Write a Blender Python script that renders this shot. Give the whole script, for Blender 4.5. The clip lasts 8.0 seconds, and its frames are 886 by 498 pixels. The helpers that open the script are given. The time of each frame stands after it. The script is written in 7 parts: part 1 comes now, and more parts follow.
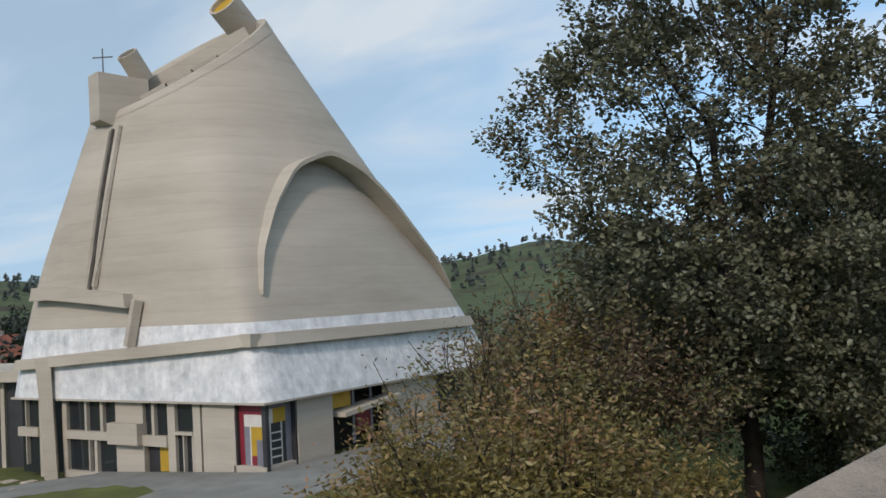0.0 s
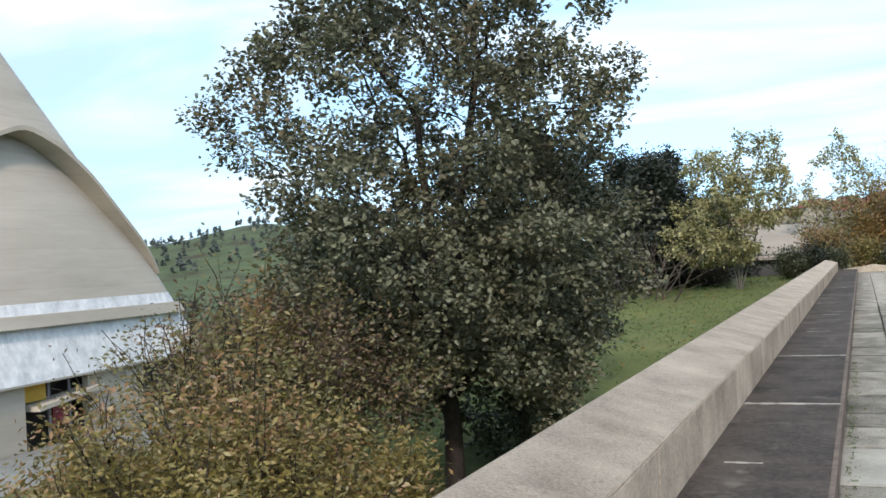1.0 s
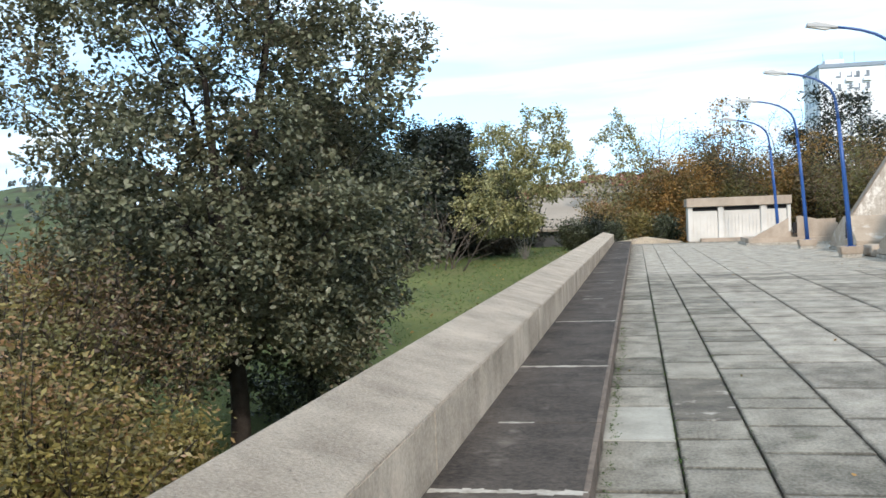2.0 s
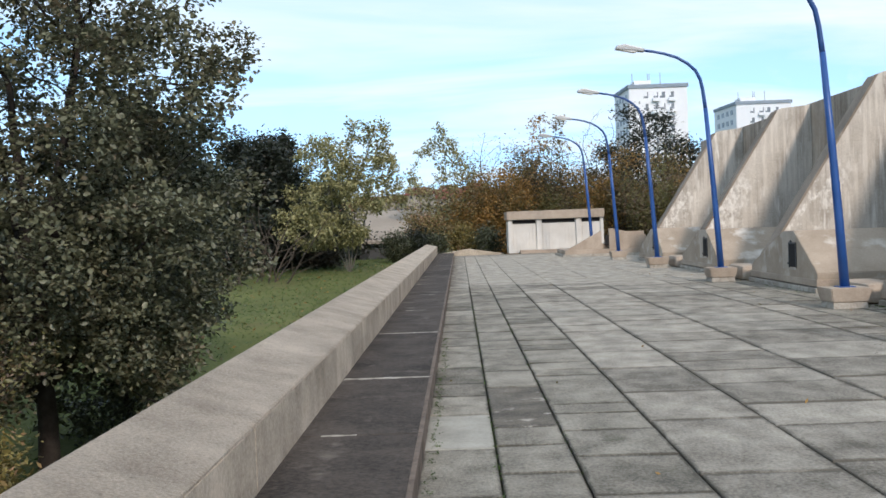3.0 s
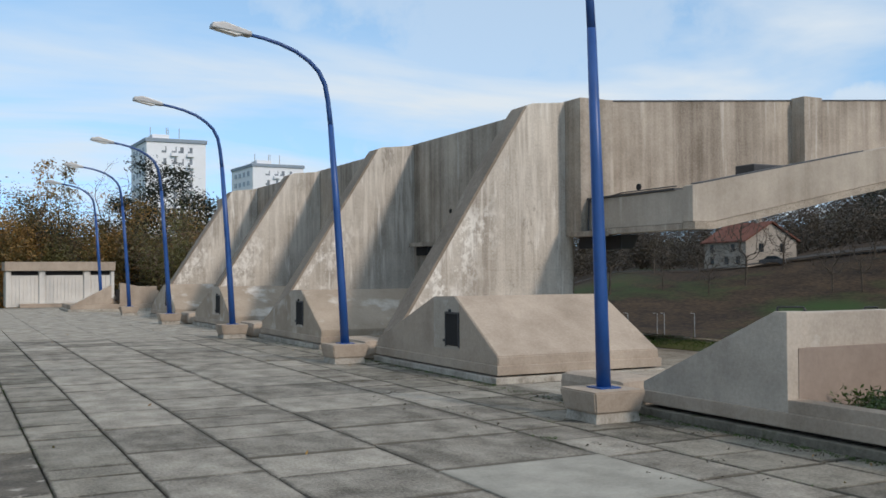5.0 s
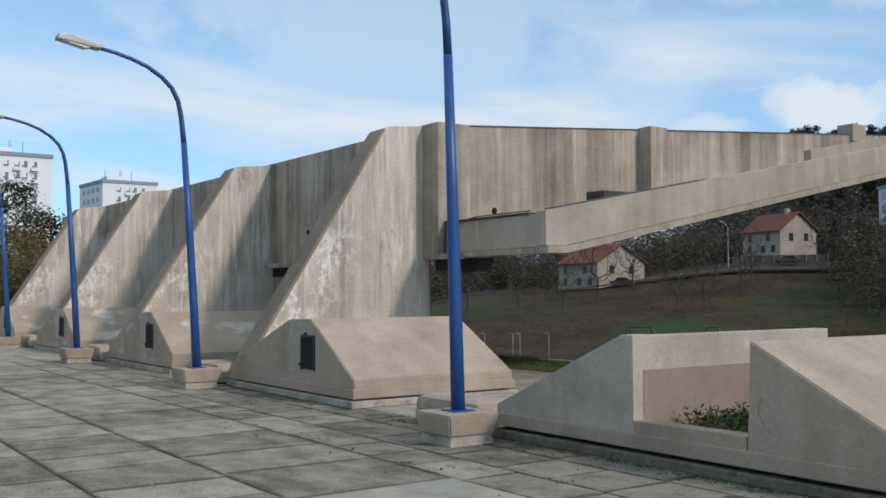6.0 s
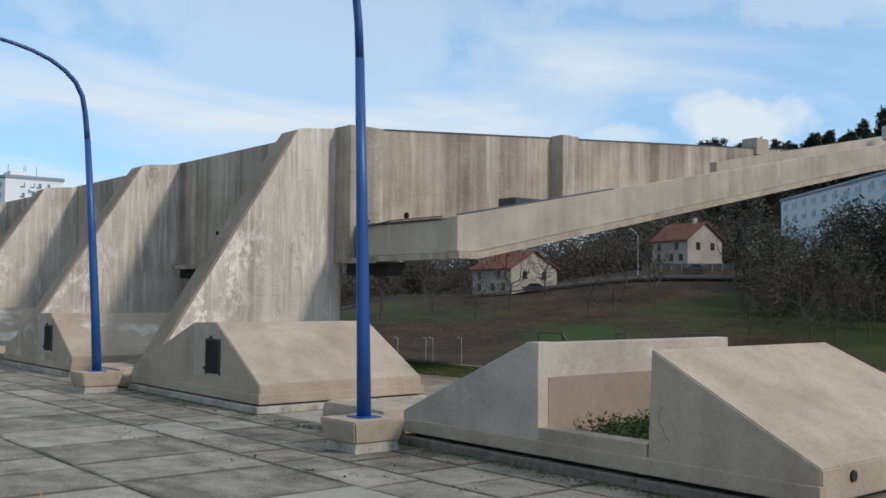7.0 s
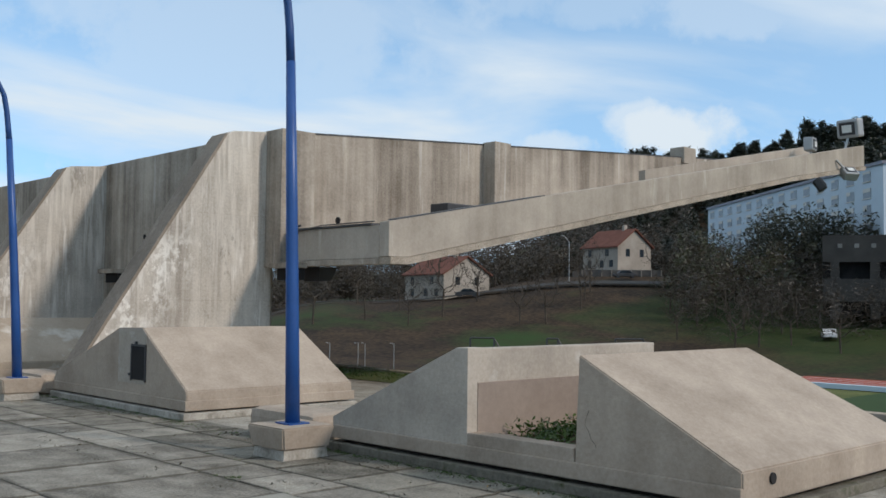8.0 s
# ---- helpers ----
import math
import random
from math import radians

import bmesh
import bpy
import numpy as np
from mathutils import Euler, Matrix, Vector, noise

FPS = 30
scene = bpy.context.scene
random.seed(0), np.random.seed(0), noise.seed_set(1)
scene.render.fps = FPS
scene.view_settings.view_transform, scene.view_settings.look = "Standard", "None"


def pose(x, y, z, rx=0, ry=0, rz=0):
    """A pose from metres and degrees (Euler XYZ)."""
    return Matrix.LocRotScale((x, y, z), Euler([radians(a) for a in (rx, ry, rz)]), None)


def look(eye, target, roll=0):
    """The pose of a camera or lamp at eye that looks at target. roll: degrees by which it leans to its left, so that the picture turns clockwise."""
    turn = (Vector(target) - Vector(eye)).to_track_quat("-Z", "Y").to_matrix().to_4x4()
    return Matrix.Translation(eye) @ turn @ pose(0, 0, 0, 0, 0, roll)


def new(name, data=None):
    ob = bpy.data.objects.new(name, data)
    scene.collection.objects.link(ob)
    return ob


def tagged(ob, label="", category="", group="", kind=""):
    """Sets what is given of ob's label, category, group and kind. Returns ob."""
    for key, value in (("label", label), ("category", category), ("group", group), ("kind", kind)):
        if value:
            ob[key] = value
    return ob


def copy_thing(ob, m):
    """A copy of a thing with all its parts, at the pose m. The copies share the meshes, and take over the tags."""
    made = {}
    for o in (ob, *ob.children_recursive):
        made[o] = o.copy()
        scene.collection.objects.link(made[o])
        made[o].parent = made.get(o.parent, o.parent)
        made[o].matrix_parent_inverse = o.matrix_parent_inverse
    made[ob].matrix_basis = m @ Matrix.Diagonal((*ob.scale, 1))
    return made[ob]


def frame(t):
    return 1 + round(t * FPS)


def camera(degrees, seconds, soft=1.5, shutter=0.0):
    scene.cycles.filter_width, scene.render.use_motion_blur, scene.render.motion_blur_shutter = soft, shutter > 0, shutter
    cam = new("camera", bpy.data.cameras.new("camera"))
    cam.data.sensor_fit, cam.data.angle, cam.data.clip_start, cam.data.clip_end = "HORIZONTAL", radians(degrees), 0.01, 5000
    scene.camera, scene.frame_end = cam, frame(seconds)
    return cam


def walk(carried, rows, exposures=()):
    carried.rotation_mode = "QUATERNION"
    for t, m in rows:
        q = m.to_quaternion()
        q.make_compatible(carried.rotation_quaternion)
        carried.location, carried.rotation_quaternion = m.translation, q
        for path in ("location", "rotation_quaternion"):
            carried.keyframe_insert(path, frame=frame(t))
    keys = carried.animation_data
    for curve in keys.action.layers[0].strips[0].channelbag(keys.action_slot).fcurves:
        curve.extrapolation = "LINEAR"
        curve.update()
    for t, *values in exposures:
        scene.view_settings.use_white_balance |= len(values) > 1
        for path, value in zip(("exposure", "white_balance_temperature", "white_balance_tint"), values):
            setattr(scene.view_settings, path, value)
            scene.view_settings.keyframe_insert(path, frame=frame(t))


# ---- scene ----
cam = camera(48.6, 8.0, soft=1.6)
# seconds, x, y, z, yaw, pitch, lean to the right
PATH = [
    (0, 0.017, -0.117, 1.599, 39.50, 2.49, 2.96),
    (0.5, 0.045, -0.046, 1.609, 30.70, 1.59, 2.82),
    (1, 0.058, 0.057, 1.601, 23.06, 0.70, 3.07),
    (1.5, 0.082, 0.113, 1.587, 17.41, -0.72, 2.18),
    (2, 0.121, 0.087, 1.578, 11.20, -1.67, 2.16),
    (3.5, 0.177, 0.061, 1.584, -6.19, -1.01, 1.98),
    (4, 0.221, 0.098, 1.578, -15.45, -0.14, 1.69),
    (4.5, 0.210, 0.069, 1.588, -21.23, 0.55, 0.57),
    (5, 0.168, 0.028, 1.582, -26.84, 1.37, 0.31),
    (6.5, 0.255, 0.029, 1.634, -37.79, 2.71, -0.13),
    (7, 0.303, 0.039, 1.636, -40.00, 2.76, -0.53),
    (7.5, 0.322, 0.041, 1.638, -41.74, 3.03, -0.38),
    (8, 0.324, 0.021, 1.638, -43.90, 3.11, -0.68),
]
EXPOSURES = [(0.0, -0.2, 6550, 12), (0.5, 0.16, 6650, 14), (1.0, 0.60, 6500, 11), (1.6, 0.74, 6450, 9), (2.2, 0.67, 6450, 9), (3.5, 0.06, 6550, 14), (4.0, -0.04, 6550, 13), (4.5, -0.12, 6550, 12), (5.2, -0.14, 6500, 11), (6.5, -0.13, 6450, 10), (8.0, -0.12, 6430, 10)]
walk(cam, [(t, pose(x, y, z, 90 + p, 0, w) @ pose(0, 0, 0, 0, 0, -r)) for t, x, y, z, w, p, r in PATH], EXPOSURES)

# ---- world and sun: thin broken cloud, a low veiled sun behind the walker ----
SUN = Vector((0.26, -0.80, 0.54)).normalized()
world = bpy.data.worlds.new("sky")
scene.world = world
world.use_nodes = True
wn, wl = world.node_tree.nodes, world.node_tree.links
wn.clear()
out = wn.new("ShaderNodeOutputWorld")
sky = wn.new("ShaderNodeTexSky")
sky.sky_type, sky.sun_disc = "NISHITA", False
sky.sun_elevation = math.asin(SUN.z)
sky.sun_rotation = math.atan2(SUN.x, SUN.y)
sky.air_density, sky.dust_density, sky.ozone_density = 1.0, 0.2, 1.2
bg_sky, bg_cloud, mixer = wn.new("ShaderNodeBackground"), wn.new("ShaderNodeBackground"), wn.new("ShaderNodeMixShader")
bg_sky.inputs["Strength"].default_value = 0.29
bg_cloud.inputs["Color"].default_value = (0.80, 0.895, 0.97, 1)
bg_cloud.inputs["Strength"].default_value = 0.99
geo = wn.new("ShaderNodeTexCoord")
sepd = wn.new("ShaderNodeSeparateXYZ")
wl.new(geo.outputs["Generated"], sepd.inputs[0])
lift = wn.new("ShaderNodeMath"); lift.operation = "ADD"; lift.inputs[1].default_value = 0.12
absz = wn.new("ShaderNodeMath"); absz.operation = "MAXIMUM"; absz.inputs[1].default_value = 0.0
wl.new(sepd.outputs["Z"], absz.inputs[0]); wl.new(absz.outputs[0], lift.inputs[0])
dx, dy = wn.new("ShaderNodeMath"), wn.new("ShaderNodeMath")
for node, axis in ((dx, "X"), (dy, "Y")):
    node.operation = "DIVIDE"
    wl.new(sepd.outputs[axis], node.inputs[0]); wl.new(lift.outputs[0], node.inputs[1])
comb = wn.new("ShaderNodeCombineXYZ")
wl.new(dx.outputs[0], comb.inputs["X"]); wl.new(dy.outputs[0], comb.inputs["Y"])
clouds = wn.new("ShaderNodeTexNoise")
clouds.inputs["Scale"].default_value = 0.75
clouds.inputs["Detail"].default_value = 7.0
clouds.inputs["Roughness"].default_value = 0.52
clouds.inputs["Distortion"].default_value = 0.6
drift = wn.new("ShaderNodeMapping")
drift.inputs["Location"].default_value = (3.1, 1.7, 0.0)
drift.inputs["Scale"].default_value = (0.8, 1.5, 1.0)
wl.new(comb.outputs[0], drift.inputs["Vector"])
wl.new(drift.outputs[0], clouds.inputs["Vector"])
ramp = wn.new("ShaderNodeValToRGB")
ramp.color_ramp.elements[0].position, ramp.color_ramp.elements[1].position = 0.42, 0.68
ramp.color_ramp.elements[0].color = (0.22, 0.22, 0.22, 1)
wl.new(clouds.outputs["Fac"], ramp.inputs["Fac"])
# heaped clouds over the pine hill: (azimuth to the left of ahead, height, half width, half height) in degrees
veil = ramp.outputs["Color"]
puff_noise = wn.new("ShaderNodeTexNoise")
puff_noise.inputs["Scale"].default_value, puff_noise.inputs["Detail"].default_value, puff_noise.inputs["Roughness"].default_value = 14.0, 6.0, 0.6
wl.new(geo.outputs["Generated"], puff_noise.inputs["Vector"])
for az, el, wide, tall, dense in ((-57.4, 9.9, 3.9, 1.6, 1.0), (-55.2, 10.7, 2.2, 1.1, 0.8), (-50.4, 9.2, 2.8, 0.8, 0.75), (-47.6, 12.6, 2.6, 1.7, 0.5), (-61.5, 16.2, 8.0, 1.6, 0.5), (-52.0, 17.0, 6.0, 1.6, 0.4), (-32.0, 14.0, 15.0, 8.0, 0.5), (-24.0, 18.0, 11.0, 5.0, 0.45), (0.0, 7.0, 24.0, 9.0, 0.32)):
    centre = Vector((-math.sin(radians(az)) * math.cos(radians(el)), math.cos(radians(az)) * math.cos(radians(el)), math.sin(radians(el))))
    off = wn.new("ShaderNodeVectorMath"); off.operation = "SUBTRACT"
    wl.new(geo.outputs["Generated"], off.inputs[0]); off.inputs[1].default_value = centre
    scl = wn.new("ShaderNodeVectorMath"); scl.operation = "MULTIPLY"
    wl.new(off.outputs[0], scl.inputs[0])
    scl.inputs[1].default_value = (1 / radians(wide), 1 / radians(wide), 1 / radians(tall))
    ln = wn.new("ShaderNodeVectorMath"); ln.operation = "LENGTH"
    wl.new(scl.outputs[0], ln.inputs[0])
    wob = wn.new("ShaderNodeMath"); wob.operation = "MULTIPLY_ADD"
    wl.new(puff_noise.outputs["Fac"], wob.inputs[0]); wob.inputs[1].default_value = -2.6
    wl.new(ln.outputs["Value"], wob.inputs[2])
    soft_ = wn.new("ShaderNodeMapRange")
    soft_.interpolation_type = "SMOOTHSTEP"
    soft_.inputs["From Min"].default_value, soft_.inputs["From Max"].default_value = 0.1, -0.9
    soft_.inputs["To Min"].default_value, soft_.inputs["To Max"].default_value = 0.0, dense
    wl.new(wob.outputs[0], soft_.inputs["Value"])
    mx = wn.new("ShaderNodeMath"); mx.operation = "MAXIMUM"
    wl.new(veil, mx.inputs[0]); wl.new(soft_.outputs[0], mx.inputs[1])
    veil = mx.outputs[0]
# unseen cover closes overhead, added to whiten the fill light
overhead = wn.new("ShaderNodeMapRange")
overhead.interpolation_type = "SMOOTHSTEP"
overhead.inputs["From Min"].default_value, overhead.inputs["From Max"].default_value = 0.36, 0.75
overhead.inputs["To Min"].default_value, overhead.inputs["To Max"].default_value = 0.0, 0.8
wl.new(sepd.outputs["Z"], overhead.inputs["Value"])
cover = wn.new("ShaderNodeMath"); cover.operation = "MAXIMUM"
wl.new(veil, cover.inputs[0]); wl.new(overhead.outputs[0], cover.inputs[1])
wl.new(cover.outputs[0], mixer.inputs["Fac"])
raised = wn.new("ShaderNodeVectorMath"); raised.operation = "ADD"
raised.inputs[1].default_value = (0.0, 0.0, 0.22)
wl.new(geo.outputs["Generated"], raised.inputs[0]); wl.new(raised.outputs[0], sky.inputs["Vector"])
hue_ = wn.new("ShaderNodeMixRGB"); hue_.blend_type = "MULTIPLY"
hue_.inputs["Fac"].default_value, hue_.inputs["Color2"].default_value = 1.0, (0.74, 0.985, 0.985, 1)
wl.new(sky.outputs["Color"], hue_.inputs["Color1"])
wl.new(hue_.outputs[0], bg_sky.inputs["Color"])
wl.new(bg_sky.outputs[0], mixer.inputs[1]); wl.new(bg_cloud.outputs[0], mixer.inputs[2])
# a grey cloud bank over the valley behind the church
bank, bank_mix = wn.new("ShaderNodeBackground"), wn.new("ShaderNodeMixShader")
bank.inputs["Color"].default_value, bank.inputs["Strength"].default_value = (0.40, 0.52, 0.62, 1), 1.12
toward = wn.new("ShaderNodeVectorMath"); toward.operation = "DOT_PRODUCT"
wl.new(geo.outputs["Generated"], toward.inputs[0]); toward.inputs[1].default_value = (-0.88, 0.47, 0.0)
bank_fac = wn.new("ShaderNodeMapRange")
bank_fac.interpolation_type = "SMOOTHSTEP"
bank_fac.inputs["From Min"].default_value, bank_fac.inputs["From Max"].default_value = 0.72, 0.97
bank_fac.inputs["To Min"].default_value, bank_fac.inputs["To Max"].default_value = 0.0, 0.8
wl.new(toward.outputs["Value"], bank_fac.inputs["Value"])
clear_ = wn.new("ShaderNodeMath"); clear_.operation = "MULTIPLY_ADD"
wl.new(ramp.outputs["Color"], clear_.inputs[0]); clear_.inputs[1].default_value, clear_.inputs[2].default_value = -0.75, 1.05
share_ = wn.new("ShaderNodeMath"); share_.operation = "MULTIPLY"; share_.use_clamp = True
wl.new(bank_fac.outputs[0], share_.inputs[0]); wl.new(clear_.outputs[0], share_.inputs[1])
wl.new(share_.outputs[0], bank_mix.inputs["Fac"])
wl.new(mixer.outputs[0], bank_mix.inputs[1]); wl.new(bank.outputs[0], bank_mix.inputs[2])
wl.new(bank_mix.outputs[0], out.inputs["Surface"])
sun = new("sun", bpy.data.lights.new("sun", "SUN"))
sun.data.energy, sun.data.angle, sun.data.color = 2.2, radians(5), (1.0, 0.87, 0.765)
sun.matrix_world = look(SUN * 100, (0, 0, 0))

# ---- materials ----
def material(name, dark, light, rough=0.85, grain=30.0, blotch=0.8, streak=0.0, bump=0.15, metal=0.0, tint=None, spread=0.0, stretch=(1, 1, 1), lines=0.0, speck=0.9, lifts=0.0, edge=0.0):
    """A surface whose colour runs from dark to light by blotches and grain; streak: run-down stains; tint: a second hue in patches;
    spread: how far alike pieces differ."""
    m = bpy.data.materials.new(name)
    m.use_nodes = True
    n, l = m.node_tree.nodes, m.node_tree.links
    bsdf = n["Principled BSDF"]
    place = n.new("ShaderNodeNewGeometry")
    stretched = n.new("ShaderNodeMapping")
    stretched.inputs["Scale"].default_value = stretch
    l.new(place.outputs["Position"], stretched.inputs["Vector"])

    def cloud(scale, detail, source=stretched.outputs[0], rough_=0.6):
        t = n.new("ShaderNodeTexNoise")
        t.inputs["Scale"].default_value, t.inputs["Detail"].default_value, t.inputs["Roughness"].default_value = scale, detail, rough_
        l.new(source, t.inputs["Vector"])
        return t.outputs["Fac"]

    def maths(op, a, b):
        t = n.new("ShaderNodeMath")
        t.operation = op
        for s, v in zip(t.inputs, (a, b)):
            if isinstance(v, (int, float)):
                s.default_value = v
            else:
                l.new(v, s)
        return t.outputs[0]

    big, fine = cloud(blotch, 4), cloud(grain, 5, rough_=0.7)
    fac = maths("ADD", maths("MULTIPLY", maths("SUBTRACT", big, 0.5), 1.7), maths("MULTIPLY", maths("SUBTRACT", fine, 0.5), speck))
    fac = maths("ADD", fac, 0.5)
    if streak:
        mp = n.new("ShaderNodeMapping")
        mp.inputs["Scale"].default_value = (3.2, 3.2, 0.16)
        l.new(place.outputs["Position"], mp.inputs["Vector"])
        run = cloud(0.8, 3, mp.outputs[0], 0.6)
        fac = maths("ADD", fac, maths("MULTIPLY", maths("SUBTRACT", run, 0.5), streak * 2.4))
    if lines:
        # marks of the boards that the concrete was cast against
        sep = n.new("ShaderNodeSeparateXYZ")
        l.new(place.outputs["Position"], sep.inputs[0])
        saw = maths("FRACT", maths("MULTIPLY", maths("ADD", sep.outputs["X"], sep.outputs["Y"]), 1.6), 0.0)
        edge = maths("LESS_THAN", saw, 0.04)
        lift_ = maths("LESS_THAN", maths("FRACT", maths("MULTIPLY", sep.outputs["Z"], 0.62), 0.0), 0.012)
        fac = maths("SUBTRACT", fac, maths("MULTIPLY", maths("MAXIMUM", edge, lift_), lines))
    if lifts:
        # faint level joints between the pours of concrete
        sp = n.new("ShaderNodeSeparateXYZ")
        l.new(place.outputs["Position"], sp.inputs[0])
        wavy = maths("ADD", maths("MULTIPLY", sp.outputs["Z"], 0.74), maths("MULTIPLY", cloud(0.25, 2, place.outputs["Position"]), 0.35))
        pour = maths("FRACT", wavy, 0.0)
        fac = maths("SUBTRACT", fac, maths("MULTIPLY", maths("LESS_THAN", pour, 0.07), lifts))
        fac = maths("ADD", fac, maths("MULTIPLY", maths("SUBTRACT", pour, 0.5), lifts * 0.6))
    if edge:
        # dirt gathered along the edges of each slab
        tc = n.new("ShaderNodeTexCoord")
        sg = n.new("ShaderNodeSeparateXYZ")
        l.new(tc.outputs["Generated"], sg.inputs[0])
        near = [maths("MINIMUM", sg.outputs[a], maths("SUBTRACT", 1.0, sg.outputs[a])) for a in ("X", "Y")]
        rim = maths("MINIMUM", near[0], near[1])
        rim = maths("ADD", rim, maths("MULTIPLY", maths("SUBTRACT", cloud(5.0, 4, place.outputs["Position"]), 0.5), 0.10))
        fac = maths("SUBTRACT", fac, maths("MULTIPLY", maths("MAXIMUM", maths("SUBTRACT", 0.045, rim), 0.0), edge))
    if spread:
        info = n.new("ShaderNodeObjectInfo")
        fac = maths("ADD", fac, maths("MULTIPLY", maths("SUBTRACT", info.outputs["Random"], 0.5), spread))
    mix = n.new("ShaderNodeMix")
    mix.data_type, mix.clamp_factor = "RGBA", True
    mix.inputs["A"].default_value, mix.inputs["B"].default_value = (*dark, 1), (*light, 1)
    l.new(fac, mix.inputs["Factor"])
    colour = mix.outputs["Result"]
    if tint:
        hue, where, much = tint[:3]
        crisp = tint[3] if len(tint) > 3 else 6.0
        drawn = place.outputs["Position"]
        if len(tint) > 4:
            run_ = n.new("ShaderNodeMapping")
            run_.inputs["Scale"].default_value = (1.0, 1.0, tint[4])
            l.new(drawn, run_.inputs["Vector"])
            drawn = run_.outputs[0]
        t2 = n.new("ShaderNodeMix")
        t2.data_type, t2.clamp_factor = "RGBA", True
        sel = maths("MULTIPLY", maths("SUBTRACT", cloud(where, 5, drawn), 1 - much), crisp)
        selc = n.new("ShaderNodeClamp")
        l.new(sel, selc.inputs["Value"])
        l.new(selc.outputs[0], t2.inputs["Factor"])
        l.new(colour, t2.inputs["A"])
        t2.inputs["B"].default_value = (*hue, 1)
        colour = t2.outputs["Result"]
    l.new(colour, bsdf.inputs["Base Color"])
    bsdf.inputs["Roughness"].default_value, bsdf.inputs["Metallic"].default_value = rough, metal
    if rough > 0.7:
        bsdf.inputs["Specular IOR Level"].default_value = 0.2
    if bump:
        b = n.new("ShaderNodeBump")
        b.inputs["Strength"].default_value, b.inputs["Distance"].default_value = bump, 0.02
        l.new(fac if not streak else fine, b.inputs["Height"])
        l.new(b.outputs[0], bsdf.inputs["Normal"])
    return m


def leaf_material(name, dark, light, odd=None, share=0.0):
    m = bpy.data.materials.new(name)
    m.use_nodes = True
    n, l = m.node_tree.nodes, m.node_tree.links
    bsdf = n["Principled BSDF"]
    place = n.new("ShaderNodeNewGeometry")
    mix = n.new("ShaderNodeMix")
    mix.data_type = "RGBA"
    mix.inputs["A"].default_value, mix.inputs["B"].default_value = (*dark, 1), (*light, 1)
    l.new(place.outputs["Random Per Island"], mix.inputs["Factor"])
    colour = mix.outputs["Result"]
    if odd:
        t = n.new("ShaderNodeTexNoise")
        t.inputs["Scale"].default_value, t.inputs["Detail"].default_value = 0.6, 2.0
        l.new(place.outputs["Position"], t.inputs["Vector"])
        add = n.new("ShaderNodeMath"); add.operation = "MULTIPLY_ADD"
        add.inputs[1].default_value, add.inputs[2].default_value = 0.35, 0.0
        l.new(place.outputs["Random Per Island"], add.inputs[0])
        tot = n.new("ShaderNodeMath"); tot.operation = "ADD"
        l.new(add.outputs[0], tot.inputs[0]); l.new(t.outputs["Fac"], tot.inputs[1])
        r = n.new("ShaderNodeMapRange")
        r.inputs["From Min"].default_value, r.inputs["From Max"].default_value = 0.95 - share, 1.05 - share
        l.new(tot.outputs[0], r.inputs["Value"])
        m2 = n.new("ShaderNodeMix"); m2.data_type = "RGBA"
        l.new(r.outputs[0], m2.inputs["Factor"])
        l.new(colour, m2.inputs["A"]); m2.inputs["B"].default_value = (*odd, 1)
        colour = m2.outputs["Result"]
    l.new(colour, bsdf.inputs["Base Color"])
    bsdf.inputs["Roughness"].default_value = 0.45
    # thin leaves let some light through
    glow, blend = n.new("ShaderNodeBsdfTranslucent"), n.new("ShaderNodeMixShader")
    l.new(colour, glow.inputs["Color"])
    blend.inputs["Fac"].default_value = 0.28
    l.new(bsdf.outputs[0], blend.inputs[1]); l.new(glow.outputs[0], blend.inputs[2])
    l.new(blend.outputs[0], n["Material Output"].inputs["Surface"])
    return m


CONCRETE = material("board_marked_concrete", (0.16, 0.132, 0.103), (0.475, 0.415, 0.342), streak=0.85, blotch=0.6, grain=20, tint=((0.60, 0.56, 0.50), 3.2, 0.40, 7.0, 0.07), lines=0.03, speck=0.9, bump=0.3)
FIN_CONCRETE = material("buttress_concrete", (0.27, 0.236, 0.196), (0.64, 0.585, 0.503), streak=0.45, blotch=0.6, grain=22, tint=((0.74, 0.71, 0.65), 5.5, 0.42, 7.0, 0.13), lines=0.09, speck=0.9, bump=0.3)
# whitish lime bloom along the raking edge and in runs below the top
fn, fl = FIN_CONCRETE.node_tree.nodes, FIN_CONCRETE.node_tree.links


def fin_math(op, a, b, c=None):
    q = fn.new("ShaderNodeMath")
    q.operation = op
    for slot, v in enumerate((a, b, c)):
        if v is not None and isinstance(v, (int, float)):
            q.inputs[slot].default_value = v
        elif v is not None:
            fl.new(v, q.inputs[slot])
    return q.outputs[0]


def fin_range(v, a, b, lo=0.0, hi=1.0):
    q = fn.new("ShaderNodeMapRange")
    q.interpolation_type = "SMOOTHSTEP"
    q.inputs["From Min"].default_value, q.inputs["From Max"].default_value = a, b
    q.inputs["To Min"].default_value, q.inputs["To Max"].default_value = lo, hi
    fl.new(v, q.inputs["Value"])
    return q.outputs[0]


def fin_noise(scale, stretch, detail=7.0, rough=0.62):
    at, q = fn.new("ShaderNodeMapping"), fn.new("ShaderNodeTexNoise")
    at.inputs["Scale"].default_value = stretch
    fl.new(fin_at.outputs["Position"], at.inputs["Vector"])
    fl.new(at.outputs[0], q.inputs["Vector"])
    q.inputs["Scale"].default_value, q.inputs["Detail"].default_value, q.inputs["Roughness"].default_value = scale, detail, rough
    return q.outputs["Fac"]


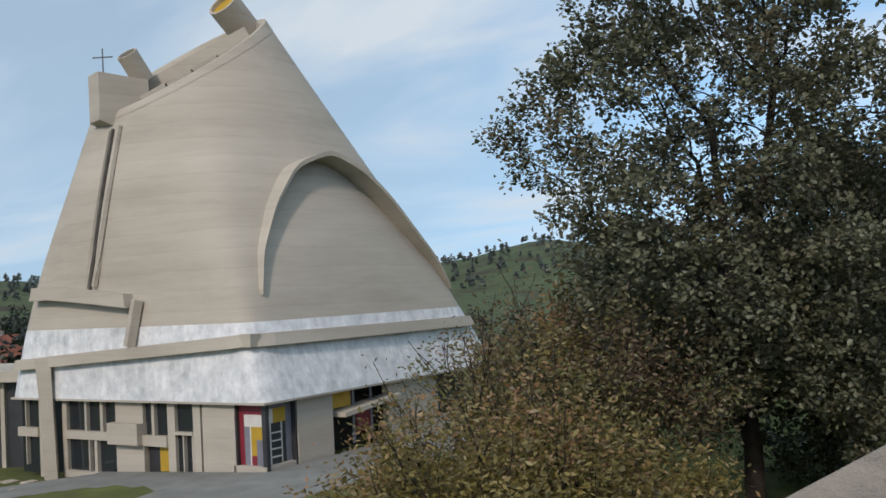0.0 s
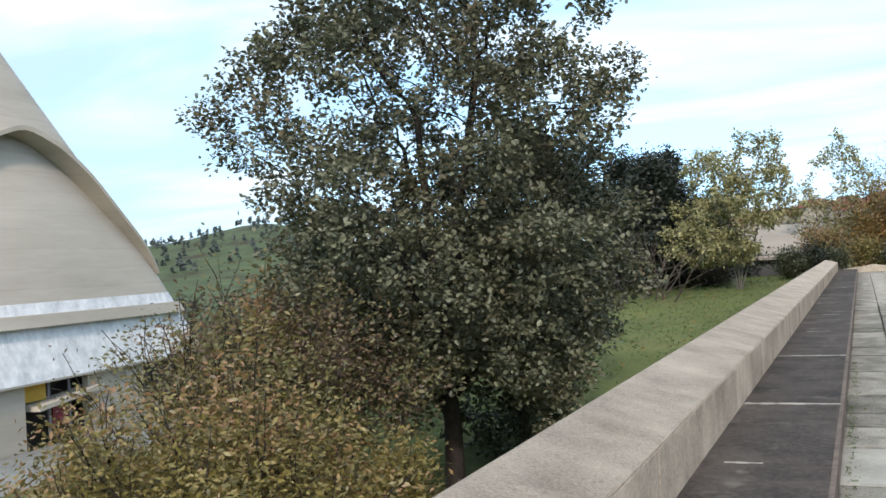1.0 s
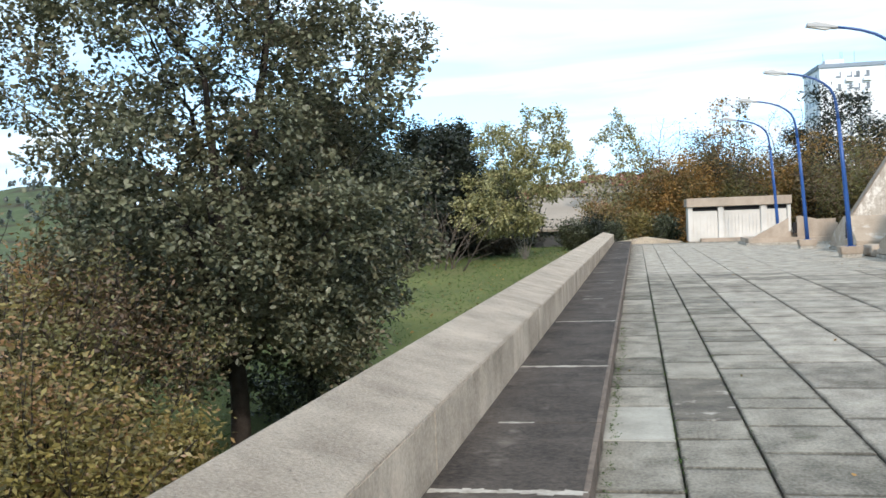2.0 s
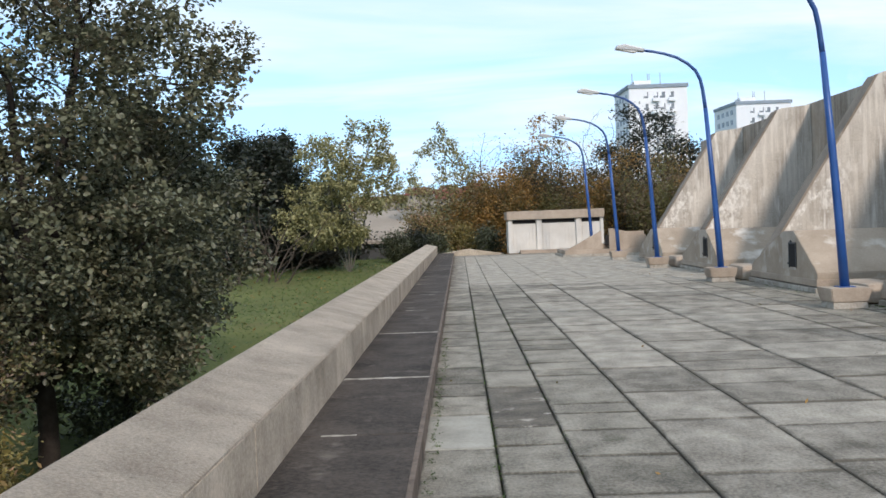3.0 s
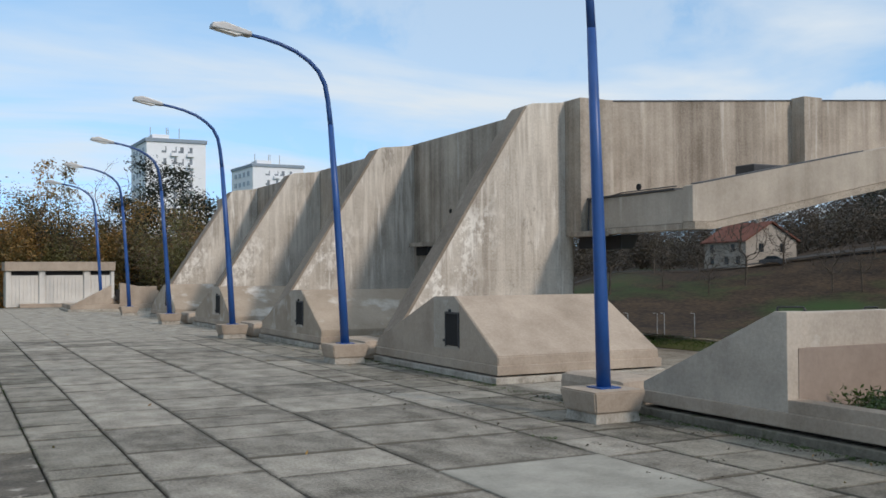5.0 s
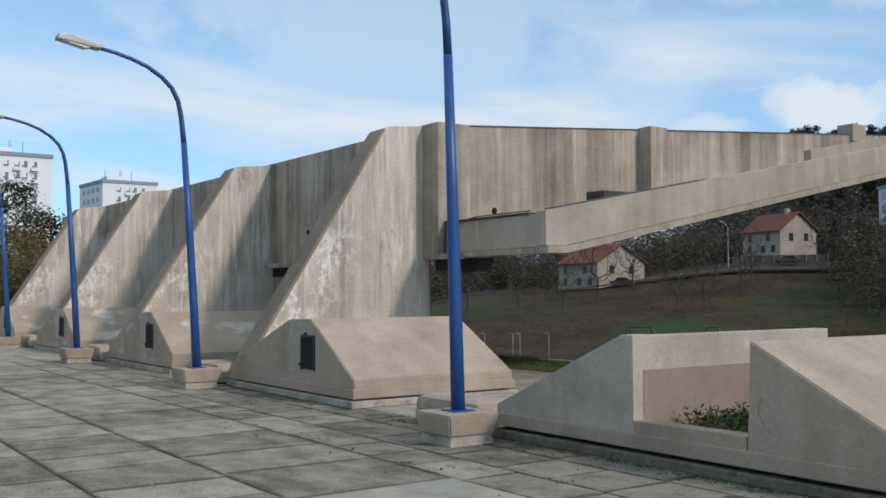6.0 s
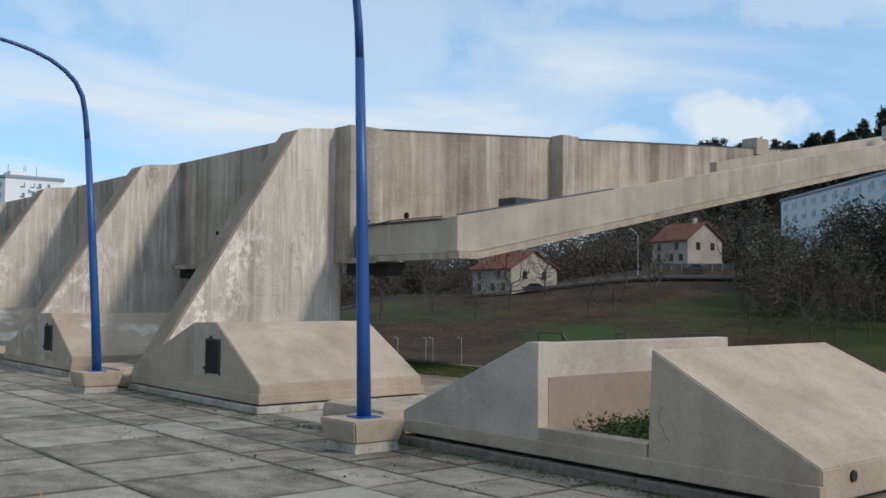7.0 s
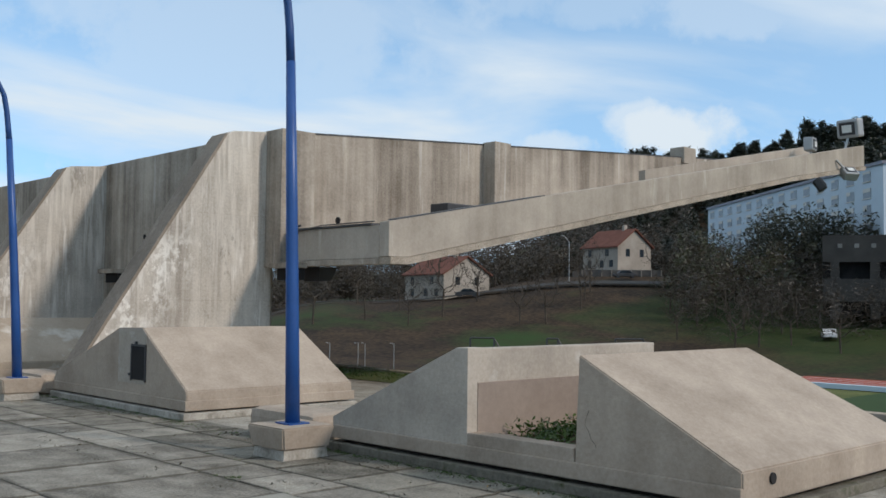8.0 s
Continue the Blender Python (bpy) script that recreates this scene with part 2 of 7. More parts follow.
def fin_lay(share, hue):
    """Lay a stain of one colour over the concrete."""
    bsdf = fn["Principled BSDF"]
    q = fn.new("ShaderNodeMix")
    q.data_type = "RGBA"
    fl.new(share, q.inputs["Factor"])
    fl.new(bsdf.inputs["Base Color"].links[0].from_socket, q.inputs["A"])
    q.inputs["B"].default_value = (*hue, 1)
    fl.new(q.outputs["Result"], bsdf.inputs["Base Color"])


fin_at, fin_xyz = fn.new("ShaderNodeNewGeometry"), fn.new("ShaderNodeSeparateXYZ")
fl.new(fin_at.outputs["Position"], fin_xyz.inputs[0])
from_edge = fin_math("MULTIPLY_ADD", fin_xyz.outputs["X"], 0.842, fin_math("MULTIPLY_ADD", fin_xyz.outputs["Z"], -0.54, -5.90))
low_part = fin_range(fin_xyz.outputs["Z"], 3.3, 2.2)
runs = fin_range(fin_noise(1.0, (7.0, 3.0, 0.5), 4.0), 0.46, 0.62)
fin_lay(fin_math("MULTIPLY", runs, fin_range(fin_xyz.outputs["Z"], 0.8, 3.4, 0.15, 0.6)), (0.68, 0.63, 0.55))
dark_runs = fin_range(fin_noise(1.0, (4.5, 3.0, 0.35), 5.0), 0.54, 0.68)
fin_lay(fin_math("MULTIPLY", dark_runs, fin_range(fin_xyz.outputs["Z"], 2.4, 4.6, 0.15, 0.55)), (0.23, 0.195, 0.155))
patches = fin_range(fin_noise(2.8, (1.0, 1.0, 0.75), 10.0, 0.74), 0.475, 0.545)
fin_lay(fin_math("MULTIPLY", fin_math("MULTIPLY", patches, fin_range(from_edge, 1.2, 0.25)), fin_math("MULTIPLY", low_part, fin_range(fin_noise(9.0, (1.0, 1.0, 0.6), 5.0), 0.38, 0.6, 0.15, 0.85))), (0.78, 0.75, 0.685))
cracks = fin_range(fin_noise(1.7, (1.0, 1.0, 0.45), 9.0, 0.7), 0.62, 0.68)
fin_lay(fin_math("MULTIPLY", cracks, 0.5), (0.16, 0.135, 0.108))
RAKE = material("weathered_raking_face", (0.145, 0.117, 0.090), (0.33, 0.278, 0.222), blotch=0.9, grain=24, bump=0.3, speck=1.2, stretch=(1, 1, 0.5), tint=((0.40, 0.35, 0.29), 1.6, 0.38, 6.0))
SMOOTH = material("smooth_render", (0.27, 0.217, 0.167), (0.49, 0.41, 0.328), blotch=0.9, grain=26, streak=0.3, bump=0.25, speck=1.0, tint=((0.30, 0.245, 0.193), 0.9, 0.38))
BEAM = material("beam_concrete", (0.275, 0.238, 0.192), (0.475, 0.42, 0.352), streak=0.42, blotch=0.7, grain=20, lines=0.02, speck=0.8, bump=0.25, tint=((0.56, 0.515, 0.45), 2.6, 0.38, 5.0, 0.2))
COPING = material("coping_concrete", (0.30, 0.25, 0.195), (0.645, 0.555, 0.448), blotch=1.8, grain=60, bump=0.9, speck=2.0, tint=((0.18, 0.15, 0.12), 18.0, 0.385))
PARAPET_FACE = material("stained_parapet_face", (0.20, 0.165, 0.125), (0.58, 0.49, 0.385), blotch=1.4, grain=40, bump=0.5, speck=1.4, streak=0.35, tint=((0.105, 0.088, 0.07), 2.6, 0.40, 5.0, 0.35))
MOSSY_FOOT = material("mossy_footing", (0.055, 0.050, 0.036), (0.25, 0.228, 0.185), blotch=3.0, grain=30, bump=0.6, tint=((0.050, 0.058, 0.022), 3.0, 0.42, 8.0))
DARK_STEP_AND_GAP = material("weathered_step_and_gap", (0.018, 0.0145, 0.012), (0.098, 0.081, 0.067), blotch=2.0, grain=30, spread=0.3, speck=1.8, bump=0.4, tint=((0.16, 0.137, 0.113), 3.0, 0.41, 7.0))
NOSING = material("worn_nosing", (0.06, 0.046, 0.036), (0.22, 0.175, 0.14), blotch=3.0, grain=30, bump=0.4)
SLAB = material("paving_slab", (0.126, 0.114, 0.092), (0.47, 0.432, 0.362), blotch=2.2, grain=34, spread=0.45, tint=((0.090, 0.082, 0.063), 2.2, 0.38), rough=0.85, bump=0.8, stretch=(1.2, 0.8, 1.0), speck=1.5, edge=11.0)
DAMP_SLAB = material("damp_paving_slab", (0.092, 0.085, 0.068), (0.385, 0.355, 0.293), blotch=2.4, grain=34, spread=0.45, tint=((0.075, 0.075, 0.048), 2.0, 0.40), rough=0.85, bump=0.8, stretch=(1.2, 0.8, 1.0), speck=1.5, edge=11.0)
STAINED_SLAB = material("stained_dark_slab", (0.060, 0.055, 0.046), (0.24, 0.215, 0.175), blotch=3.0, grain=34, bump=0.8, speck=1.5, tint=((0.46, 0.425, 0.365), 4.0, 0.40, 9.0), edge=5.0)
REPAIR_SLAB = material("smooth_replaced_slab", (0.22, 0.212, 0.178), (0.42, 0.40, 0.345), blotch=2.2, grain=30, bump=0.4, speck=0.9, edge=7.0)
JOINT = material("mossy_joint", (0.014, 0.013, 0.009), (0.050, 0.052, 0.020), blotch=1.4, grain=30)
WHITE_FOOT = material("flaking_white_paint", (0.17, 0.152, 0.122), (0.60, 0.56, 0.49), blotch=3.5, grain=30, tint=((0.17, 0.15, 0.115), 7.0, 0.50, 4.0))
BLUE = material("blue_gloss_paint", (0.012, 0.060, 0.215), (0.022, 0.088, 0.29), rough=0.4, blotch=3, grain=40, bump=0.02)
# the post's blue, darkened because the arms stand against bright sky
BACKLIT_BLUE = material("backlit_blue_paint", (0.011, 0.051, 0.180), (0.020, 0.076, 0.245), rough=0.45, blotch=3, grain=40, bump=0.02)
TOWER_GLASS = material("pale_tower_glass", (0.10, 0.12, 0.14), (0.26, 0.29, 0.32), rough=0.3, blotch=0.4, grain=3, bump=0)
TOWER_BAND = material("blue_grey_tower_cornice", (0.22, 0.27, 0.32), (0.30, 0.35, 0.40), blotch=0.1, grain=2, bump=0)
TOWER_WHITE = material("white_tower_panels", (0.70, 0.73, 0.75), (0.82, 0.84, 0.86), blotch=0.05, grain=1.0, bump=0)
WELL_GREY = material("pale_grey_render", (0.295, 0.255, 0.21), (0.53, 0.468, 0.392), blotch=1.1, grain=26, bump=0.25, speck=1.0, streak=0.25, tint=((0.56, 0.53, 0.475), 2.5, 0.40, 6.0))
FLAKED = material("flaking_smooth_render", (0.27, 0.22, 0.165), (0.45, 0.375, 0.295), blotch=0.8, grain=26, streak=0.2, bump=0.25, speck=1.0, tint=((0.62, 0.58, 0.52), 1.4, 0.47))
GREY_METAL = material("grey_paint_metal", (0.28, 0.29, 0.29), (0.45, 0.46, 0.46), rough=0.45, metal=0.3, bump=0.02)
# near-black that stands in for shade inside openings, recesses and cracks
DARK_HOLE = material("recess_shade_black", (0.012, 0.012, 0.013), (0.035, 0.033, 0.032))
WHITE_LAMP = material("pale_lamp_glass", (0.62, 0.62, 0.58), (0.78, 0.78, 0.74), rough=0.3, bump=0)
WHITE_WALL = material("ribbed_white_wall", (0.52, 0.50, 0.46), (0.72, 0.70, 0.65), streak=0.2)
GRASS = material("grass", (0.050, 0.064, 0.018), (0.140, 0.152, 0.048), blotch=0.30, grain=9, rough=0.95, bump=0.6, tint=((0.12, 0.10, 0.045), 0.2, 0.42))
BARK = material("bark", (0.018, 0.014, 0.012), (0.06, 0.05, 0.042), blotch=6, grain=40, bump=0.6)
PALE_BARK = material("pale_bark", (0.075, 0.068, 0.057), (0.19, 0.175, 0.15), blotch=6, grain=40, bump=0.4)
BARE_BARK = material("bare_branch_bark", (0.045, 0.036, 0.028), (0.10, 0.082, 0.064), blotch=2, grain=12, bump=0)
CHURCH = material("church_concrete", (0.36, 0.318, 0.26), (0.525, 0.475, 0.40), blotch=0.4, grain=3.0, bump=0.1, stretch=(0.16, 0.16, 1.1), tint=((0.47, 0.425, 0.355), 0.22, 0.42, 4.0), lifts=0.10, speck=0.5)
CHURCH_WHITE = material("church_white_coat", (0.45, 0.465, 0.475), (0.84, 0.84, 0.84), blotch=0.7, grain=1.8, bump=0.05, streak=0.3, speck=1.2, stretch=(1.2, 1.2, 1.2), tint=((0.60, 0.62, 0.63), 0.5, 0.42))
DARK_BODY = material("charcoal_paint_and_interior", (0.02, 0.02, 0.022), (0.05, 0.05, 0.052), rough=0.5)
RED_PANEL = material("red_enamel_panel", (0.15, 0.012, 0.02), (0.26, 0.028, 0.045), rough=0.5, bump=0.02)
YELLOW_PANEL = material("yellow_enamel_panel", (0.38, 0.23, 0.012), (0.56, 0.36, 0.04), rough=0.5, bump=0.02)
GREY_PANEL = material("grey_enamel_panel", (0.14, 0.14, 0.17), (0.25, 0.25, 0.29), rough=0.5, bump=0.02)
ROOF_TILE = material("red_clay_tiles", (0.11, 0.045, 0.03), (0.21, 0.085, 0.06), blotch=0.6, grain=6)
HOUSE_WALL = material("rendered_house_wall", (0.26, 0.23, 0.19), (0.42, 0.375, 0.32), blotch=0.3, grain=1.5, speck=0.6)
PALE_BLUE = material("pale_blue_facade", (0.46, 0.55, 0.62), (0.57, 0.65, 0.71), blotch=0.1, grain=2)
ASPHALT = material("dark_grey_concrete", (0.040, 0.038, 0.035), (0.072, 0.068, 0.062), blotch=0.4, grain=12)
PATH_GREY = material("grey_path", (0.15, 0.15, 0.138), (0.26, 0.26, 0.24), blotch=0.4, grain=8)
TRACK = material("red_running_track", (0.26, 0.07, 0.045), (0.38, 0.11, 0.07), blotch=0.3, grain=6)
FIELD = material("mown_turf", (0.024, 0.048, 0.013), (0.048, 0.082, 0.024), blotch=0.15, grain=5)
CAR_WHITE = material("white_car_paint", (0.6, 0.6, 0.6), (0.75, 0.75, 0.75), rough=0.25, bump=0)
PINK_WALL = material("pinkish_weathered_render", (0.25, 0.20, 0.165), (0.38, 0.31, 0.255), blotch=0.8, grain=14, tint=((0.16, 0.14, 0.12), 1.0, 0.4))
SHED_METAL = material("dark_sheet_cladding", (0.035, 0.038, 0.042), (0.075, 0.08, 0.085), rough=0.6)
SHED_ROOF = material("pale_fibre_roof", (0.25, 0.218, 0.18), (0.36, 0.32, 0.27), blotch=0.4)
EARTH = material("brown_bank_grass", (0.013, 0.0085, 0.005), (0.066, 0.042, 0.022), blotch=0.15, grain=1.6, speck=3.2, rough=0.95, tint=((0.026, 0.054, 0.011), 0.035, 0.46))
# a meadow of greener grass on the slope, its edge broken up
en, el = EARTH.node_tree.nodes, EARTH.node_tree.links
where_, far_off, ragged = en.new("ShaderNodeNewGeometry"), en.new("ShaderNodeVectorMath"), en.new("ShaderNodeTexNoise")
far_off.operation = "DISTANCE"
far_off.inputs[1].default_value = (146, 62, 0)
ragged.inputs["Scale"].default_value, ragged.inputs["Detail"].default_value = 0.07, 5.0
el.new(where_.outputs["Position"], far_off.inputs[0]); el.new(where_.outputs["Position"], ragged.inputs["Vector"])
edge_, reach_, meadow = en.new("ShaderNodeMath"), en.new("ShaderNodeMapRange"), en.new("ShaderNodeMix")
edge_.operation = "MULTIPLY_ADD"; edge_.inputs[1].default_value = 70.0
el.new(ragged.outputs["Fac"], edge_.inputs[0]); el.new(far_off.outputs["Value"], edge_.inputs[2])
reach_.inputs["From Min"].default_value, reach_.inputs["From Max"].default_value = 75.0, 57.0
reach_.inputs["To Max"].default_value = 0.7
el.new(edge_.outputs[0], reach_.inputs["Value"])
meadow.data_type = "RGBA"
meadow.inputs["B"].default_value = (0.030, 0.056, 0.013, 1)
el.new(EARTH.node_tree.nodes["Principled BSDF"].inputs["Base Color"].links[0].from_socket, meadow.inputs["A"])
el.new(reach_.outputs[0], meadow.inputs["Factor"])
el.new(meadow.outputs["Result"], EARTH.node_tree.nodes["Principled BSDF"].inputs["Base Color"])
# turf of the far ground too, its colour lightened for distance haze
BANK_GRASS = material("rough_bank_grass", (0.040, 0.060, 0.026), (0.098, 0.125, 0.055), blotch=0.10, grain=1.5, rough=0.95, tint=((0.045, 0.034, 0.021), 0.04, 0.50))
TWIG = leaf_material("brown_twigs", (0.038, 0.030, 0.022), (0.080, 0.063, 0.046))
OAK_LEAF = leaf_material("oak_leaf", (0.066, 0.071, 0.040), (0.222, 0.227, 0.137), (0.17, 0.14, 0.085), 0.15)
OLIVE_LEAF = leaf_material("yellowing_leaf", (0.086, 0.074, 0.022), (0.33, 0.268, 0.085), (0.30, 0.175, 0.085), 0.24)
BROWN_LEAF = leaf_material("browning_leaf", (0.095, 0.063, 0.040), (0.27, 0.18, 0.105), (0.16, 0.15, 0.055), 0.36)
YELLOW_LEAF = leaf_material("pale_yellow_leaf", (0.15, 0.15, 0.055), (0.43, 0.40, 0.19))
ORANGE_LEAF = leaf_material("autumn_beech_leaf", (0.19, 0.105, 0.031), (0.56, 0.33, 0.095), (0.13, 0.105, 0.036), 0.30)
DARK_LEAF = leaf_material("dark_evergreen_needle", (0.010, 0.014, 0.009), (0.032, 0.040, 0.022))
BRUSH_LEAF = leaf_material("dry_brush", (0.038, 0.031, 0.020), (0.098, 0.077, 0.049))
HOLM = leaf_material("dark_broad_leaf", (0.022, 0.028, 0.014), (0.105, 0.115, 0.060))
BROWN_WOOD = leaf_material("brown_wood_leaf", (0.045, 0.034, 0.022), (0.12, 0.092, 0.062), (0.07, 0.075, 0.035), 0.3)
WOOD_DARK = leaf_material("dark_round_tree_leaf", (0.026, 0.029, 0.017), (0.060, 0.060, 0.036))
# distance haze is mixed into this leaf colour: paler and bluer
HAZE_LEAF = leaf_material("hazed_wood_leaf", (0.075, 0.092, 0.082), (0.12, 0.14, 0.122))
GREEN_LEAF = leaf_material("green_weed_leaf", (0.03, 0.06, 0.012), (0.09, 0.15, 0.03))
GLASS = bpy.data.materials.new("window_glass")
GLASS.use_nodes = True
gb = GLASS.node_tree.nodes["Principled BSDF"]
gb.inputs["Base Color"].default_value, gb.inputs["Roughness"].default_value = (0.02, 0.025, 0.03, 1), 0.06
gb.inputs["Specular IOR Level"].default_value = 0.7
DARK_GLASS = bpy.data.materials.new("dim_window_glass")
DARK_GLASS.use_nodes = True
dg = DARK_GLASS.node_tree.nodes["Principled BSDF"]
dg.inputs["Base Color"].default_value, dg.inputs["Roughness"].default_value = (0.03, 0.035, 0.04, 1), 0.25
dg.inputs["Specular IOR Level"].default_value = 0.3
CHURCH_DARK = material("church_soffit", (0.06, 0.055, 0.05), (0.13, 0.12, 0.11))


# ---- building helpers ----
def thing(name, label, category, group="", kind="", at=(0, 0, 0)):
    ob = new(name)
    ob.empty_display_size = 0.2
    ob.matrix_world = Matrix.Translation(at)
    return tagged(ob, label, category, group, kind)


def part(name, bm, mat, parent=None, label="", smooth=False):
    me = bpy.data.meshes.new(name)
    bmesh.ops.recalc_face_normals(bm, faces=bm.faces)
    bm.to_mesh(me)
    bm.free()
    me.materials.append(mat)
    if smooth:
        for p in me.polygons:
            p.use_smooth = True
    ob = new(name, me)
    if parent is not None:
        ob.parent = parent
        base = parent.matrix_world if parent.parent is None else parent.parent.matrix_world
        ob.matrix_parent_inverse = Matrix.Translation(-base.translation) if parent.parent is None else Matrix()
    if label:
        ob["label"] = label
    return ob


def setting(name, bm, mat, label, category, kind="structure", smooth=False):
    return tagged(part(name, bm, mat, None, "", smooth), label, category, "", kind)


def box(bm, x0, x1, y0, y1, z0, z1, bevel=0.0):
    m = Matrix.LocRotScale(((x0 + x1) / 2, (y0 + y1) / 2, (z0 + z1) / 2), None, (x1 - x0, y1 - y0, z1 - z0))
    vs = bmesh.ops.create_cube(bm, size=1, matrix=m)["verts"]
    if bevel:
        es = list({e for v in vs for e in v.link_edges})
        bmesh.ops.bevel(bm, geom=es, offset=bevel, segments=2, profile=0.6, affect="EDGES")
    return bm


def prism(bm, outline, axis, a0, a1, bevel=0.0):
    """An outline of (u, v) drawn out along an axis: along x the outline is (y, z), along y (x, z), along z (x, y)."""
    def put(u, v, a):
        return {"x": (a, u, v), "y": (u, a, v), "z": (u, v, a)}[axis]
    lo = [bm.verts.new(put(u, v, a0)) for u, v in outline]
    hi = [bm.verts.new(put(u, v, a1)) for u, v in outline]
    k = len(outline)
    fs = [bm.faces.new(lo), bm.faces.new(hi[::-1])]
    fs += [bm.faces.new((lo[i], hi[i], hi[(i + 1) % k], lo[(i + 1) % k])) for i in range(k)]
    if bevel:
        bmesh.ops.recalc_face_normals(bm, faces=fs)
        bmesh.ops.bevel(bm, geom=list({e for f in fs for e in f.edges}), offset=bevel, segments=2, profile=0.6, affect="EDGES")
    return bm


def tube(bm, points, radii, sides=10):
    """A round bar along the points."""
    rings = []
    pts = [Vector(p) for p in points]
    for i, p in enumerate(pts):
        d = (pts[min(i + 1, len(pts) - 1)] - pts[max(i - 1, 0)]).normalized()
        q = d.to_track_quat("Z", "Y").to_matrix()
        r = radii[i] if isinstance(radii, (list, tuple)) else radii
        rings.append([bm.verts.new(p + q @ Vector((r * math.cos(2 * math.pi * k / sides), r * math.sin(2 * math.pi * k / sides), 0))) for k in range(sides)])
    for a, b in zip(rings, rings[1:]):
        best = min(range(sides), key=lambda s: (a[0].co - b[s].co).length)
        for k in range(sides):
            bm.faces.new((a[k], a[(k + 1) % sides], b[(k + 1 + best) % sides], b[(k + best) % sides]))
    bm.faces.new(rings[0][::-1])
    bm.faces.new(rings[-1])
    return bm


def smoothstep(a, b, v):
    u = min(1.0, max(0.0, (v - a) / (b - a)))
    return u * u * (3 - 2 * u)

# ---- the ground: one sheet from the foot of the terrace to the hills ----
def height(x, y):
    r = math.hypot(x, y)
    az = math.degrees(math.atan2(-x, y))          # left of straight ahead
    west = -2.7 - 6.4 * smoothstep(-13, -40, x) - 1.6 * smoothstep(-50, -75, x)
    west = west + (-2.7 - west) * smoothstep(42, 75, y) * smoothstep(-40, -10, x)
    west += smoothstep(-24, -9, x) * (1.75 * smoothstep(14, 27, y) + 0.65 * smoothstep(32, 48, y)) * (1 - smoothstep(75, 120, y))
    east = -6.0
    z = west + (east - west) * smoothstep(2, 16, x) * (1 - smoothstep(48, 60, y) * smoothstep(30, 10, x))
    # the wooded slope across the sports ground
    east_side = smoothstep(-28, -38, az)
    z += east_side * 7.6 * smoothstep(112, 180, r)
    z += smoothstep(-44, -58, az) * 22 * smoothstep(235, 345, r) + smoothstep(-58, -68, az) * 9 * smoothstep(150, 235, r) + smoothstep(-46, -64, az) * 36 * smoothstep(300, 520, r) + smoothstep(-28, -36, az) * 12 * smoothstep(240, 420, r)
    z += 5.6 * smoothstep(-40, -53, az) * smoothstep(-67, -57.5, az) * smoothstep(150, 194, r)
    # the far ridge behind the church
    z += smoothstep(8, 22, az) * smoothstep(250, 900, r) * (25 + 6 * math.sin(az * 0.21 + 0.3) + 2.0 * math.sin(az * 0.6 + 1))
    z += 15 * math.exp(-((az - 33.5) / 4.5) ** 2) * smoothstep(420, 850, r)
    z += 20 * smoothstep(13, 6, az) * smoothstep(-26, -16, az) * smoothstep(220, 720, r)
    z += smoothstep(300, 1500, r) * 16 * (1 - smoothstep(-25, -35, az))
    return z


bm = bmesh.new()
rings = [0, 2, 4, 6, 8, 10, 12, 14, 16, 18, 20, 23, 26, 30, 34, 38, 43, 48, 54, 60, 68, 76, 85, 95, 105, 115, 125, 140, 155, 170, 190, 210, 235, 265, 300, 350, 420, 500, 600, 750, 900, 1100, 1400, 1900, 2600, 3600, 4800]
SIDES = 240
rows_ = []
for r in rings:
    if r == 0:
        rows_.append([bm.verts.new((0, 0, -2.7))])
        continue
    row = []
    for k in range(SIDES):
        a = 2 * math.pi * k / SIDES
        x, y = r * math.cos(a), r * math.sin(a)
        row.append(bm.verts.new((x, y, height(x, y))))
    rows_.append(row)
for a, b in zip(rows_, rows_[1:]):
    for k in range(SIDES):
        j = (k + 1) % SIDES
        if len(a) == 1:
            bm.faces.new((a[0], b[k], b[j]))
        else:
            bm.faces.new((a[k], b[k], b[j], a[j]))
bm.faces.ensure_lookup_table()
for f in bm.faces:
    c = f.calc_center_median()
    if c.x > 20 and 106 < c.length < 330 and math.degrees(math.atan2(-c.x, c.y)) < -26:
        f.material_index = 1
    elif c.x < 0 and c.length > 150:
        f.material_index = 2
ground = setting("ground", bm, GRASS, "uneven autumn grass running out to wooded hills", "ground", smooth=True)
ground.data.materials.append(EARTH)
ground.data.materials.append(BANK_GRASS)

# ---- the terrace ----
G = 7.10          # front line of the gabled hoods
FAR = 51.0        # end of the terrace
bm = bmesh.new()
box(bm, -0.25, 16.0, -14, FAR, -3.4, -0.035)
terrace = setting("floor", bm, JOINT, "roof terrace paved with worn grey concrete slabs", "floor")

bm = bmesh.new()
prism(bm, [(-1.0, -0.3), (-1.0, 0.545), (-1.50, 0.675), (-1.53, 0.665), (-1.53, -4.5), (-1.0, -4.5)], "y", -14, FAR - 1.5, bevel=0.012)
parapet = setting("parapet_wall", bm, COPING, "low concrete parapet with a sloping coping along the terrace", "wall")
bm = bmesh.new()
prism(bm, [(-0.17, -0.3), (-0.17, 0.165), (-0.185, 0.17), (-1.0, 0.175), (-1.0, -0.3)], "y", -14, FAR - 0.6)
step = setting("step", bm, DARK_STEP_AND_GAP, "dark weathered concrete step along the foot of the parapet", "step")


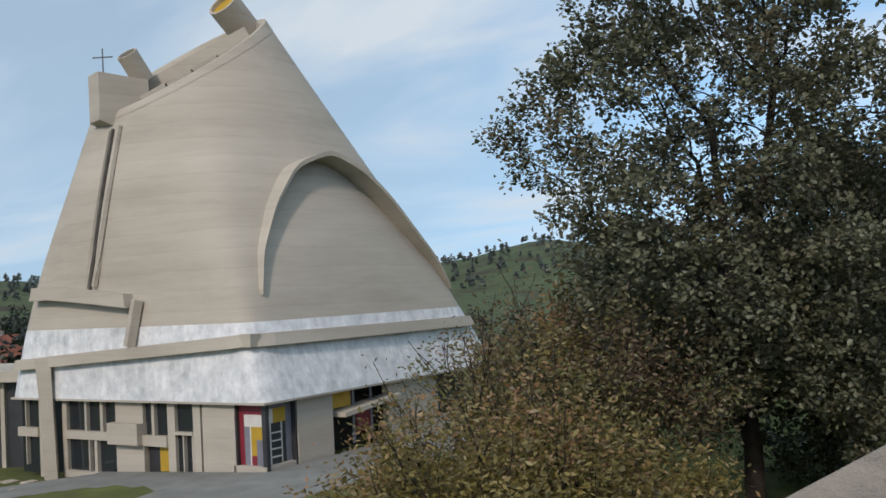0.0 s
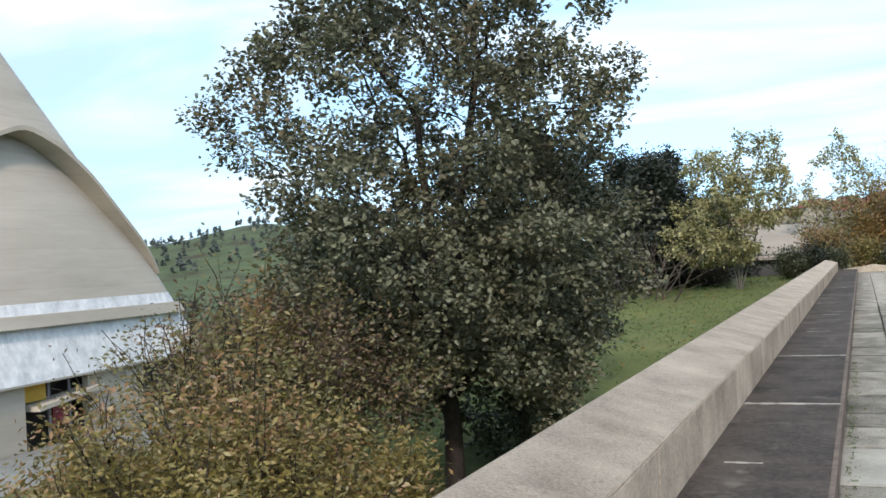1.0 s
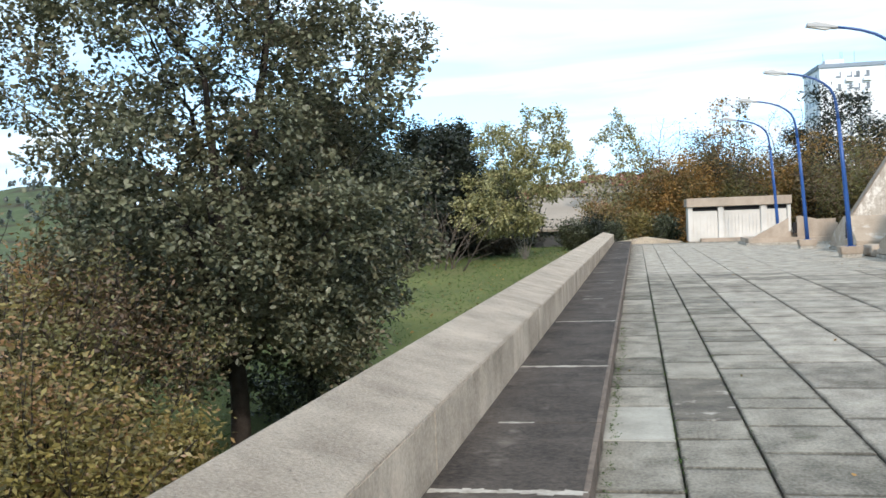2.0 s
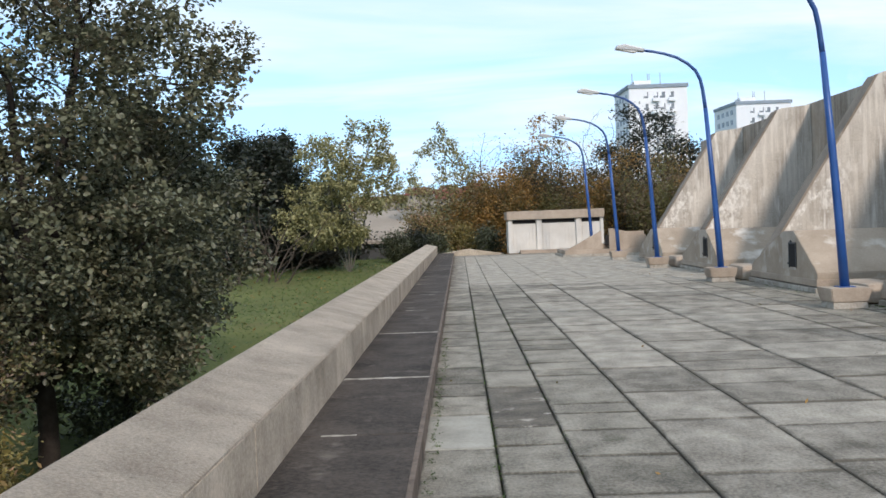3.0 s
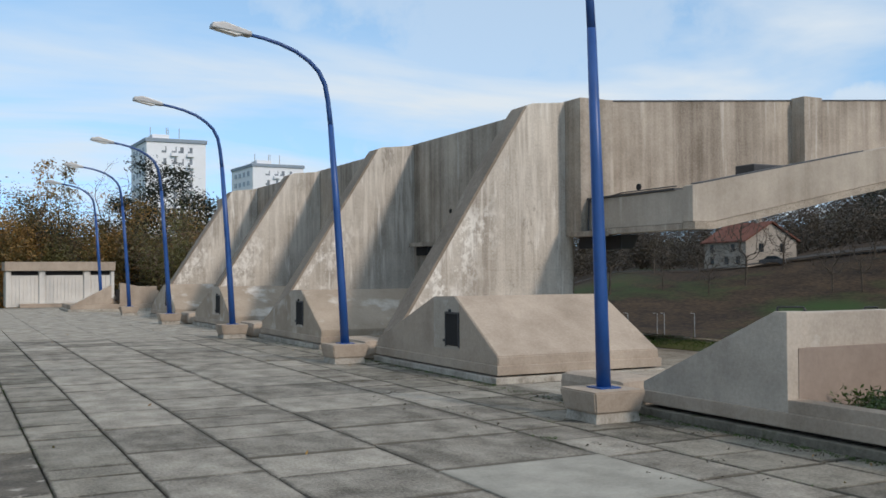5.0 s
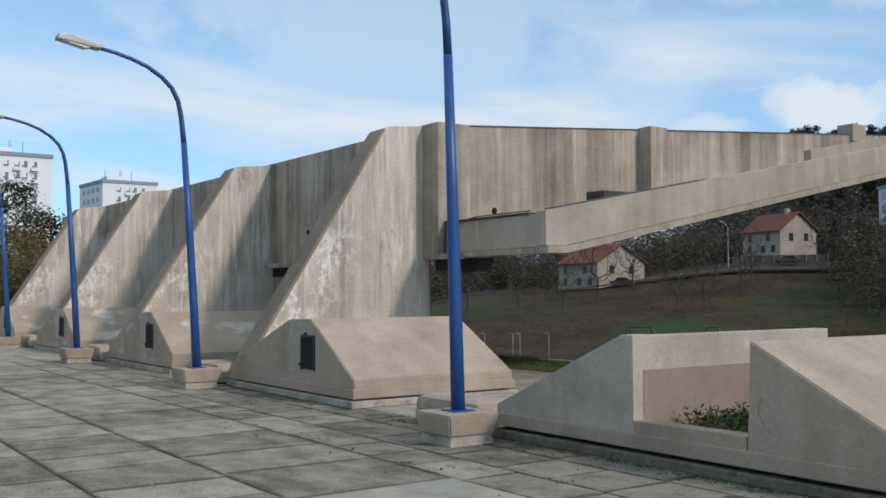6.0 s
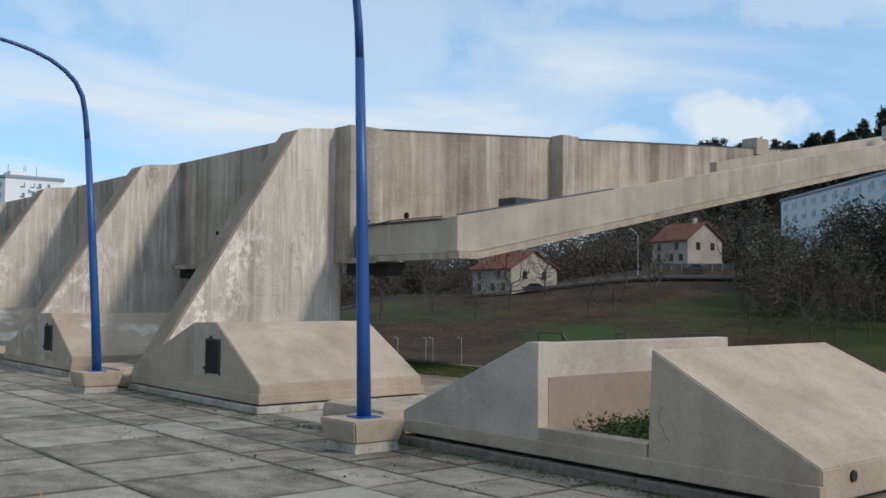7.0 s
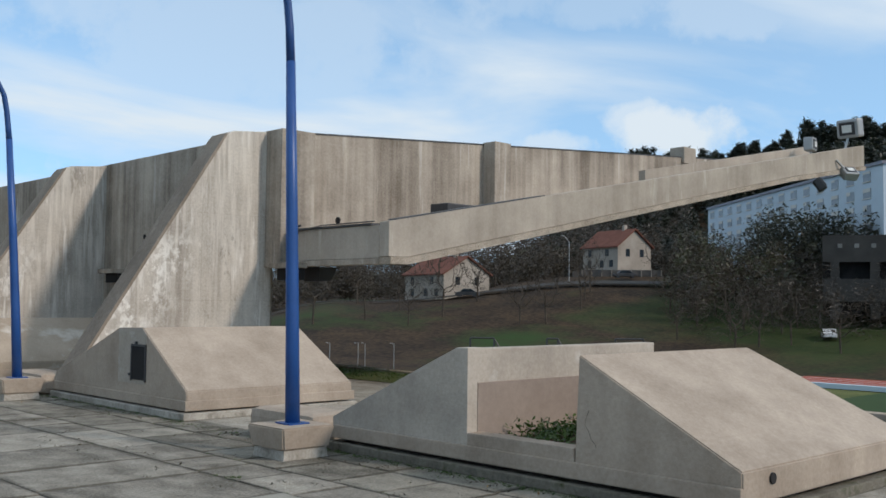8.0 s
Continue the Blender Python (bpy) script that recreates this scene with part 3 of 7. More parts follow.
def hood(y0, skin):
    """A gabled concrete hood over a vent, its ridge running back from the terrace."""
    h = thing("vent_hood", "gabled concrete vent hood with a dark opening, standing on the terrace", "vent hood", "vent hoods along the stand", at=(G, y0, 0))
    bm = bmesh.new()
    front = [(y0, 0.13), (y0, 0.39), (y0 + 1.30, 1.22), (y0 + 2.05, 1.20), (y0 + 4.30, 0.42), (y0 + 4.30, 0.13)]
    lo = [bm.verts.new((G, u, v)) for u, v in front]
    hi = [bm.verts.new((G + 2.87 - 0.12 * (v - 0.13), u, v)) for u, v in front]
    bm.faces.new(lo), bm.faces.new(hi[::-1])
    for i in range(6):
        bm.faces.new((lo[i], hi[i], hi[(i + 1) % 6], lo[(i + 1) % 6]))
    bmesh.ops.recalc_face_normals(bm, faces=bm.faces)
    bmesh.ops.bevel(bm, geom=bm.edges[:], offset=0.014, segments=2, affect="EDGES")
    part("body", bm, skin, h)
    # recess in the step's dark colour, drawing the shadow line above the footing
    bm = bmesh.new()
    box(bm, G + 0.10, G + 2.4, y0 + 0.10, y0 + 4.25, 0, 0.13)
    part("plinth", bm, DARK_STEP_AND_GAP, h, "recessed plinth, coloured dark as a shadow gap")
    bm = bmesh.new()
    box(bm, G - 0.07, G + 2.91, y0 - 0.06, y0 + 4.35, 0.0, 0.10, bevel=0.012)
    part("footing_strip", bm, WHITE_FOOT, h, "broken white painted footing strip")
    bm = bmesh.new()
    box(bm, G - 0.03, G + 2.88, y0 - 0.03, y0 + 4.33, 0.125, 0.26, bevel=0.01)
    part("base_band", bm, SMOOTH, h)
    bm = bmesh.new()
    prism(bm, [(y0 + 1.17, 0.40), (y0 + 1.17, 1.125), (y0 + 1.31, 1.212), (y0 + 2.03, 1.194), (y0 + 2.03, 0.40)], "x", G - 0.005, G + 0.01)
    part("centre_panel", bm, WELL_GREY, h, "paler upright panel of the gable")
    # thin black plate on the gable, in place of a shaded opening
    bm = bmesh.new()
    box(bm, G - 0.012, G + 0.02, y0 + 1.18, y0 + 1.60, 0.46, 0.955)
    vent = part("opening", bm, DARK_HOLE, h, "dark square vent opening")
    for ya, yb, za, zb in ((1.16, 1.19, 0.44, 0.975), (1.59, 1.62, 0.44, 0.975), (1.19, 1.59, 0.945, 0.975)):
        bm = bmesh.new()
        box(bm, G - 0.018, G + 0.01, y0 + ya, y0 + yb, za, zb)
        part("frame_bar", bm, DARK_BODY, vent)
    for yy, zz in ((1.64, 0.53), (1.45, 0.995)):
        bm = bmesh.new()
        box(bm, G - 0.035, G + 0.01, y0 + yy - 0.02, y0 + yy + 0.02, zz - 0.02, zz + 0.02, bevel=0.006)
        part("hinge", bm, DARK_BODY, h, "small dark hinge lug")
    return h


def fin(y0):
    f = thing("buttress", "tall raking concrete buttress stained by rain, carrying the stand roof", "buttress", "buttresses of the stand", at=(G, y0, 0))
    bm = bmesh.new()
    prism(bm, [(7.2, -0.1), (7.3, 0.45), (9.90, 4.50), (10.0, 4.655), (10.08, 4.755), (10.22, 4.83), (11.12, 4.92), (11.12, -0.1)], "y", y0 - 0.52, y0, bevel=0.015)
    part("body", bm, FIN_CONCRETE, f)
    bm = bmesh.new()
    prism(bm, [(7.275, 0.455), (9.882, 4.512), (9.983, 4.668), (10.066, 4.772), (10.09, 4.755), (10.02, 4.65), (9.93, 4.49), (7.33, 0.44)], "y", y0 - 0.526, y0 + 0.004)
    part("sloping_arris", bm, RAKE, f, "brown weathered raking face")
    bm = bmesh.new()
    bmesh.ops.create_cone(bm, cap_ends=True, segments=10, radius1=0.06, radius2=0.06, depth=0.03, matrix=pose(11.118, y0 - 2.6, 3.08, 0, 90, 0))
    part("weep_hole", bm, DARK_HOLE, f, "small dark weep hole")
    bm = bmesh.new()
    box(bm, 10.78, 11.12, y0 - 1.70, y0 - 0.90, 2.24, 2.34, bevel=0.01)
    part("scupper", bm, CONCRETE, f)
    bm = bmesh.new()
    box(bm, 10.95, 11.12, y0 - 1.62, y0 - 0.98, 2.02, 2.24)
    part("scupper_mouth", bm, DARK_HOLE, f, "dark drain mouth")
    return f


FINS = [16.56, 23.84, 31.12, 38.4]
for y in FINS:
    hood(y - 4.53, SMOOTH if y < 17 else FLAKED)
    fin(y)
bm = bmesh.new()
box(bm, 11.12, 11.5, FINS[0], FINS[-1] + 6.0, -5.5, 4.95)
setting("wall_stand", bm, CONCRETE, "stained concrete back wall of the grandstand between the buttresses", "wall")

# ---- the grandstand roof: side wall and tipped-up edge beam ----
WALL_Y = 16.2


def top_of_wall(x):
    return 5.03 + (x - 12.2) * 0.0765


def top_of_beam(x):
    return 3.0 + (x - 11.13) * 0.1875


def bottom_of_beam(x):
    return 2.28 + max(0, x - 11.55) * 0.197 - max(0, x - 25.5) * 0.03


stand_roof = thing("stand_roof", "rain-streaked concrete roof of the grandstand rising over the seats", "roof", at=(12, 16, 0))
bm = bmesh.new()
prism(bm, [(11.13, 2.3), (11.13, 4.95), (11.6, 4.98)] + [(x, top_of_wall(x)) for x in (12.2, 18, 24, 29, 30.1)] + [(30.1, 5.8), (11.7, 2.3)], "y", WALL_Y, WALL_Y + 0.33)
part("side_wall", bm, CONCRETE, stand_roof)
bm = bmesh.new()
prism(bm, [(x, top_of_wall(x)) for x in (11.9, 30.1)] + [(x, top_of_wall(x) + 0.03) for x in (30.1, 11.9)], "y", WALL_Y - 0.015, WALL_Y + 0.34)
part("capping", bm, SHED_METAL, stand_roof, "thin dark metal capping")
for x0, x1, z1, proud in ((10.96, 11.74, 4.92, 0.68), (17.2, 17.76, 5.47, 0.38)):
    bm = bmesh.new()
    box(bm, x0, x1, WALL_Y - proud, WALL_Y + 0.01, bottom_of_beam(x0), z1, bevel=0.012)
    part("pilaster", bm, CONCRETE, stand_roof)
xs = [11.13, 11.55, 14, 16.5, 18.6, 22, 25.5, 28, 30.2]
bm = bmesh.new()
prism(bm, [(x, bottom_of_beam(x) + 0.124) for x in xs] + [(x, top_of_beam(x)) for x in xs[::-1]], "y", 12.57, 12.82, bevel=0.012)
part("edge_beam", bm, BEAM, stand_roof)
bm = bmesh.new()
prism(bm, [(x, bottom_of_beam(x)) for x in xs] + [(x, bottom_of_beam(x) + 0.12) for x in xs[::-1]], "y", 12.52, 12.85)
part("drip_ledge", bm, COPING, stand_roof, "paler drip ledge")
bm = bmesh.new()
prism(bm, [(x, top_of_beam(x) + 0.004) for x in (11.3, 13.4, 15.2)] + [(x, top_of_beam(x) + 0.022) for x in (15.2, 13.4, 11.3)], "y", 12.58, 12.80)
part("beam_capping", bm, SHED_METAL, stand_roof, "thin dark metal capping")
bm = bmesh.new()
box(bm, 11.13, 11.38, 12.82, WALL_Y + 0.01, 2.38, 2.95, bevel=0.01)
part("return_beam", bm, BEAM, stand_roof)
bm = bmesh.new()
box(bm, 11.11, 11.39, 12.82, WALL_Y + 0.01, 2.28, 2.376)
part("return_ledge", bm, CONCRETE, stand_roof)
bm = bmesh.new()
box(bm, 11.10, 11.41, 13.0, WALL_Y + 0.01, 2.954, 2.99)
part("return_capping", bm, SHED_METAL, stand_roof, "thin dark metal capping")
bm = bmesh.new()
prism(bm, [(11.38, 2.45), (11.38, 2.6), (30.1, 6.25), (30.1, 6.0), (11.68, 2.45)], "y", 12.82, WALL_Y)
part("gutter_slab", bm, CONCRETE, stand_roof)
bm = bmesh.new()
prism(bm, [(11.6, 4.1), (11.6, 4.4), (30.1, 6.0), (30.1, 5.7)], "y", WALL_Y + 0.34, FINS[-1] + 6.0)
part("roof_slab", bm, CONCRETE, stand_roof)
bm = bmesh.new()
prism(bm, [(21.0, 4.75), (21.0, 5.02), (30.0, 6.70), (30.0, 6.45)], "y", 14.2, 14.4)
part("inner_kerb", bm, BEAM, stand_roof)
bm = bmesh.new()
prism(bm, [(11.5, 2.0), (11.5, 2.28), (11.95, 2.28), (11.8, 2.02)], "y", 15.0, 15.5, bevel=0.03)
part("drain_box", bm, DARK_BODY, stand_roof, "black drain box under the beam")
bm = bmesh.new()
tube(bm, [(11.09, 15.45, 2.2), (11.08, 15.45, 2.5), (11.08, 15.42, 2.93), (11.2, 15.2, 3.06)], 0.02, 6)
tube(bm, [(11.08, 15.45, 2.9), (11.08, 14.4, 3.01), (11.08, 12.9, 3.01)], 0.012, 5)
part("cable", bm, DARK_BODY, stand_roof, "thin black cable")
bm = bmesh.new()
box(bm, 13.6, 14.6, 13.7, 14.2, 3.30, 3.585, bevel=0.03)
part("drain_tray", bm, DARK_BODY, stand_roof, "dark tray above the gutter")
bm = bmesh.new()
box(bm, 25.8, 26.45, 16.1, 16.6, 5.9, 6.40, bevel=0.02)
part("roof_box", bm, BEAM, stand_roof)


def floodlight(x, y, z, size, aim, name_label, stalk, skin=None):
    f = thing("floodlight", name_label, "floodlight", "floodlights on the beam", at=(x, y, z))
    m = Matrix.Translation((x, y, z)) @ Euler((radians(aim[0]), 0, radians(aim[1]))).to_matrix().to_4x4()
    bm = bmesh.new()
    box(bm, -size * 0.6, size * 0.6, -size * 0.35, size * 0.35, -size * 0.5, size * 0.5, bevel=size * 0.12)
    bm.transform(m)
    part("housing", bm, skin or GREY_METAL, f)
    bm = bmesh.new()
    box(bm, -size * 0.42, size * 0.42, -size * 0.39, -size * 0.35, -size * 0.34, size * 0.34)
    bm.transform(m)
    part("lens", bm, DARK_BODY, f, "dark lens frame")
    bm = bmesh.new()
    box(bm, -size * 0.26, size * 0.26, -size * 0.42, -size * 0.38, -size * 0.2, size * 0.2)
    bm.transform(m)
    part("reflector", bm, WHITE_LAMP, f, "pale reflector")
    bm = bmesh.new()
    tube(bm, [(x, y, z), stalk], 0.035, 8)
    part("bracket", bm, GREY_METAL, f)


floodlight(29.3, 12.6, 6.98, 0.56, (10, -92), "large grey floodlight on a bracket over the beam end", (29.1, 12.68, 6.3))
floodlight(26.9, 12.7, 6.22, 0.38, (0, 10), "small pale floodlight box on the beam top", (26.9, 12.68, 5.9))
floodlight(28.6, 12.35, 5.53, 0.38, (-50, -30), "pale floodlight slung beside the beam end", (28.2, 12.54, 5.9))
floodlight(27.05, 12.5, 5.07, 0.36, (-35, 25), "dark floodlight hanging under the beam", (27.1, 12.68, 5.5), DARK_BODY)

# ---- lamp posts ----
def lamp(y0, lean=1.0):
    p = thing("street_lamp", "blue lamp post with a curved arm on a concrete footing", "street lamp", "lamp posts along the terrace", at=(6.45, y0, 0))
    drawn = Matrix.Translation((6.45, y0, 1.6)) @ Matrix.Diagonal((1.05, 1.05, 1.05, 1.0)) @ Matrix.Translation((-6.14, -y0, -1.6))
    bm = bmesh.new()
    bmesh.ops.create_cone(bm, cap_ends=True, segments=4, radius1=0.41, radius2=0.475, depth=0.235, matrix=pose(6.45, y0, 0.2175, 0, 0, 45))
    bmesh.ops.bevel(bm, geom=bm.edges[:], offset=0.018, segments=2, affect="EDGES")
    part("footing", bm, SMOOTH, p)
    bm = bmesh.new()
    bmesh.ops.create_cone(bm, cap_ends=True, segments=4, radius1=0.40, radius2=0.38, depth=0.10, matrix=pose(6.45, y0, 0.05, 0, 0, 45))
    part("base", bm, WHITE_FOOT, p, "flaking white painted base")
    bm = bmesh.new()
    tube(bm, [(6.16 - lean * d, y0, z) for d, z in ((0, 0.37), (0.06, 1.4), (0.14, 2.6), (0.25, 4.08))], [0.075, 0.068, 0.06, 0.048], 14)
    bm.transform(drawn)
    part("post", bm, BLUE, p, smooth=True)
    bm = bmesh.new()
    bend, up = 0.25 * (1 - lean), 0.3 * (1 - lean)
    arm = [(5.91, 4.06), (5.89, 4.25), (5.86, 4.5), (5.81, 4.75), (5.70, 4.96), (5.53, 5.12), (5.30, 5.26), (5.02, 5.36), (4.76, 5.42), (4.50, 5.46)]
    tube(bm, [(6.16 - lean * 0.25, y0, 4.06)] + [(x + bend, y0, z + up) for x, z in arm[1:]], [0.046, 0.044, 0.042, 0.04, 0.038, 0.036, 0.034, 0.032, 0.03, 0.03], 12)
    bm.transform(drawn)
    part("arm", bm, BACKLIT_BLUE, p, "curved arm, its blue darkened for backlight", smooth=True)
    bm = bmesh.new()
    prism(bm, [(u + bend, v + up) for u, v in ((4.54, 5.42), (4.54, 5.49), (4.10, 5.61), (3.90, 5.58), (3.88, 5.50))], "y", y0 - 0.10, y0 + 0.10, bevel=0.02)
    bm.transform(drawn)
    head = part("head", bm, GREY_METAL, p, "pale grey lamp head")
    bm = bmesh.new()
    prism(bm, [(u + bend, v + up) for u, v in ((4.40, 5.44), (3.95, 5.51), (3.97, 5.485), (4.3, 5.415))], "y", y0 - 0.085, y0 + 0.085)
    bm.transform(drawn)
    part("diffuser", bm, WHITE_LAMP, p, "pale lamp glass")
    bm = bmesh.new()
    box(bm, 6.34, 6.60, y0 - 0.13, y0 + 0.13, 0.335, 0.35)
    part("base_plate", bm, BLUE, p)
    return p


for k in range(6):
    lamp(8.68 + 7.66 * k, 0.45 if k == 0 else 1.0)

# ---- strip of rough grass and concrete apron behind the hoods ----
bm = bmesh.new()
box(bm, 13.4, 16.0, 12.6, 40.0, -0.3, 0.012)
setting("verge", bm, GRASS, "narrow rough grass verge beside the grandstand", "grass")
bm = bmesh.new()
box(bm, 15.2, 15.45, 1.0, 40.0, -0.2, 0.06, bevel=0.015)
setting("kerb", bm, SMOOTH, "pale concrete kerb along the grass verge", "kerb")


# ---- raised spout slab between the hoods ----
def apron(y0, y1):
    a = thing("spout_slab", "raised concrete rainwater slab with a worn rounded lip", "concrete slab", "spout slabs between the hoods", at=(G, y0, 0))
    bm = bmesh.new()
    box(bm, G - 0.15, G + 0.5, y0, y1, 0.0, 0.36, bevel=0.11)
    part("lip", bm, SMOOTH, a, "worn rounded lip")
    bm = bmesh.new()
    prism(bm, [(G + 0.45, 0.0), (G + 0.45, 0.30), (12.5, 0.22), (12.5, 0.0)], "y", y0 + 0.02, y1 - 0.02)
    part("slab", bm, COPING, a)
    return a


for y0 in (8.98, 16.62, 23.9, 31.18):
    apron(y0, y0 + 1.30)


# ---- hoods with an open planted well ----
def well(y0):
    w = thing("well_hood", "low concrete hood with an open planted well between two raking ends", "well hood", "well hoods", at=(G, y0, 0))
    def f(v):
        return y0 + v

    bm = bmesh.new()
    near = [(f(0), 0.13), (f(0), 0.39), (f(1.55), 1.20), (f(1.60), 0.13)]
    lo = [bm.verts.new((G, u, v)) for u, v in near]
    hi = [bm.verts.new((G + 3.35 - 0.44 * (v - 0.13), u, v)) for u, v in near]
    bm.faces.new(lo), bm.faces.new(hi[::-1])
    for i in range(4):
        bm.faces.new((lo[i], hi[i], hi[(i + 1) % 4], lo[(i + 1) % 4]))
    bmesh.ops.recalc_face_normals(bm, faces=bm.faces)
    bmesh.ops.bevel(bm, geom=bm.edges[:], offset=0.012, segments=2, affect="EDGES")
    part("raking_end", bm, SMOOTH, w)
    bm = bmesh.new()
    prism(bm, [(f(2.9), 0.13), (f(2.9), 1.20), (f(3.05), 1.20), (f(5.0), 0.36), (f(5.0), 0.13)], "x", G, G + 0.24, bevel=0.008)
    part("raking_wall", bm, WELL_GREY, w)
    bm = bmesh.new()
    a, b = sorted((f(2.92), f(3.1)))
    box(bm, G + 0.24, G + 3.18, a, b, -0.3, 1.19, bevel=0.01)
    side = part("side_wall", bm, WELL_GREY, w)
    bm = bmesh.new()
    a, b = sorted((f(2.893), f(2.925)))
    box(bm, G + 0.14, G + 3.12, a, b, -0.3, 0.86)
    part("lower_panel", bm, PINK_WALL, side, "darker pinkish render in the well")
    bm = bmesh.new()
    a, b = sorted((f(1.60), f(2.9)))
    box(bm, G, G + 0.2, a, b, 0.13, 0.39, bevel=0.01)
    part("sill", bm, SMOOTH, w)
    bm = bmesh.new()
    a, b = sorted((f(0.0), f(5.0)))
    box(bm, G - 0.03, G + 0.05, a, b, 0.13, 0.27, bevel=0.01)
    part("base_band", bm, SMOOTH, w)
    # dark colour again stands for the shadow gap below the base band
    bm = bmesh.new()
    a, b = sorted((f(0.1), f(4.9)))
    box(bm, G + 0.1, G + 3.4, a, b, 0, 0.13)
    part("plinth", bm, DARK_STEP_AND_GAP, w, "recessed plinth, coloured dark as a shadow gap")
    bm = bmesh.new()
    box(bm, G - 0.08, G + 3.6, a - 0.16, b + 0.16, 0.0, 0.09, bevel=0.012)
    part("footing_strip", bm, MOSSY_FOOT, w, "dark mossy footing strip")
    bm = bmesh.new()
    a, b = sorted((f(1.62), f(2.89)))
    box(bm, G + 0.2, G + 3.0, a, b, 0.13, 0.30)
    part("soil", bm, EARTH, w, "dark soil in the well")
    return w


well(3.80)
rng = random.Random(88)
for y0_, z0_, k_, dy_ in ((5.15, 0.42, 7, 0.045),):
    bm = bmesh.new()
    line = [(y0_, z0_)]
    for _ in range(k_):
        line.append((line[-1][0] + dy_ * rng.uniform(-0.6, 1.3), line[-1][1] + rng.uniform(0.01, 0.075)))
    pts = [(G - 0.014, u, v) for u, v in line]
    tube(bm, pts, 0.002, 4)
    tagged(part("hairline_crack", bm, DARK_HOLE), "thin dark crack in the concrete hood", "crack", "cracks in the hood")


def end_hood(y0):
    """The last hood, turned across the terrace: two raking walls on a low plinth with a dark gap between them."""
    w = thing("end_hood", "low concrete hood of two raking walls on a stepped plinth", "hood", at=(6.6, y0, 0))
    bm = bmesh.new()
    box(bm, 4.72, 8.7, y0 - 0.25, y0 + 3.4, 0.0, 0.10, bevel=0.01)
    part("footing_strip", bm, WHITE_FOOT, w, "broken white painted footing strip")
    bm = bmesh.new()
    box(bm, 4.82, 8.6, y0 - 0.14, y0 + 3.3, 0.10, 0.30, bevel=0.02)
    part("plinth", bm, SMOOTH, w)
    bm = bmesh.new()
    prism(bm, [(4.95, 0.30), (6.50, 1.12), (6.50, 0.30)], "y", y0, y0 + 0.26, bevel=0.01)
    part("raking_wall", bm, SMOOTH, w)
    bm = bmesh.new()
    prism(bm, [(6.84, 0.30), (6.84, 1.20), (6.98, 1.20), (8.50, 0.86), (8.50, 0.30)], "y", y0, y0 + 0.26, bevel=0.01)
    part("raking_wall", bm, SMOOTH, w)
    # black block stands in for the shaded niche between the raking walls
    bm = bmesh.new()
    box(bm, 6.70, 6.835, y0 + 0.05, y0 + 0.3, 0.45, 0.92)
    part("gap_door", bm, DARK_HOLE, w, "niche in the gap, coloured black for its shade")
    bm = bmesh.new()
    box(bm, 6.52, 6.83, y0 + 0.3, y0 + 2.9, 0.30, 0.52, bevel=0.01)
    part("gap_sill", bm, SMOOTH, w)
    bm = bmesh.new()
    prism(bm, [(y0 + 0.27, 1.05), (y0 + 2.9, 0.36), (y0 + 2.9, 0.30), (y0 + 0.27, 0.30)], "x", 6.9, 8.45)
    part("back_slope", bm, SMOOTH, w)


end_hood(44.1)
bm = bmesh.new()
bmesh.ops.create_cone(bm, cap_ends=True, segments=14, radius1=0.045, radius2=0.045, depth=0.02, matrix=pose(G + 0.45, 3.794, 0.30, 90, 0, 0))
tagged(part("drain_hole", bm, DARK_HOLE), "small dark drain hole in the concrete hood", "drain hole")

# ---- hut at the end of the terrace ----
hut = thing("service_hut", "small white ribbed concrete hut with three slit windows", "hut", at=(2.7, 51.8, 0))
bm = bmesh.new()
box(bm, 2.75, 7.72, 51.95, 54.5, 0, 1.77)
part("wall_box", bm, WHITE_WALL, hut)
bm = bmesh.new()
box(bm, 2.66, 7.78, 51.7, 54.6, 1.77, 2.21, bevel=0.015)
part("roof", bm, SMOOTH, hut)
for x0, x1 in ((2.72, 2.93), (4.22, 4.46), (6.30, 6.56), (7.58, 7.74)):
    bm = bmesh.new()
    box(bm, x0, x1, 51.82, 51.96, 0, 1.77, bevel=0.008)
    part("pier", bm, WHITE_WALL, hut)
for x0, x1 in ((2.97, 4.18), (4.52, 6.24), (6.62, 7.54)):
    bm = bmesh.new()
    box(bm, x0, x1, 51.93, 51.97, 1.55, 1.75)
    part("slit_window", bm, DARK_HOLE, hut, "dark slit window")
    for k in range(int((x1 - x0) / 0.17)):
        bm = bmesh.new()
        box(bm, x0 + 0.03 + k * 0.17, x0 + 0.10 + k * 0.17, 51.91, 51.96, 0.12, 1.48)
        part("rib", bm, WHITE_WALL, hut)
for z, d in ((0.07, 0.9), (0.16, 0.55)):
    bm = bmesh.new()
    box(bm, 3.3, 7.9, 51.84 - d, 51.84, z - 0.09, z)
    tagged(part("hut_step", bm, SMOOTH), "low concrete step in front of the white hut", "step", "steps before the hut")
bm = bmesh.new()
prism(bm, [(-1.2, -0.4), (-1.2, 0.05), (0.6, 0.30), (2.5, 0.0), (2.5, -0.4)], "y", 53.0, 53.4, bevel=0.02)
setting("end_wall", bm, COPING, "pale concrete wall closing the end of the terrace", "wall")


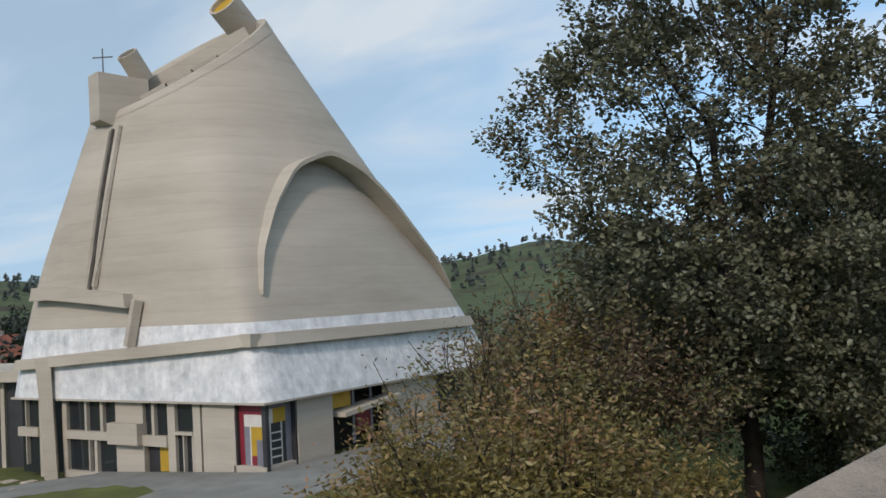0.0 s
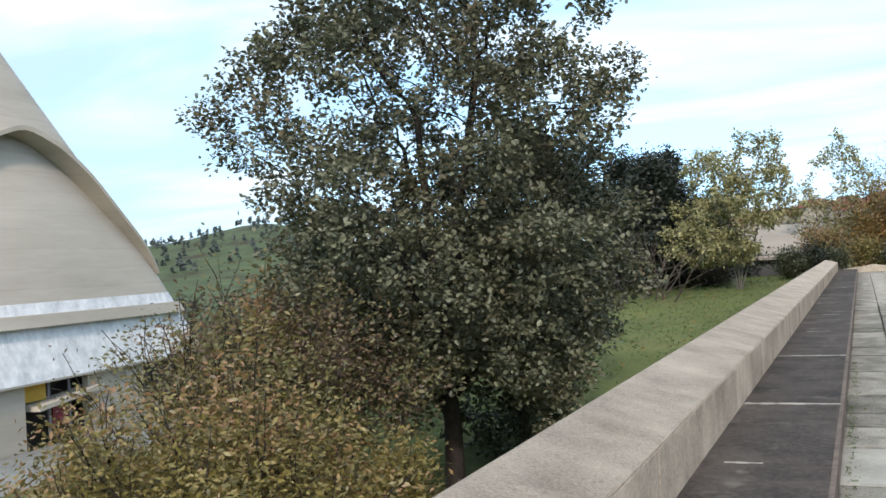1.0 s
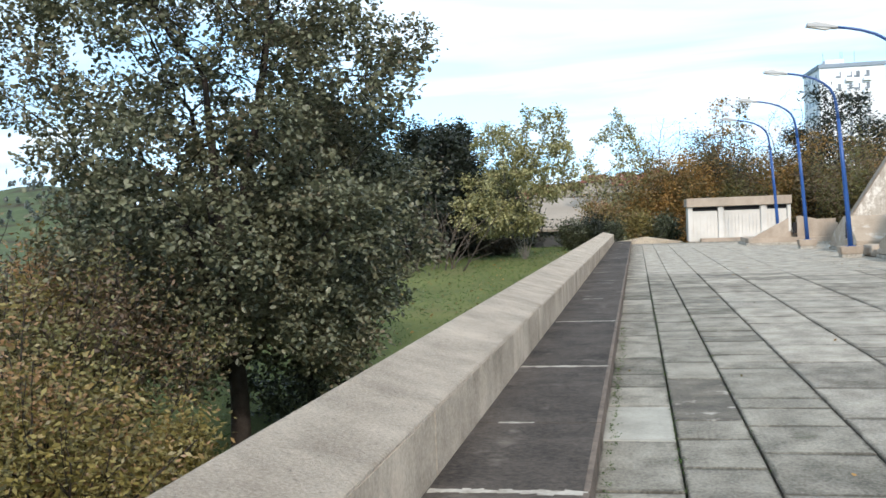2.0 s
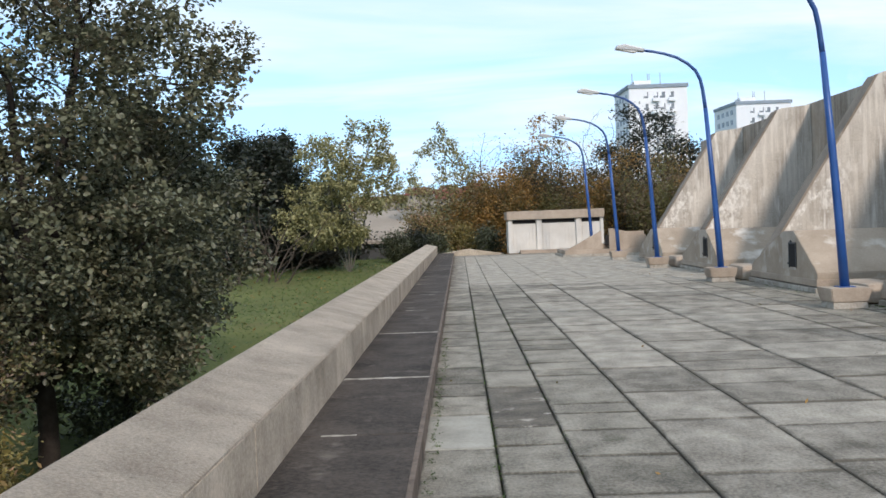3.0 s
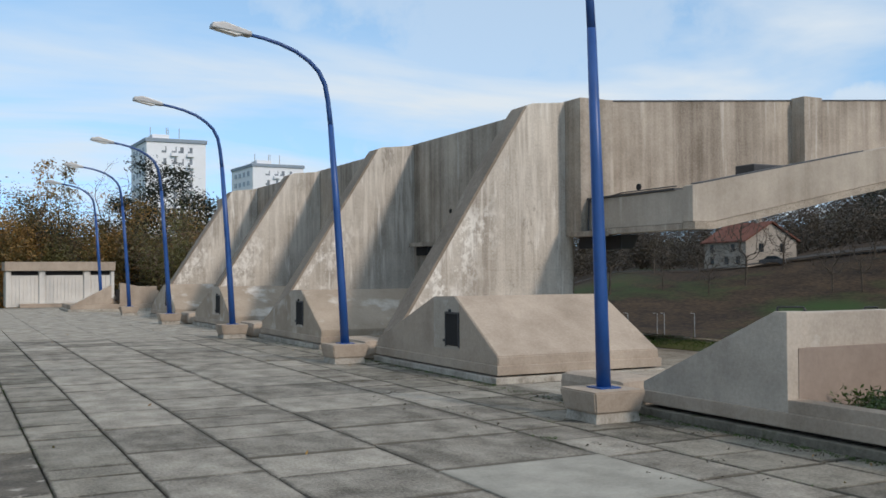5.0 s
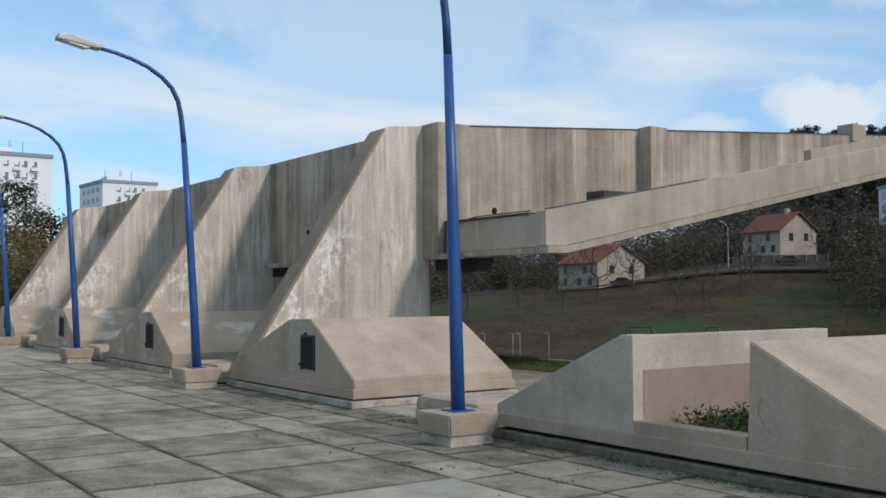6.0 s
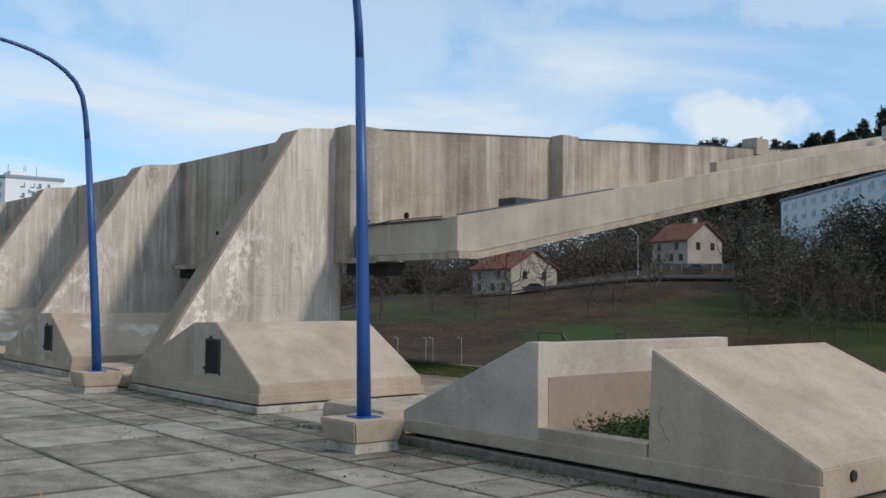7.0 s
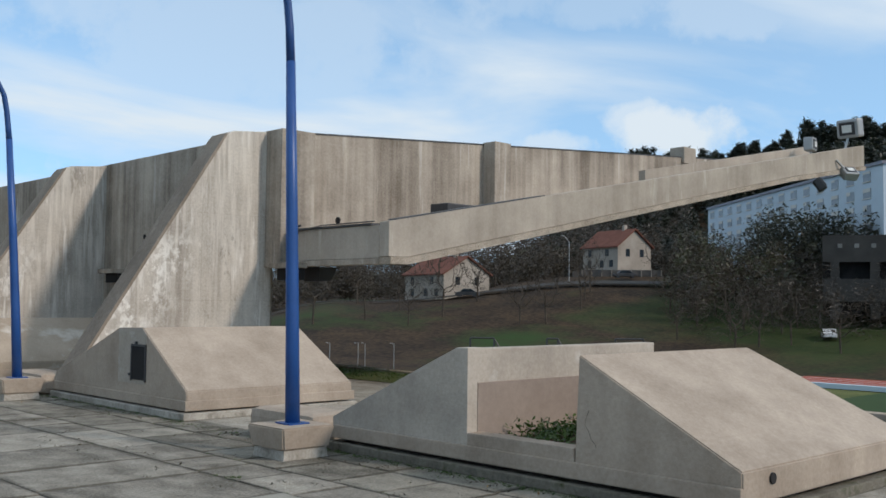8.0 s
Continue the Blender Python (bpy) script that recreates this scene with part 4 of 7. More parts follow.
# ---- apartment towers ----
def tower(xl, xc, xr, y0, depth, z0, z1):
    t = thing("apartment_tower", "white concrete apartment tower with rows of balconies behind the trees", "tower block", "apartment towers", at=((xc + xr) / 2, y0, z0))
    bm = bmesh.new()
    prism(bm, [(xc, y0), (xr, y0), (xr, y0 + depth), (xl, y0 + depth)], "z", z0, z1)
    part("wall", bm, TOWER_WHITE, t)
    bm = bmesh.new()
    prism(bm, [(xc - 0.3, y0 - 0.3), (xr + 0.3, y0 - 0.3), (xr + 0.3, y0 + depth), (xl - 0.3, y0 + depth)], "z", z1, z1 + 0.9)
    part("roof", bm, TOWER_BAND, t, "blue-grey cornice band")
    w = xr - xc
    k = 0
    z = z1 - 2.6
    while z > z0 + 12:
        for u0, u1, b in ((0.25, 0.33, 0), (0.42, 0.50, 1), (0.53, 0.62, 0), (0.69, 0.77, 1)):
            bm = bmesh.new()
            box(bm, xc + u0 * w, xc + u1 * w, y0 - 0.05, y0 + 0.02, z, z + 1.5)
            win = part("window", bm, TOWER_GLASS, t)
            bm = bmesh.new()
            box(bm, xc + u0 * w, xc + (u0 + (u1 - u0) * (0.35 if (k * 7 + int(u0 * 50)) % 3 else 0.75)) * 1.0 * w, y0 - 0.12, y0 - 0.06, z + 0.5, z + 1.5)
            part("blind", bm, TOWER_WHITE, win)
            if b:
                bm = bmesh.new()
                box(bm, xc + (u0 - 0.02) * w, xc + (u1 + 0.02) * w, y0 - 0.9, y0, z - 0.9, z - 0.05)
                part("balcony", bm, TOWER_WHITE, t)
        for q in range(4):
            f = 0.15 + q * 0.2
            px, py = xc + (xl - xc) * f, y0 + depth * f
            bm = bmesh.new()
            prism(bm, [(px - 0.12, py), (px + (xl - xc) * 0.1 - 0.12, py + depth * 0.1), (px + (xl - xc) * 0.1, py + depth * 0.1), (px, py)], "z", z, z + 1.4)
            part("side_window", bm, TOWER_GLASS, t)
        z -= 2.9
        k += 1
    bm = bmesh.new()
    box(bm, xc + 0.13 * w, xc + 0.42 * w, y0 + 3, y0 + 9, z1 + 0.9, z1 + 2.3)
    part("lift_house", bm, TOWER_WHITE, t)
    for u in (0.11, 0.38, 0.41, 0.60):
        bm = bmesh.new()
        tube(bm, [(xc + u * w, y0 + 4, z1), (xc + u * w, y0 + 4, z1 + 4.2)], 0.10, 5)
        part("mast", bm, GREY_METAL, t)


tower(43.6, 44.3, 59.0, 250, 18, -2, 34.6)
tower(81.4, 82.6, 98.6, 290, 20, -2, 34.0)


# ---- houses, blocks and cars on the far slope ----
def house(x, y, z, turn, length, width, eaves, ridge, wall_mat, label, grp):
    h = thing("house", label, "house", grp, at=(x, y, z))
    m = pose(x, y, z, 0, 0, turn)

    def add(name, bm, mat, parent=h, lab=""):
        bm.transform(m)
        return part(name, bm, mat, parent, lab)
    bm = bmesh.new()
    prism(bm, [(-width / 2, -2), (width / 2, -2), (width / 2, eaves), (0, ridge - 0.15), (-width / 2, eaves)], "x", -length / 2, length / 2)
    add("wall", bm, wall_mat)
    bm = bmesh.new()
    prism(bm, [(-width / 2 - 0.5, eaves - 0.25), (0, ridge), (width / 2 + 0.5, eaves - 0.25), (width / 2 + 0.5, eaves), (0, ridge + 0.28), (-width / 2 - 0.5, eaves)], "x", -length / 2 - 0.5, length / 2 + 0.5)
    roof = add("roof", bm, ROOF_TILE)
    bm = bmesh.new()
    box(bm, length * 0.2, length * 0.2 + 0.7, -0.4, 0.4, ridge - 0.6, ridge + 1.1)
    add("chimney", bm, wall_mat, roof)
    for u, zz in ((-0.3, 0.9), (0.05, 0.9), (0.32, 0.9), (-0.3, eaves - 1.9), (0.2, eaves - 1.9)):
        bm = bmesh.new()
        box(bm, u * length - 0.55, u * length + 0.55, -width / 2 - 0.06, -width / 2 + 0.02, zz, zz + 1.35)
        add("window", bm, DARK_GLASS)
        bm = bmesh.new()
        box(bm, u * length - 1.15, u * length - 0.6, -width / 2 - 0.08, -width / 2, zz, zz + 1.35)
        add("shutter", bm, SHED_ROOF)
    for u in (-0.2, 0.22):
        bm = bmesh.new()
        box(bm, length / 2 - 0.02, length / 2 + 0.06, u * width - 0.5, u * width + 0.5, eaves - 2.0, eaves - 0.5)
        add("window", bm, GLASS)
    return h


house(165.4, 120.2, 8.2, -104, 11, 8.6, 5.0, 8.4, HOUSE_WALL, "two-storey house with a red tiled roof on the slope", "houses on the slope")
house(131.2, 134.9, 1.9, -99, 13, 10.5, 5.0, 8.2, HOUSE_WALL, "pale house with a red tiled roof among bare trees", "houses on the slope")
garden_wall = thing("garden_wall", "low grey garden wall below the house on the slope", "garden wall", at=(158, 112, 6))
for k in range(9):
    a0, a1 = radians(-51.5 - k * 0.56), radians(-51.5 - k * 0.56 - 0.52)
    bm = bmesh.new()
    pa, pb = (Vector((-math.sin(a) * 189, math.cos(a) * 189, 0)) for a in (a0, a1))
    out_ = Vector((pa.x, pa.y, 0)).normalized() * 0.3
    zt = height(pa.x, pa.y) + 1.15
    prism(bm, [(q.x, q.y) for q in (pa, pb, pb + out_, pa + out_)], "z", zt - 1.8, zt)
    part("wall_panel", bm, SHED_METAL if k in (2, 5) else CHURCH_DARK, garden_wall)
    bm = bmesh.new()
    prism(bm, [(q.x, q.y) for q in (pb - out_ * 0.5, pb + (pb - pa) * 0.08 - out_ * 0.5, pb + (pb - pa) * 0.08 + out_ * 1.5, pb + out_ * 1.5)], "z", zt - 1.8, zt + 0.3)
    part("pier", bm, SHED_ROOF, garden_wall)
far_lamp = thing("street_lamp", "slender pale street lamp by the far road", "street lamp", at=(141, 112, 2))
bm = bmesh.new()
px_, py_ = 180 * math.sin(radians(51.3)), 180 * math.cos(radians(51.3))
pz_ = height(px_, py_)
tube(bm, [(px_, py_, pz_ - 0.2), (px_, py_, pz_ + 7.2), (px_ - 0.6, py_ + 0.5, pz_ + 8.2), (px_ - 1.1, py_ + 1.0, pz_ + 8.4)], [0.09, 0.07, 0.06, 0.12], 6)
part("pole", bm, GREY_METAL, far_lamp)

block = thing("apartment_block", "long pale blue apartment block below the pine wood", "apartment block", at=(200, 100, 2))
m = Matrix.Translation((205.4, 123.0, 10.5)) @ Euler((0, 0, math.atan2(-82, -69) + 0.016)).to_matrix().to_4x4()
bm = bmesh.new()
box(bm, 0, 78, 0, 11, -12, 13.7)
bm.transform(m)
part("wall", bm, PALE_BLUE, block)
bm = bmesh.new()
box(bm, -0.3, 78.3, -0.3, 11.3, 13.7, 14.2)
bm.transform(m)
part("roof", bm, GREY_PANEL, block)
for k in range(-1, 5):
    for j in range(14):
        x0, z0 = 1.6 + j * 5.4, 0.55 + k * 2.72
        bm = bmesh.new()
        box(bm, x0, x0 + 2.5, -0.04, 0.05, z0, z0 + 1.6)
        bm.transform(m)
        win = part("window", bm, TOWER_GLASS, block)
        bm = bmesh.new()
        box(bm, x0, x0 + (2.3 if (j + k) % 3 else 1.2), -0.10, -0.05, z0 + (1.0, 0.75, 1.25)[(k * 5 + j * 3) % 3], z0 + 1.6)
        bm.transform(m)
        part("blind", bm, WHITE_WALL, win)
        bm = bmesh.new()
        box(bm, x0 - 0.15, x0 + 2.45, -0.16, 0.02, z0 - 0.14, z0)
        bm.transform(m)
        part("sill", bm, WHITE_WALL, win)

hall = thing("dark_hall", "dark grey concrete hall raised on short piers", "hall", at=(140, 55, 0))
m = Matrix.Translation((136.1, 63.1, 0)) @ Euler((0, 0, radians(-65))).to_matrix().to_4x4()
# recess and undercroft are set back and also coloured black for their shade
for z0, z1, back, mat, nm in ((8.0, 11.8, 0.0, ASPHALT, "upper_wall"), (5.6, 8.0, 1.8, DARK_HOLE, "recess"), (2.4, 5.6, -0.6, ASPHALT, "lower_wall"), (0.5, 2.4, 2.6, DARK_HOLE, "undercroft")):
    bm = bmesh.new()
    box(bm, 0, 40, back, 16, z0, z1)
    bm.transform(m)
    part(nm, bm, mat, hall)
for j in range(7):
    bm = bmesh.new()
    box(bm, 1 + j * 5.2, 2.2 + j * 5.2, -0.5, 1.5, 0.0, 8.0)
    bm.transform(m)
    part("pier", bm, ASPHALT, hall)
    bm = bmesh.new()
    box(bm, 2 + j * 2.2, 2.6 + j * 2.2, -0.05, 0.05, 10.0, 10.6)
    bm.transform(m)
    part("window", bm, PATH_GREY, hall)


def car(x, y, turn, mat, label):
    z = height(x, y)
    c = thing("car", label, "car", "parked cars", at=(x, y, z))
    m = pose(x, y, z, 0, 0, turn)

    def add(name, bm, mt, parent=c):
        bm.transform(m)
        return part(name, bm, mt, parent)
    bm = bmesh.new()
    prism(bm, [(-2.1, 0.3), (-2.1, 0.75), (-1.3, 0.9), (-0.75, 1.42), (0.7, 1.45), (1.6, 0.92), (2.1, 0.8), (2.1, 0.3)], "y", -0.85, 0.85, bevel=0.08)
    add("body", bm, mat)
    for s in (-0.86, 0.84):
        bm = bmesh.new()
        prism(bm, [(-1.1, 0.92), (-0.65, 1.34), (0.6, 1.37), (1.3, 0.94)], "y", s, s + 0.02)
        add("window", bm, GLASS)
    for u in (-1.3, 1.35):
        for s in (-0.8, 0.8):
            bm = bmesh.new()
            bmesh.ops.create_cone(bm, cap_ends=True, segments=14, radius1=0.32, radius2=0.32, depth=0.2, matrix=pose(u, s, 0.32, 90, 0, 0))
            w = add("wheel", bm, DARK_BODY)


car(124.1, 122.3, -50, DARK_BODY, "dark small car parked by the road")
car(149.9, 107.1, -45, DARK_BODY, "dark small car parked beside a garden wall")
car(130.0, 59.5, 30, CAR_WHITE, "white car parked on grass by the dark hall")

# road along the slope, sports ground
bm = bmesh.new()
ring = []
for k in range(40):
    a = radians(-30 - k * 1.15)
    row = []
    for r in (176, 179):
        x, y = -math.sin(a) * r, math.cos(a) * r
        row.append(bm.verts.new((x, y, height(x, y) + 0.12)))
    ring.append(row)
for p, q in zip(ring, ring[1:]):
    bm.faces.new((p[0], p[1], q[1], q[0]))
bm.normal_update()
bmesh.ops.solidify(bm, geom=bm.faces[:], thickness=0.1)
setting("road", bm, ASPHALT, "narrow grey road across the slope", "road")
bm = bmesh.new()
box(bm, 30, 92, -60, 36, -6.2, -5.94)
setting("sports_field", bm, FIELD, "mown green sports field", "field")
bm = bmesh.new()
box(bm, 92, 104, -60, 50, -6.2, -5.92)
setting("running_track", bm, TRACK, "red running track beside the field", "running track")
for k in range(5):
    bm = bmesh.new()
    box(bm, 93.5 + k * 2.2, 93.62 + k * 2.2, -60, 50, -5.92, -5.90)
    part("lane_line", bm, CAR_WHITE, bpy.data.objects["running_track"])
bm = bmesh.new()
box(bm, 90.2, 91.0, -30, 47, -5.94, -5.5)
tagged(part("perimeter_board", bm, PALE_BLUE), "low pale blue perimeter board along the running track", "board")


def hook_post(x, y, h, turn):
    z = height(x, y)
    p = thing("hooked_post", "pale metal post with a short bent top", "post", "hooked posts by the sports ground", at=(x, y, z))
    bm = bmesh.new()
    d = Vector((math.cos(radians(turn)), math.sin(radians(turn)), 0))
    tube(bm, [(x, y, z), (x, y, z + h), Vector((x, y, z + h + 0.05)) + d * 0.45], 0.036, 6)
    part("post", bm, GREY_METAL, p)


for x, y in ((70.8, 86.9), (71.4, 86.4), (73.9, 84.3), (68.3, 88.9)):
    hook_post(x, y, 2.9, 140)


def goal_frame(x, y, turn, w):
    z = height(x, y)
    g = thing("goal_frame", "dark steel frame standing at the edge of the field", "goal frame", "steel frames by the field", at=(x, y, z))
    m = pose(x, y, z, 0, 0, turn)
    for a, b, nm in (((-w / 2, 0, 0), (-w / 2, 0, 4.4), "post"), ((w / 2, 0, 0), (w / 2, 0, 4.4), "post"), ((-w / 2, 0, 4.4), (w / 2, 0, 4.4), "crossbar"), ((w / 2, 0, 4.3), (w / 2 + 1.1, 0, 2.6), "stay")):
        bm = bmesh.new()
        tube(bm, [a, b], 0.09, 6)
        bm.transform(m)
        part(nm, bm, DARK_BODY, g)


goal_frame(65.9, 62.8, -45, 2.2)
goal_frame(70.9, 58.6, -45, 1.0)
goal_frame(76.8, 54.2, -45, 2.6)

# shed beyond the trees
shed = thing("shed", "low dark shed with a pale roof among the trees", "shed", at=(-4.8, 59, 0))
bm = bmesh.new()
box(bm, -6.5, -2.6, 59.6, 66, -3.2, 0.95)
part("wall", bm, SHED_METAL, shed)
bm = bmesh.new()
prism(bm, [(59.2, 0.80), (65.8, 2.75), (69.5, 1.0), (69.5, 0.85), (65.8, 2.55), (59.2, 0.66)], "x", -6.7, -1.4)
part("roof", bm, SHED_ROOF, shed)
for k in range(5):
    bm = bmesh.new()
    box(bm, -6.3 + k * 0.8, -6.22 + k * 0.8, 59.56, 59.6, -2.6, 0.75)
    part("cladding_rib", bm, SHED_METAL, shed)
rng = random.Random(5)
for k in range(30):
    x = rng.uniform(-80, 70)
    y = rng.uniform(470, 760)
    house(x, y, height(x, y) - 0.5, rng.uniform(-30, 30), rng.uniform(8, 14), 9, rng.uniform(4, 8), rng.uniform(8.5, 10.5), HOUSE_WALL, "small distant house of the town", "distant houses")

# low building and roofs beyond the church
low = thing("low_building", "low dark building with a pale flat concrete roof beyond the church", "building", at=(-75.0, 37.4, -9))
m = Matrix.Translation((-75.37, 39.66, 0)) @ Euler((0, 0, radians(-158))).to_matrix().to_4x4()
bm = bmesh.new()
box(bm, -2, 40, -8, 0, -11, -3.8)
bm.transform(m)
part("wall", bm, DARK_BODY, low)
bm = bmesh.new()
box(bm, -3, 41, -9, 1.2, -3.8, -2.9, bevel=0.05)
bm.transform(m)
part("roof", bm, CHURCH, low)
for k in range(9):
    bm = bmesh.new()
    box(bm, -1.5 + k * 4.6, -1.1 + k * 4.6, 0.0, 0.25, -11, -3.8)
    bm.transform(m)
    part("pier", bm, CHURCH, low)
house(-189.5, 90.1, -11.4, 30, 13, 9, 5.5, 8.8, HOUSE_WALL, "distant house with a tiled roof beyond the church", "houses beyond the church")
house(-169.9, 84.6, -12.3, 60, 12, 9, 5.0, 8.2, HOUSE_WALL, "distant house with a tiled roof beyond the church", "houses beyond the church")

# ---- the church ----
CU, CV = Vector((-0.9923, -0.1224, 0)), Vector((-0.1224, 0.9923, 0))
CC = Vector((-46.91, 38.97, 0))
SU, SV = 25.5, 28.5
FOOT = -4.63
base_mid = CC + CU * SU / 2 + CV * SV / 2
TOPC, TA, TB = Vector((-63.00, 45.54, 20.0)), Vector((3.776, 5.364, 3.93)), Vector((4.265, -1.976, -1.5))


def shell_point(ang, s, grow=0.0):
    """A point of the church's shell: s runs from the square foot (0) to the slanted oval top (1)."""
    c, q = math.cos(ang), math.sin(ang)
    e = 5 + 40 * (1 - s) ** 3
    k = (abs(c) ** e + abs(q) ** e) ** (-1 / e)
    foot = base_mid + CU * (c * k * SU / 2) + CV * (q * k * SV / 2) + Vector((0, 0, FOOT))
    d = (CU * c + CV * q)
    ta, tb = TA.to_2d().normalized(), TB.to_2d().normalized()
    t = math.atan2(d.to_2d().dot(tb), d.to_2d().dot(ta))
    head = TOPC + TA * math.cos(t) + TB * math.sin(t)
    return foot.lerp(head, s) + d * (grow + 1.0 * math.sin(math.pi * s))


def shell_at(face, u, z, grow=0.0):
    """The shell's point u metres along a face from the near corner (at foot level), at height z."""
    half = (SU if face == "L" else SV) / 2
    v = (u - half) / half
    ang = math.atan2(-1.0, v) if face == "L" else math.atan2(v, -1.0)
    lo, hi = 0.0, 1.0
    for _ in range(30):
        mid = (lo + hi) / 2
        if shell_point(ang, mid).z < z:
            lo = mid
        else:
            hi = mid
    return shell_point(ang, lo, grow)


church = thing("church", "tall raw concrete church tapering to a slanted oval top", "church", at=tuple(base_mid))
N, ROWS_ = 160, 40
WHITE_TO = 8


def skirt_share(ang):
    """How far up the shell the white coat ends: at one level all round."""
    foot, head = shell_point(ang, 0.0).z, shell_point(ang, 1.0).z
    return (0.3 - foot) / (head - foot)


def shell_rise(ang, j):
    q = skirt_share(ang)
    return q * j / WHITE_TO if j <= WHITE_TO else q + (1 - q) * (j - WHITE_TO) / (ROWS_ - WHITE_TO)


def shell_skin(j0, j1, name, mat, grow, cap=False):
    bm = bmesh.new()
    grid = [[bm.verts.new(shell_point(2 * math.pi * k / N, shell_rise(2 * math.pi * k / N, j), grow)) for k in range(N)] for j in range(j0, j1 + 1)]
    for a, b in zip(grid, grid[1:]):
        for k in range(N):
            bm.faces.new((a[k], a[(k + 1) % N], b[(k + 1) % N], b[k]))
    if cap:
        rim = grid[-1]
        for depth_, scale in ((0.0, 0.93), (-0.9, 0.90)):
            new_rim = []
            for k in range(N):
                p = TOPC.lerp(shell_point(2 * math.pi * k / N, 1.0, grow), scale) + Vector((0, 0, depth_))
                new_rim.append(bm.verts.new(p))
            for k in range(N):
                bm.faces.new((rim[k], rim[(k + 1) % N], new_rim[(k + 1) % N], new_rim[k]))
            rim = new_rim
        bm.faces.new(rim)
    return part(name, bm, mat, church, smooth=not cap)


shell_skin(WHITE_TO, ROWS_, "shell", CHURCH, 0.0)
shell_skin(ROWS_ - 1, ROWS_, "crown", CHURCH, 0.03, True)
shell_skin(0, WHITE_TO, "white_skirt", CHURCH_WHITE, 0.02)
# underside of the skirt
bm = bmesh.new()
pts = [CC + CU * a + CV * b for a, b in ((0, 0), (SU, 0), (SU, SV), (0, SV))]
prism(bm, [(p.x, p.y) for p in pts], "z", FOOT - 0.14, FOOT + 0.01)
part("soffit", bm, CHURCH, church)


def band(name, face, line, high, out_, mat, parent=church):
    """A box gutter that follows the shell along a line of (u, z of its top)."""
    bm = bmesh.new()
    ring = None
    for u, z in line:
        a, b = shell_at(face, u, z, -0.1), shell_at(face, u, z - high, -0.1)
        n_ = -CV if face == "L" else -CU
        c, d = a + n_ * (out_ + 0.1), b + n_ * (out_ + 0.1)
        c.z, d.z = a.z, b.z
        now = [bm.verts.new(p) for p in (a, c, d, b)]
        if ring:
            for i in range(4):
                bm.faces.new((ring[i], now[i], now[(i + 1) % 4], ring[(i + 1) % 4]))
        else:
            bm.faces.new(now)
        ring = now
    bm.faces.new(ring[::-1])
    return part(name, bm, mat, parent)


def ramp_line(u0, z0, u1, z1, n=16):
    return [(u0 + (u1 - u0) * i / n, z0 + (z1 - z0) * i / n) for i in range(n + 1)]


band("gutter", "L", ramp_line(0.0, -0.42, 24.9, -1.85), 0.78, 0.55, CHURCH)
band("gutter", "R", ramp_line(0.0, -0.42, 28.0, -0.5), 0.80, 0.55, CHURCH)
band("upper_gutter", "L", [(10.4, 2.55), (13, 2.85), (17, 3.2), (20, 3.4), (23.4, 3.4)], 0.95, 0.8, CHURCH)
bm = bmesh.new()
p = shell_at("L", 0.0, -0.8)
prism(bm, [((p + CU * i + CV * j).x, (p + CU * i + CV * j).y) for i, j in ((0.3, 0.3), (0.3, -0.62), (-0.62, -0.62), (-0.62, 0.3))], "z", -1.22, -0.41)
part("gutter_corner", bm, CHURCH, church)
bm = bmesh.new()
tube(bm, [shell_at("L", 9.7, 2.1, 0.35), shell_at("L", 11.0, -1.0, 0.4)], 0.42, 4)
part("down_spout", bm, CHURCH, church)
# drop pillar from the gutter to the ground
bm = bmesh.new()
p0 = CC + CU * 20.3 - CV * 0.35
tube(bm, [p0 + Vector((0, 0, -11.5)), p0 + CU * 0.35 + Vector((0, 0, -5)), p0 + CU * 0.6 + Vector((0, 0, -1.7))], [0.62, 0.62, 0.75], 4)
part("drop_pillar", bm, CHURCH, church)
# slender pair of pipes up the left face
for du, r_, mt in ((0.0, 0.24, CHURCH), (0.62, 0.13, CHURCH_DARK), (1.0, 0.20, CHURCH)):
    bm = bmesh.new()
    tube(bm, [shell_at("L", 14.3 + du - (2.7 - 0.5 * du) * (k / 10) ** 0.8, 3.2 + k * 1.16 - du * 0.3, 0.12) for k in range(11)], r_, 6)
    part("pipe", bm, mt, church)

# arched hood standing off the right face
def arch_line(v):
    """Along the arch, from its foot near the corner over the crown and down: u along the face, z, stand-off."""
    keys = [(0.0, 2.2, 2.0, 0.1), (0.12, 3.2, 4.7, 0.4), (0.26, 5.9, 7.9, 0.8), (0.38, 9.8, 10.8, 1.2), (0.5, 15.2, 12.0, 1.5), (0.6, 19.0, 10.8, 1.6), (0.72, 22.2, 8.8, 1.4), (0.82, 24.7, 6.2, 1.0), (0.92, 27.0, 4.0, 0.6), (1.0, 28.3, 1.8, 0.1)]
    for a, b in zip(keys, keys[1:]):
        if v <= b[0]:
            f = (v - a[0]) / (b[0] - a[0])
            return tuple(a[i] + (b[i] - a[i]) * f for i in (1, 2, 3))
    return keys[-1][1:]


def along_arch(n):
    raw = [arch_line(i / n) for i in range(n + 1)]
    for _ in range(2):
        raw = [raw[0]] + [tuple((raw[i - 1][k] + 2 * raw[i][k] + raw[i + 1][k]) / 4 for k in range(3)) for i in range(1, n)] + [raw[-1]]
    return raw


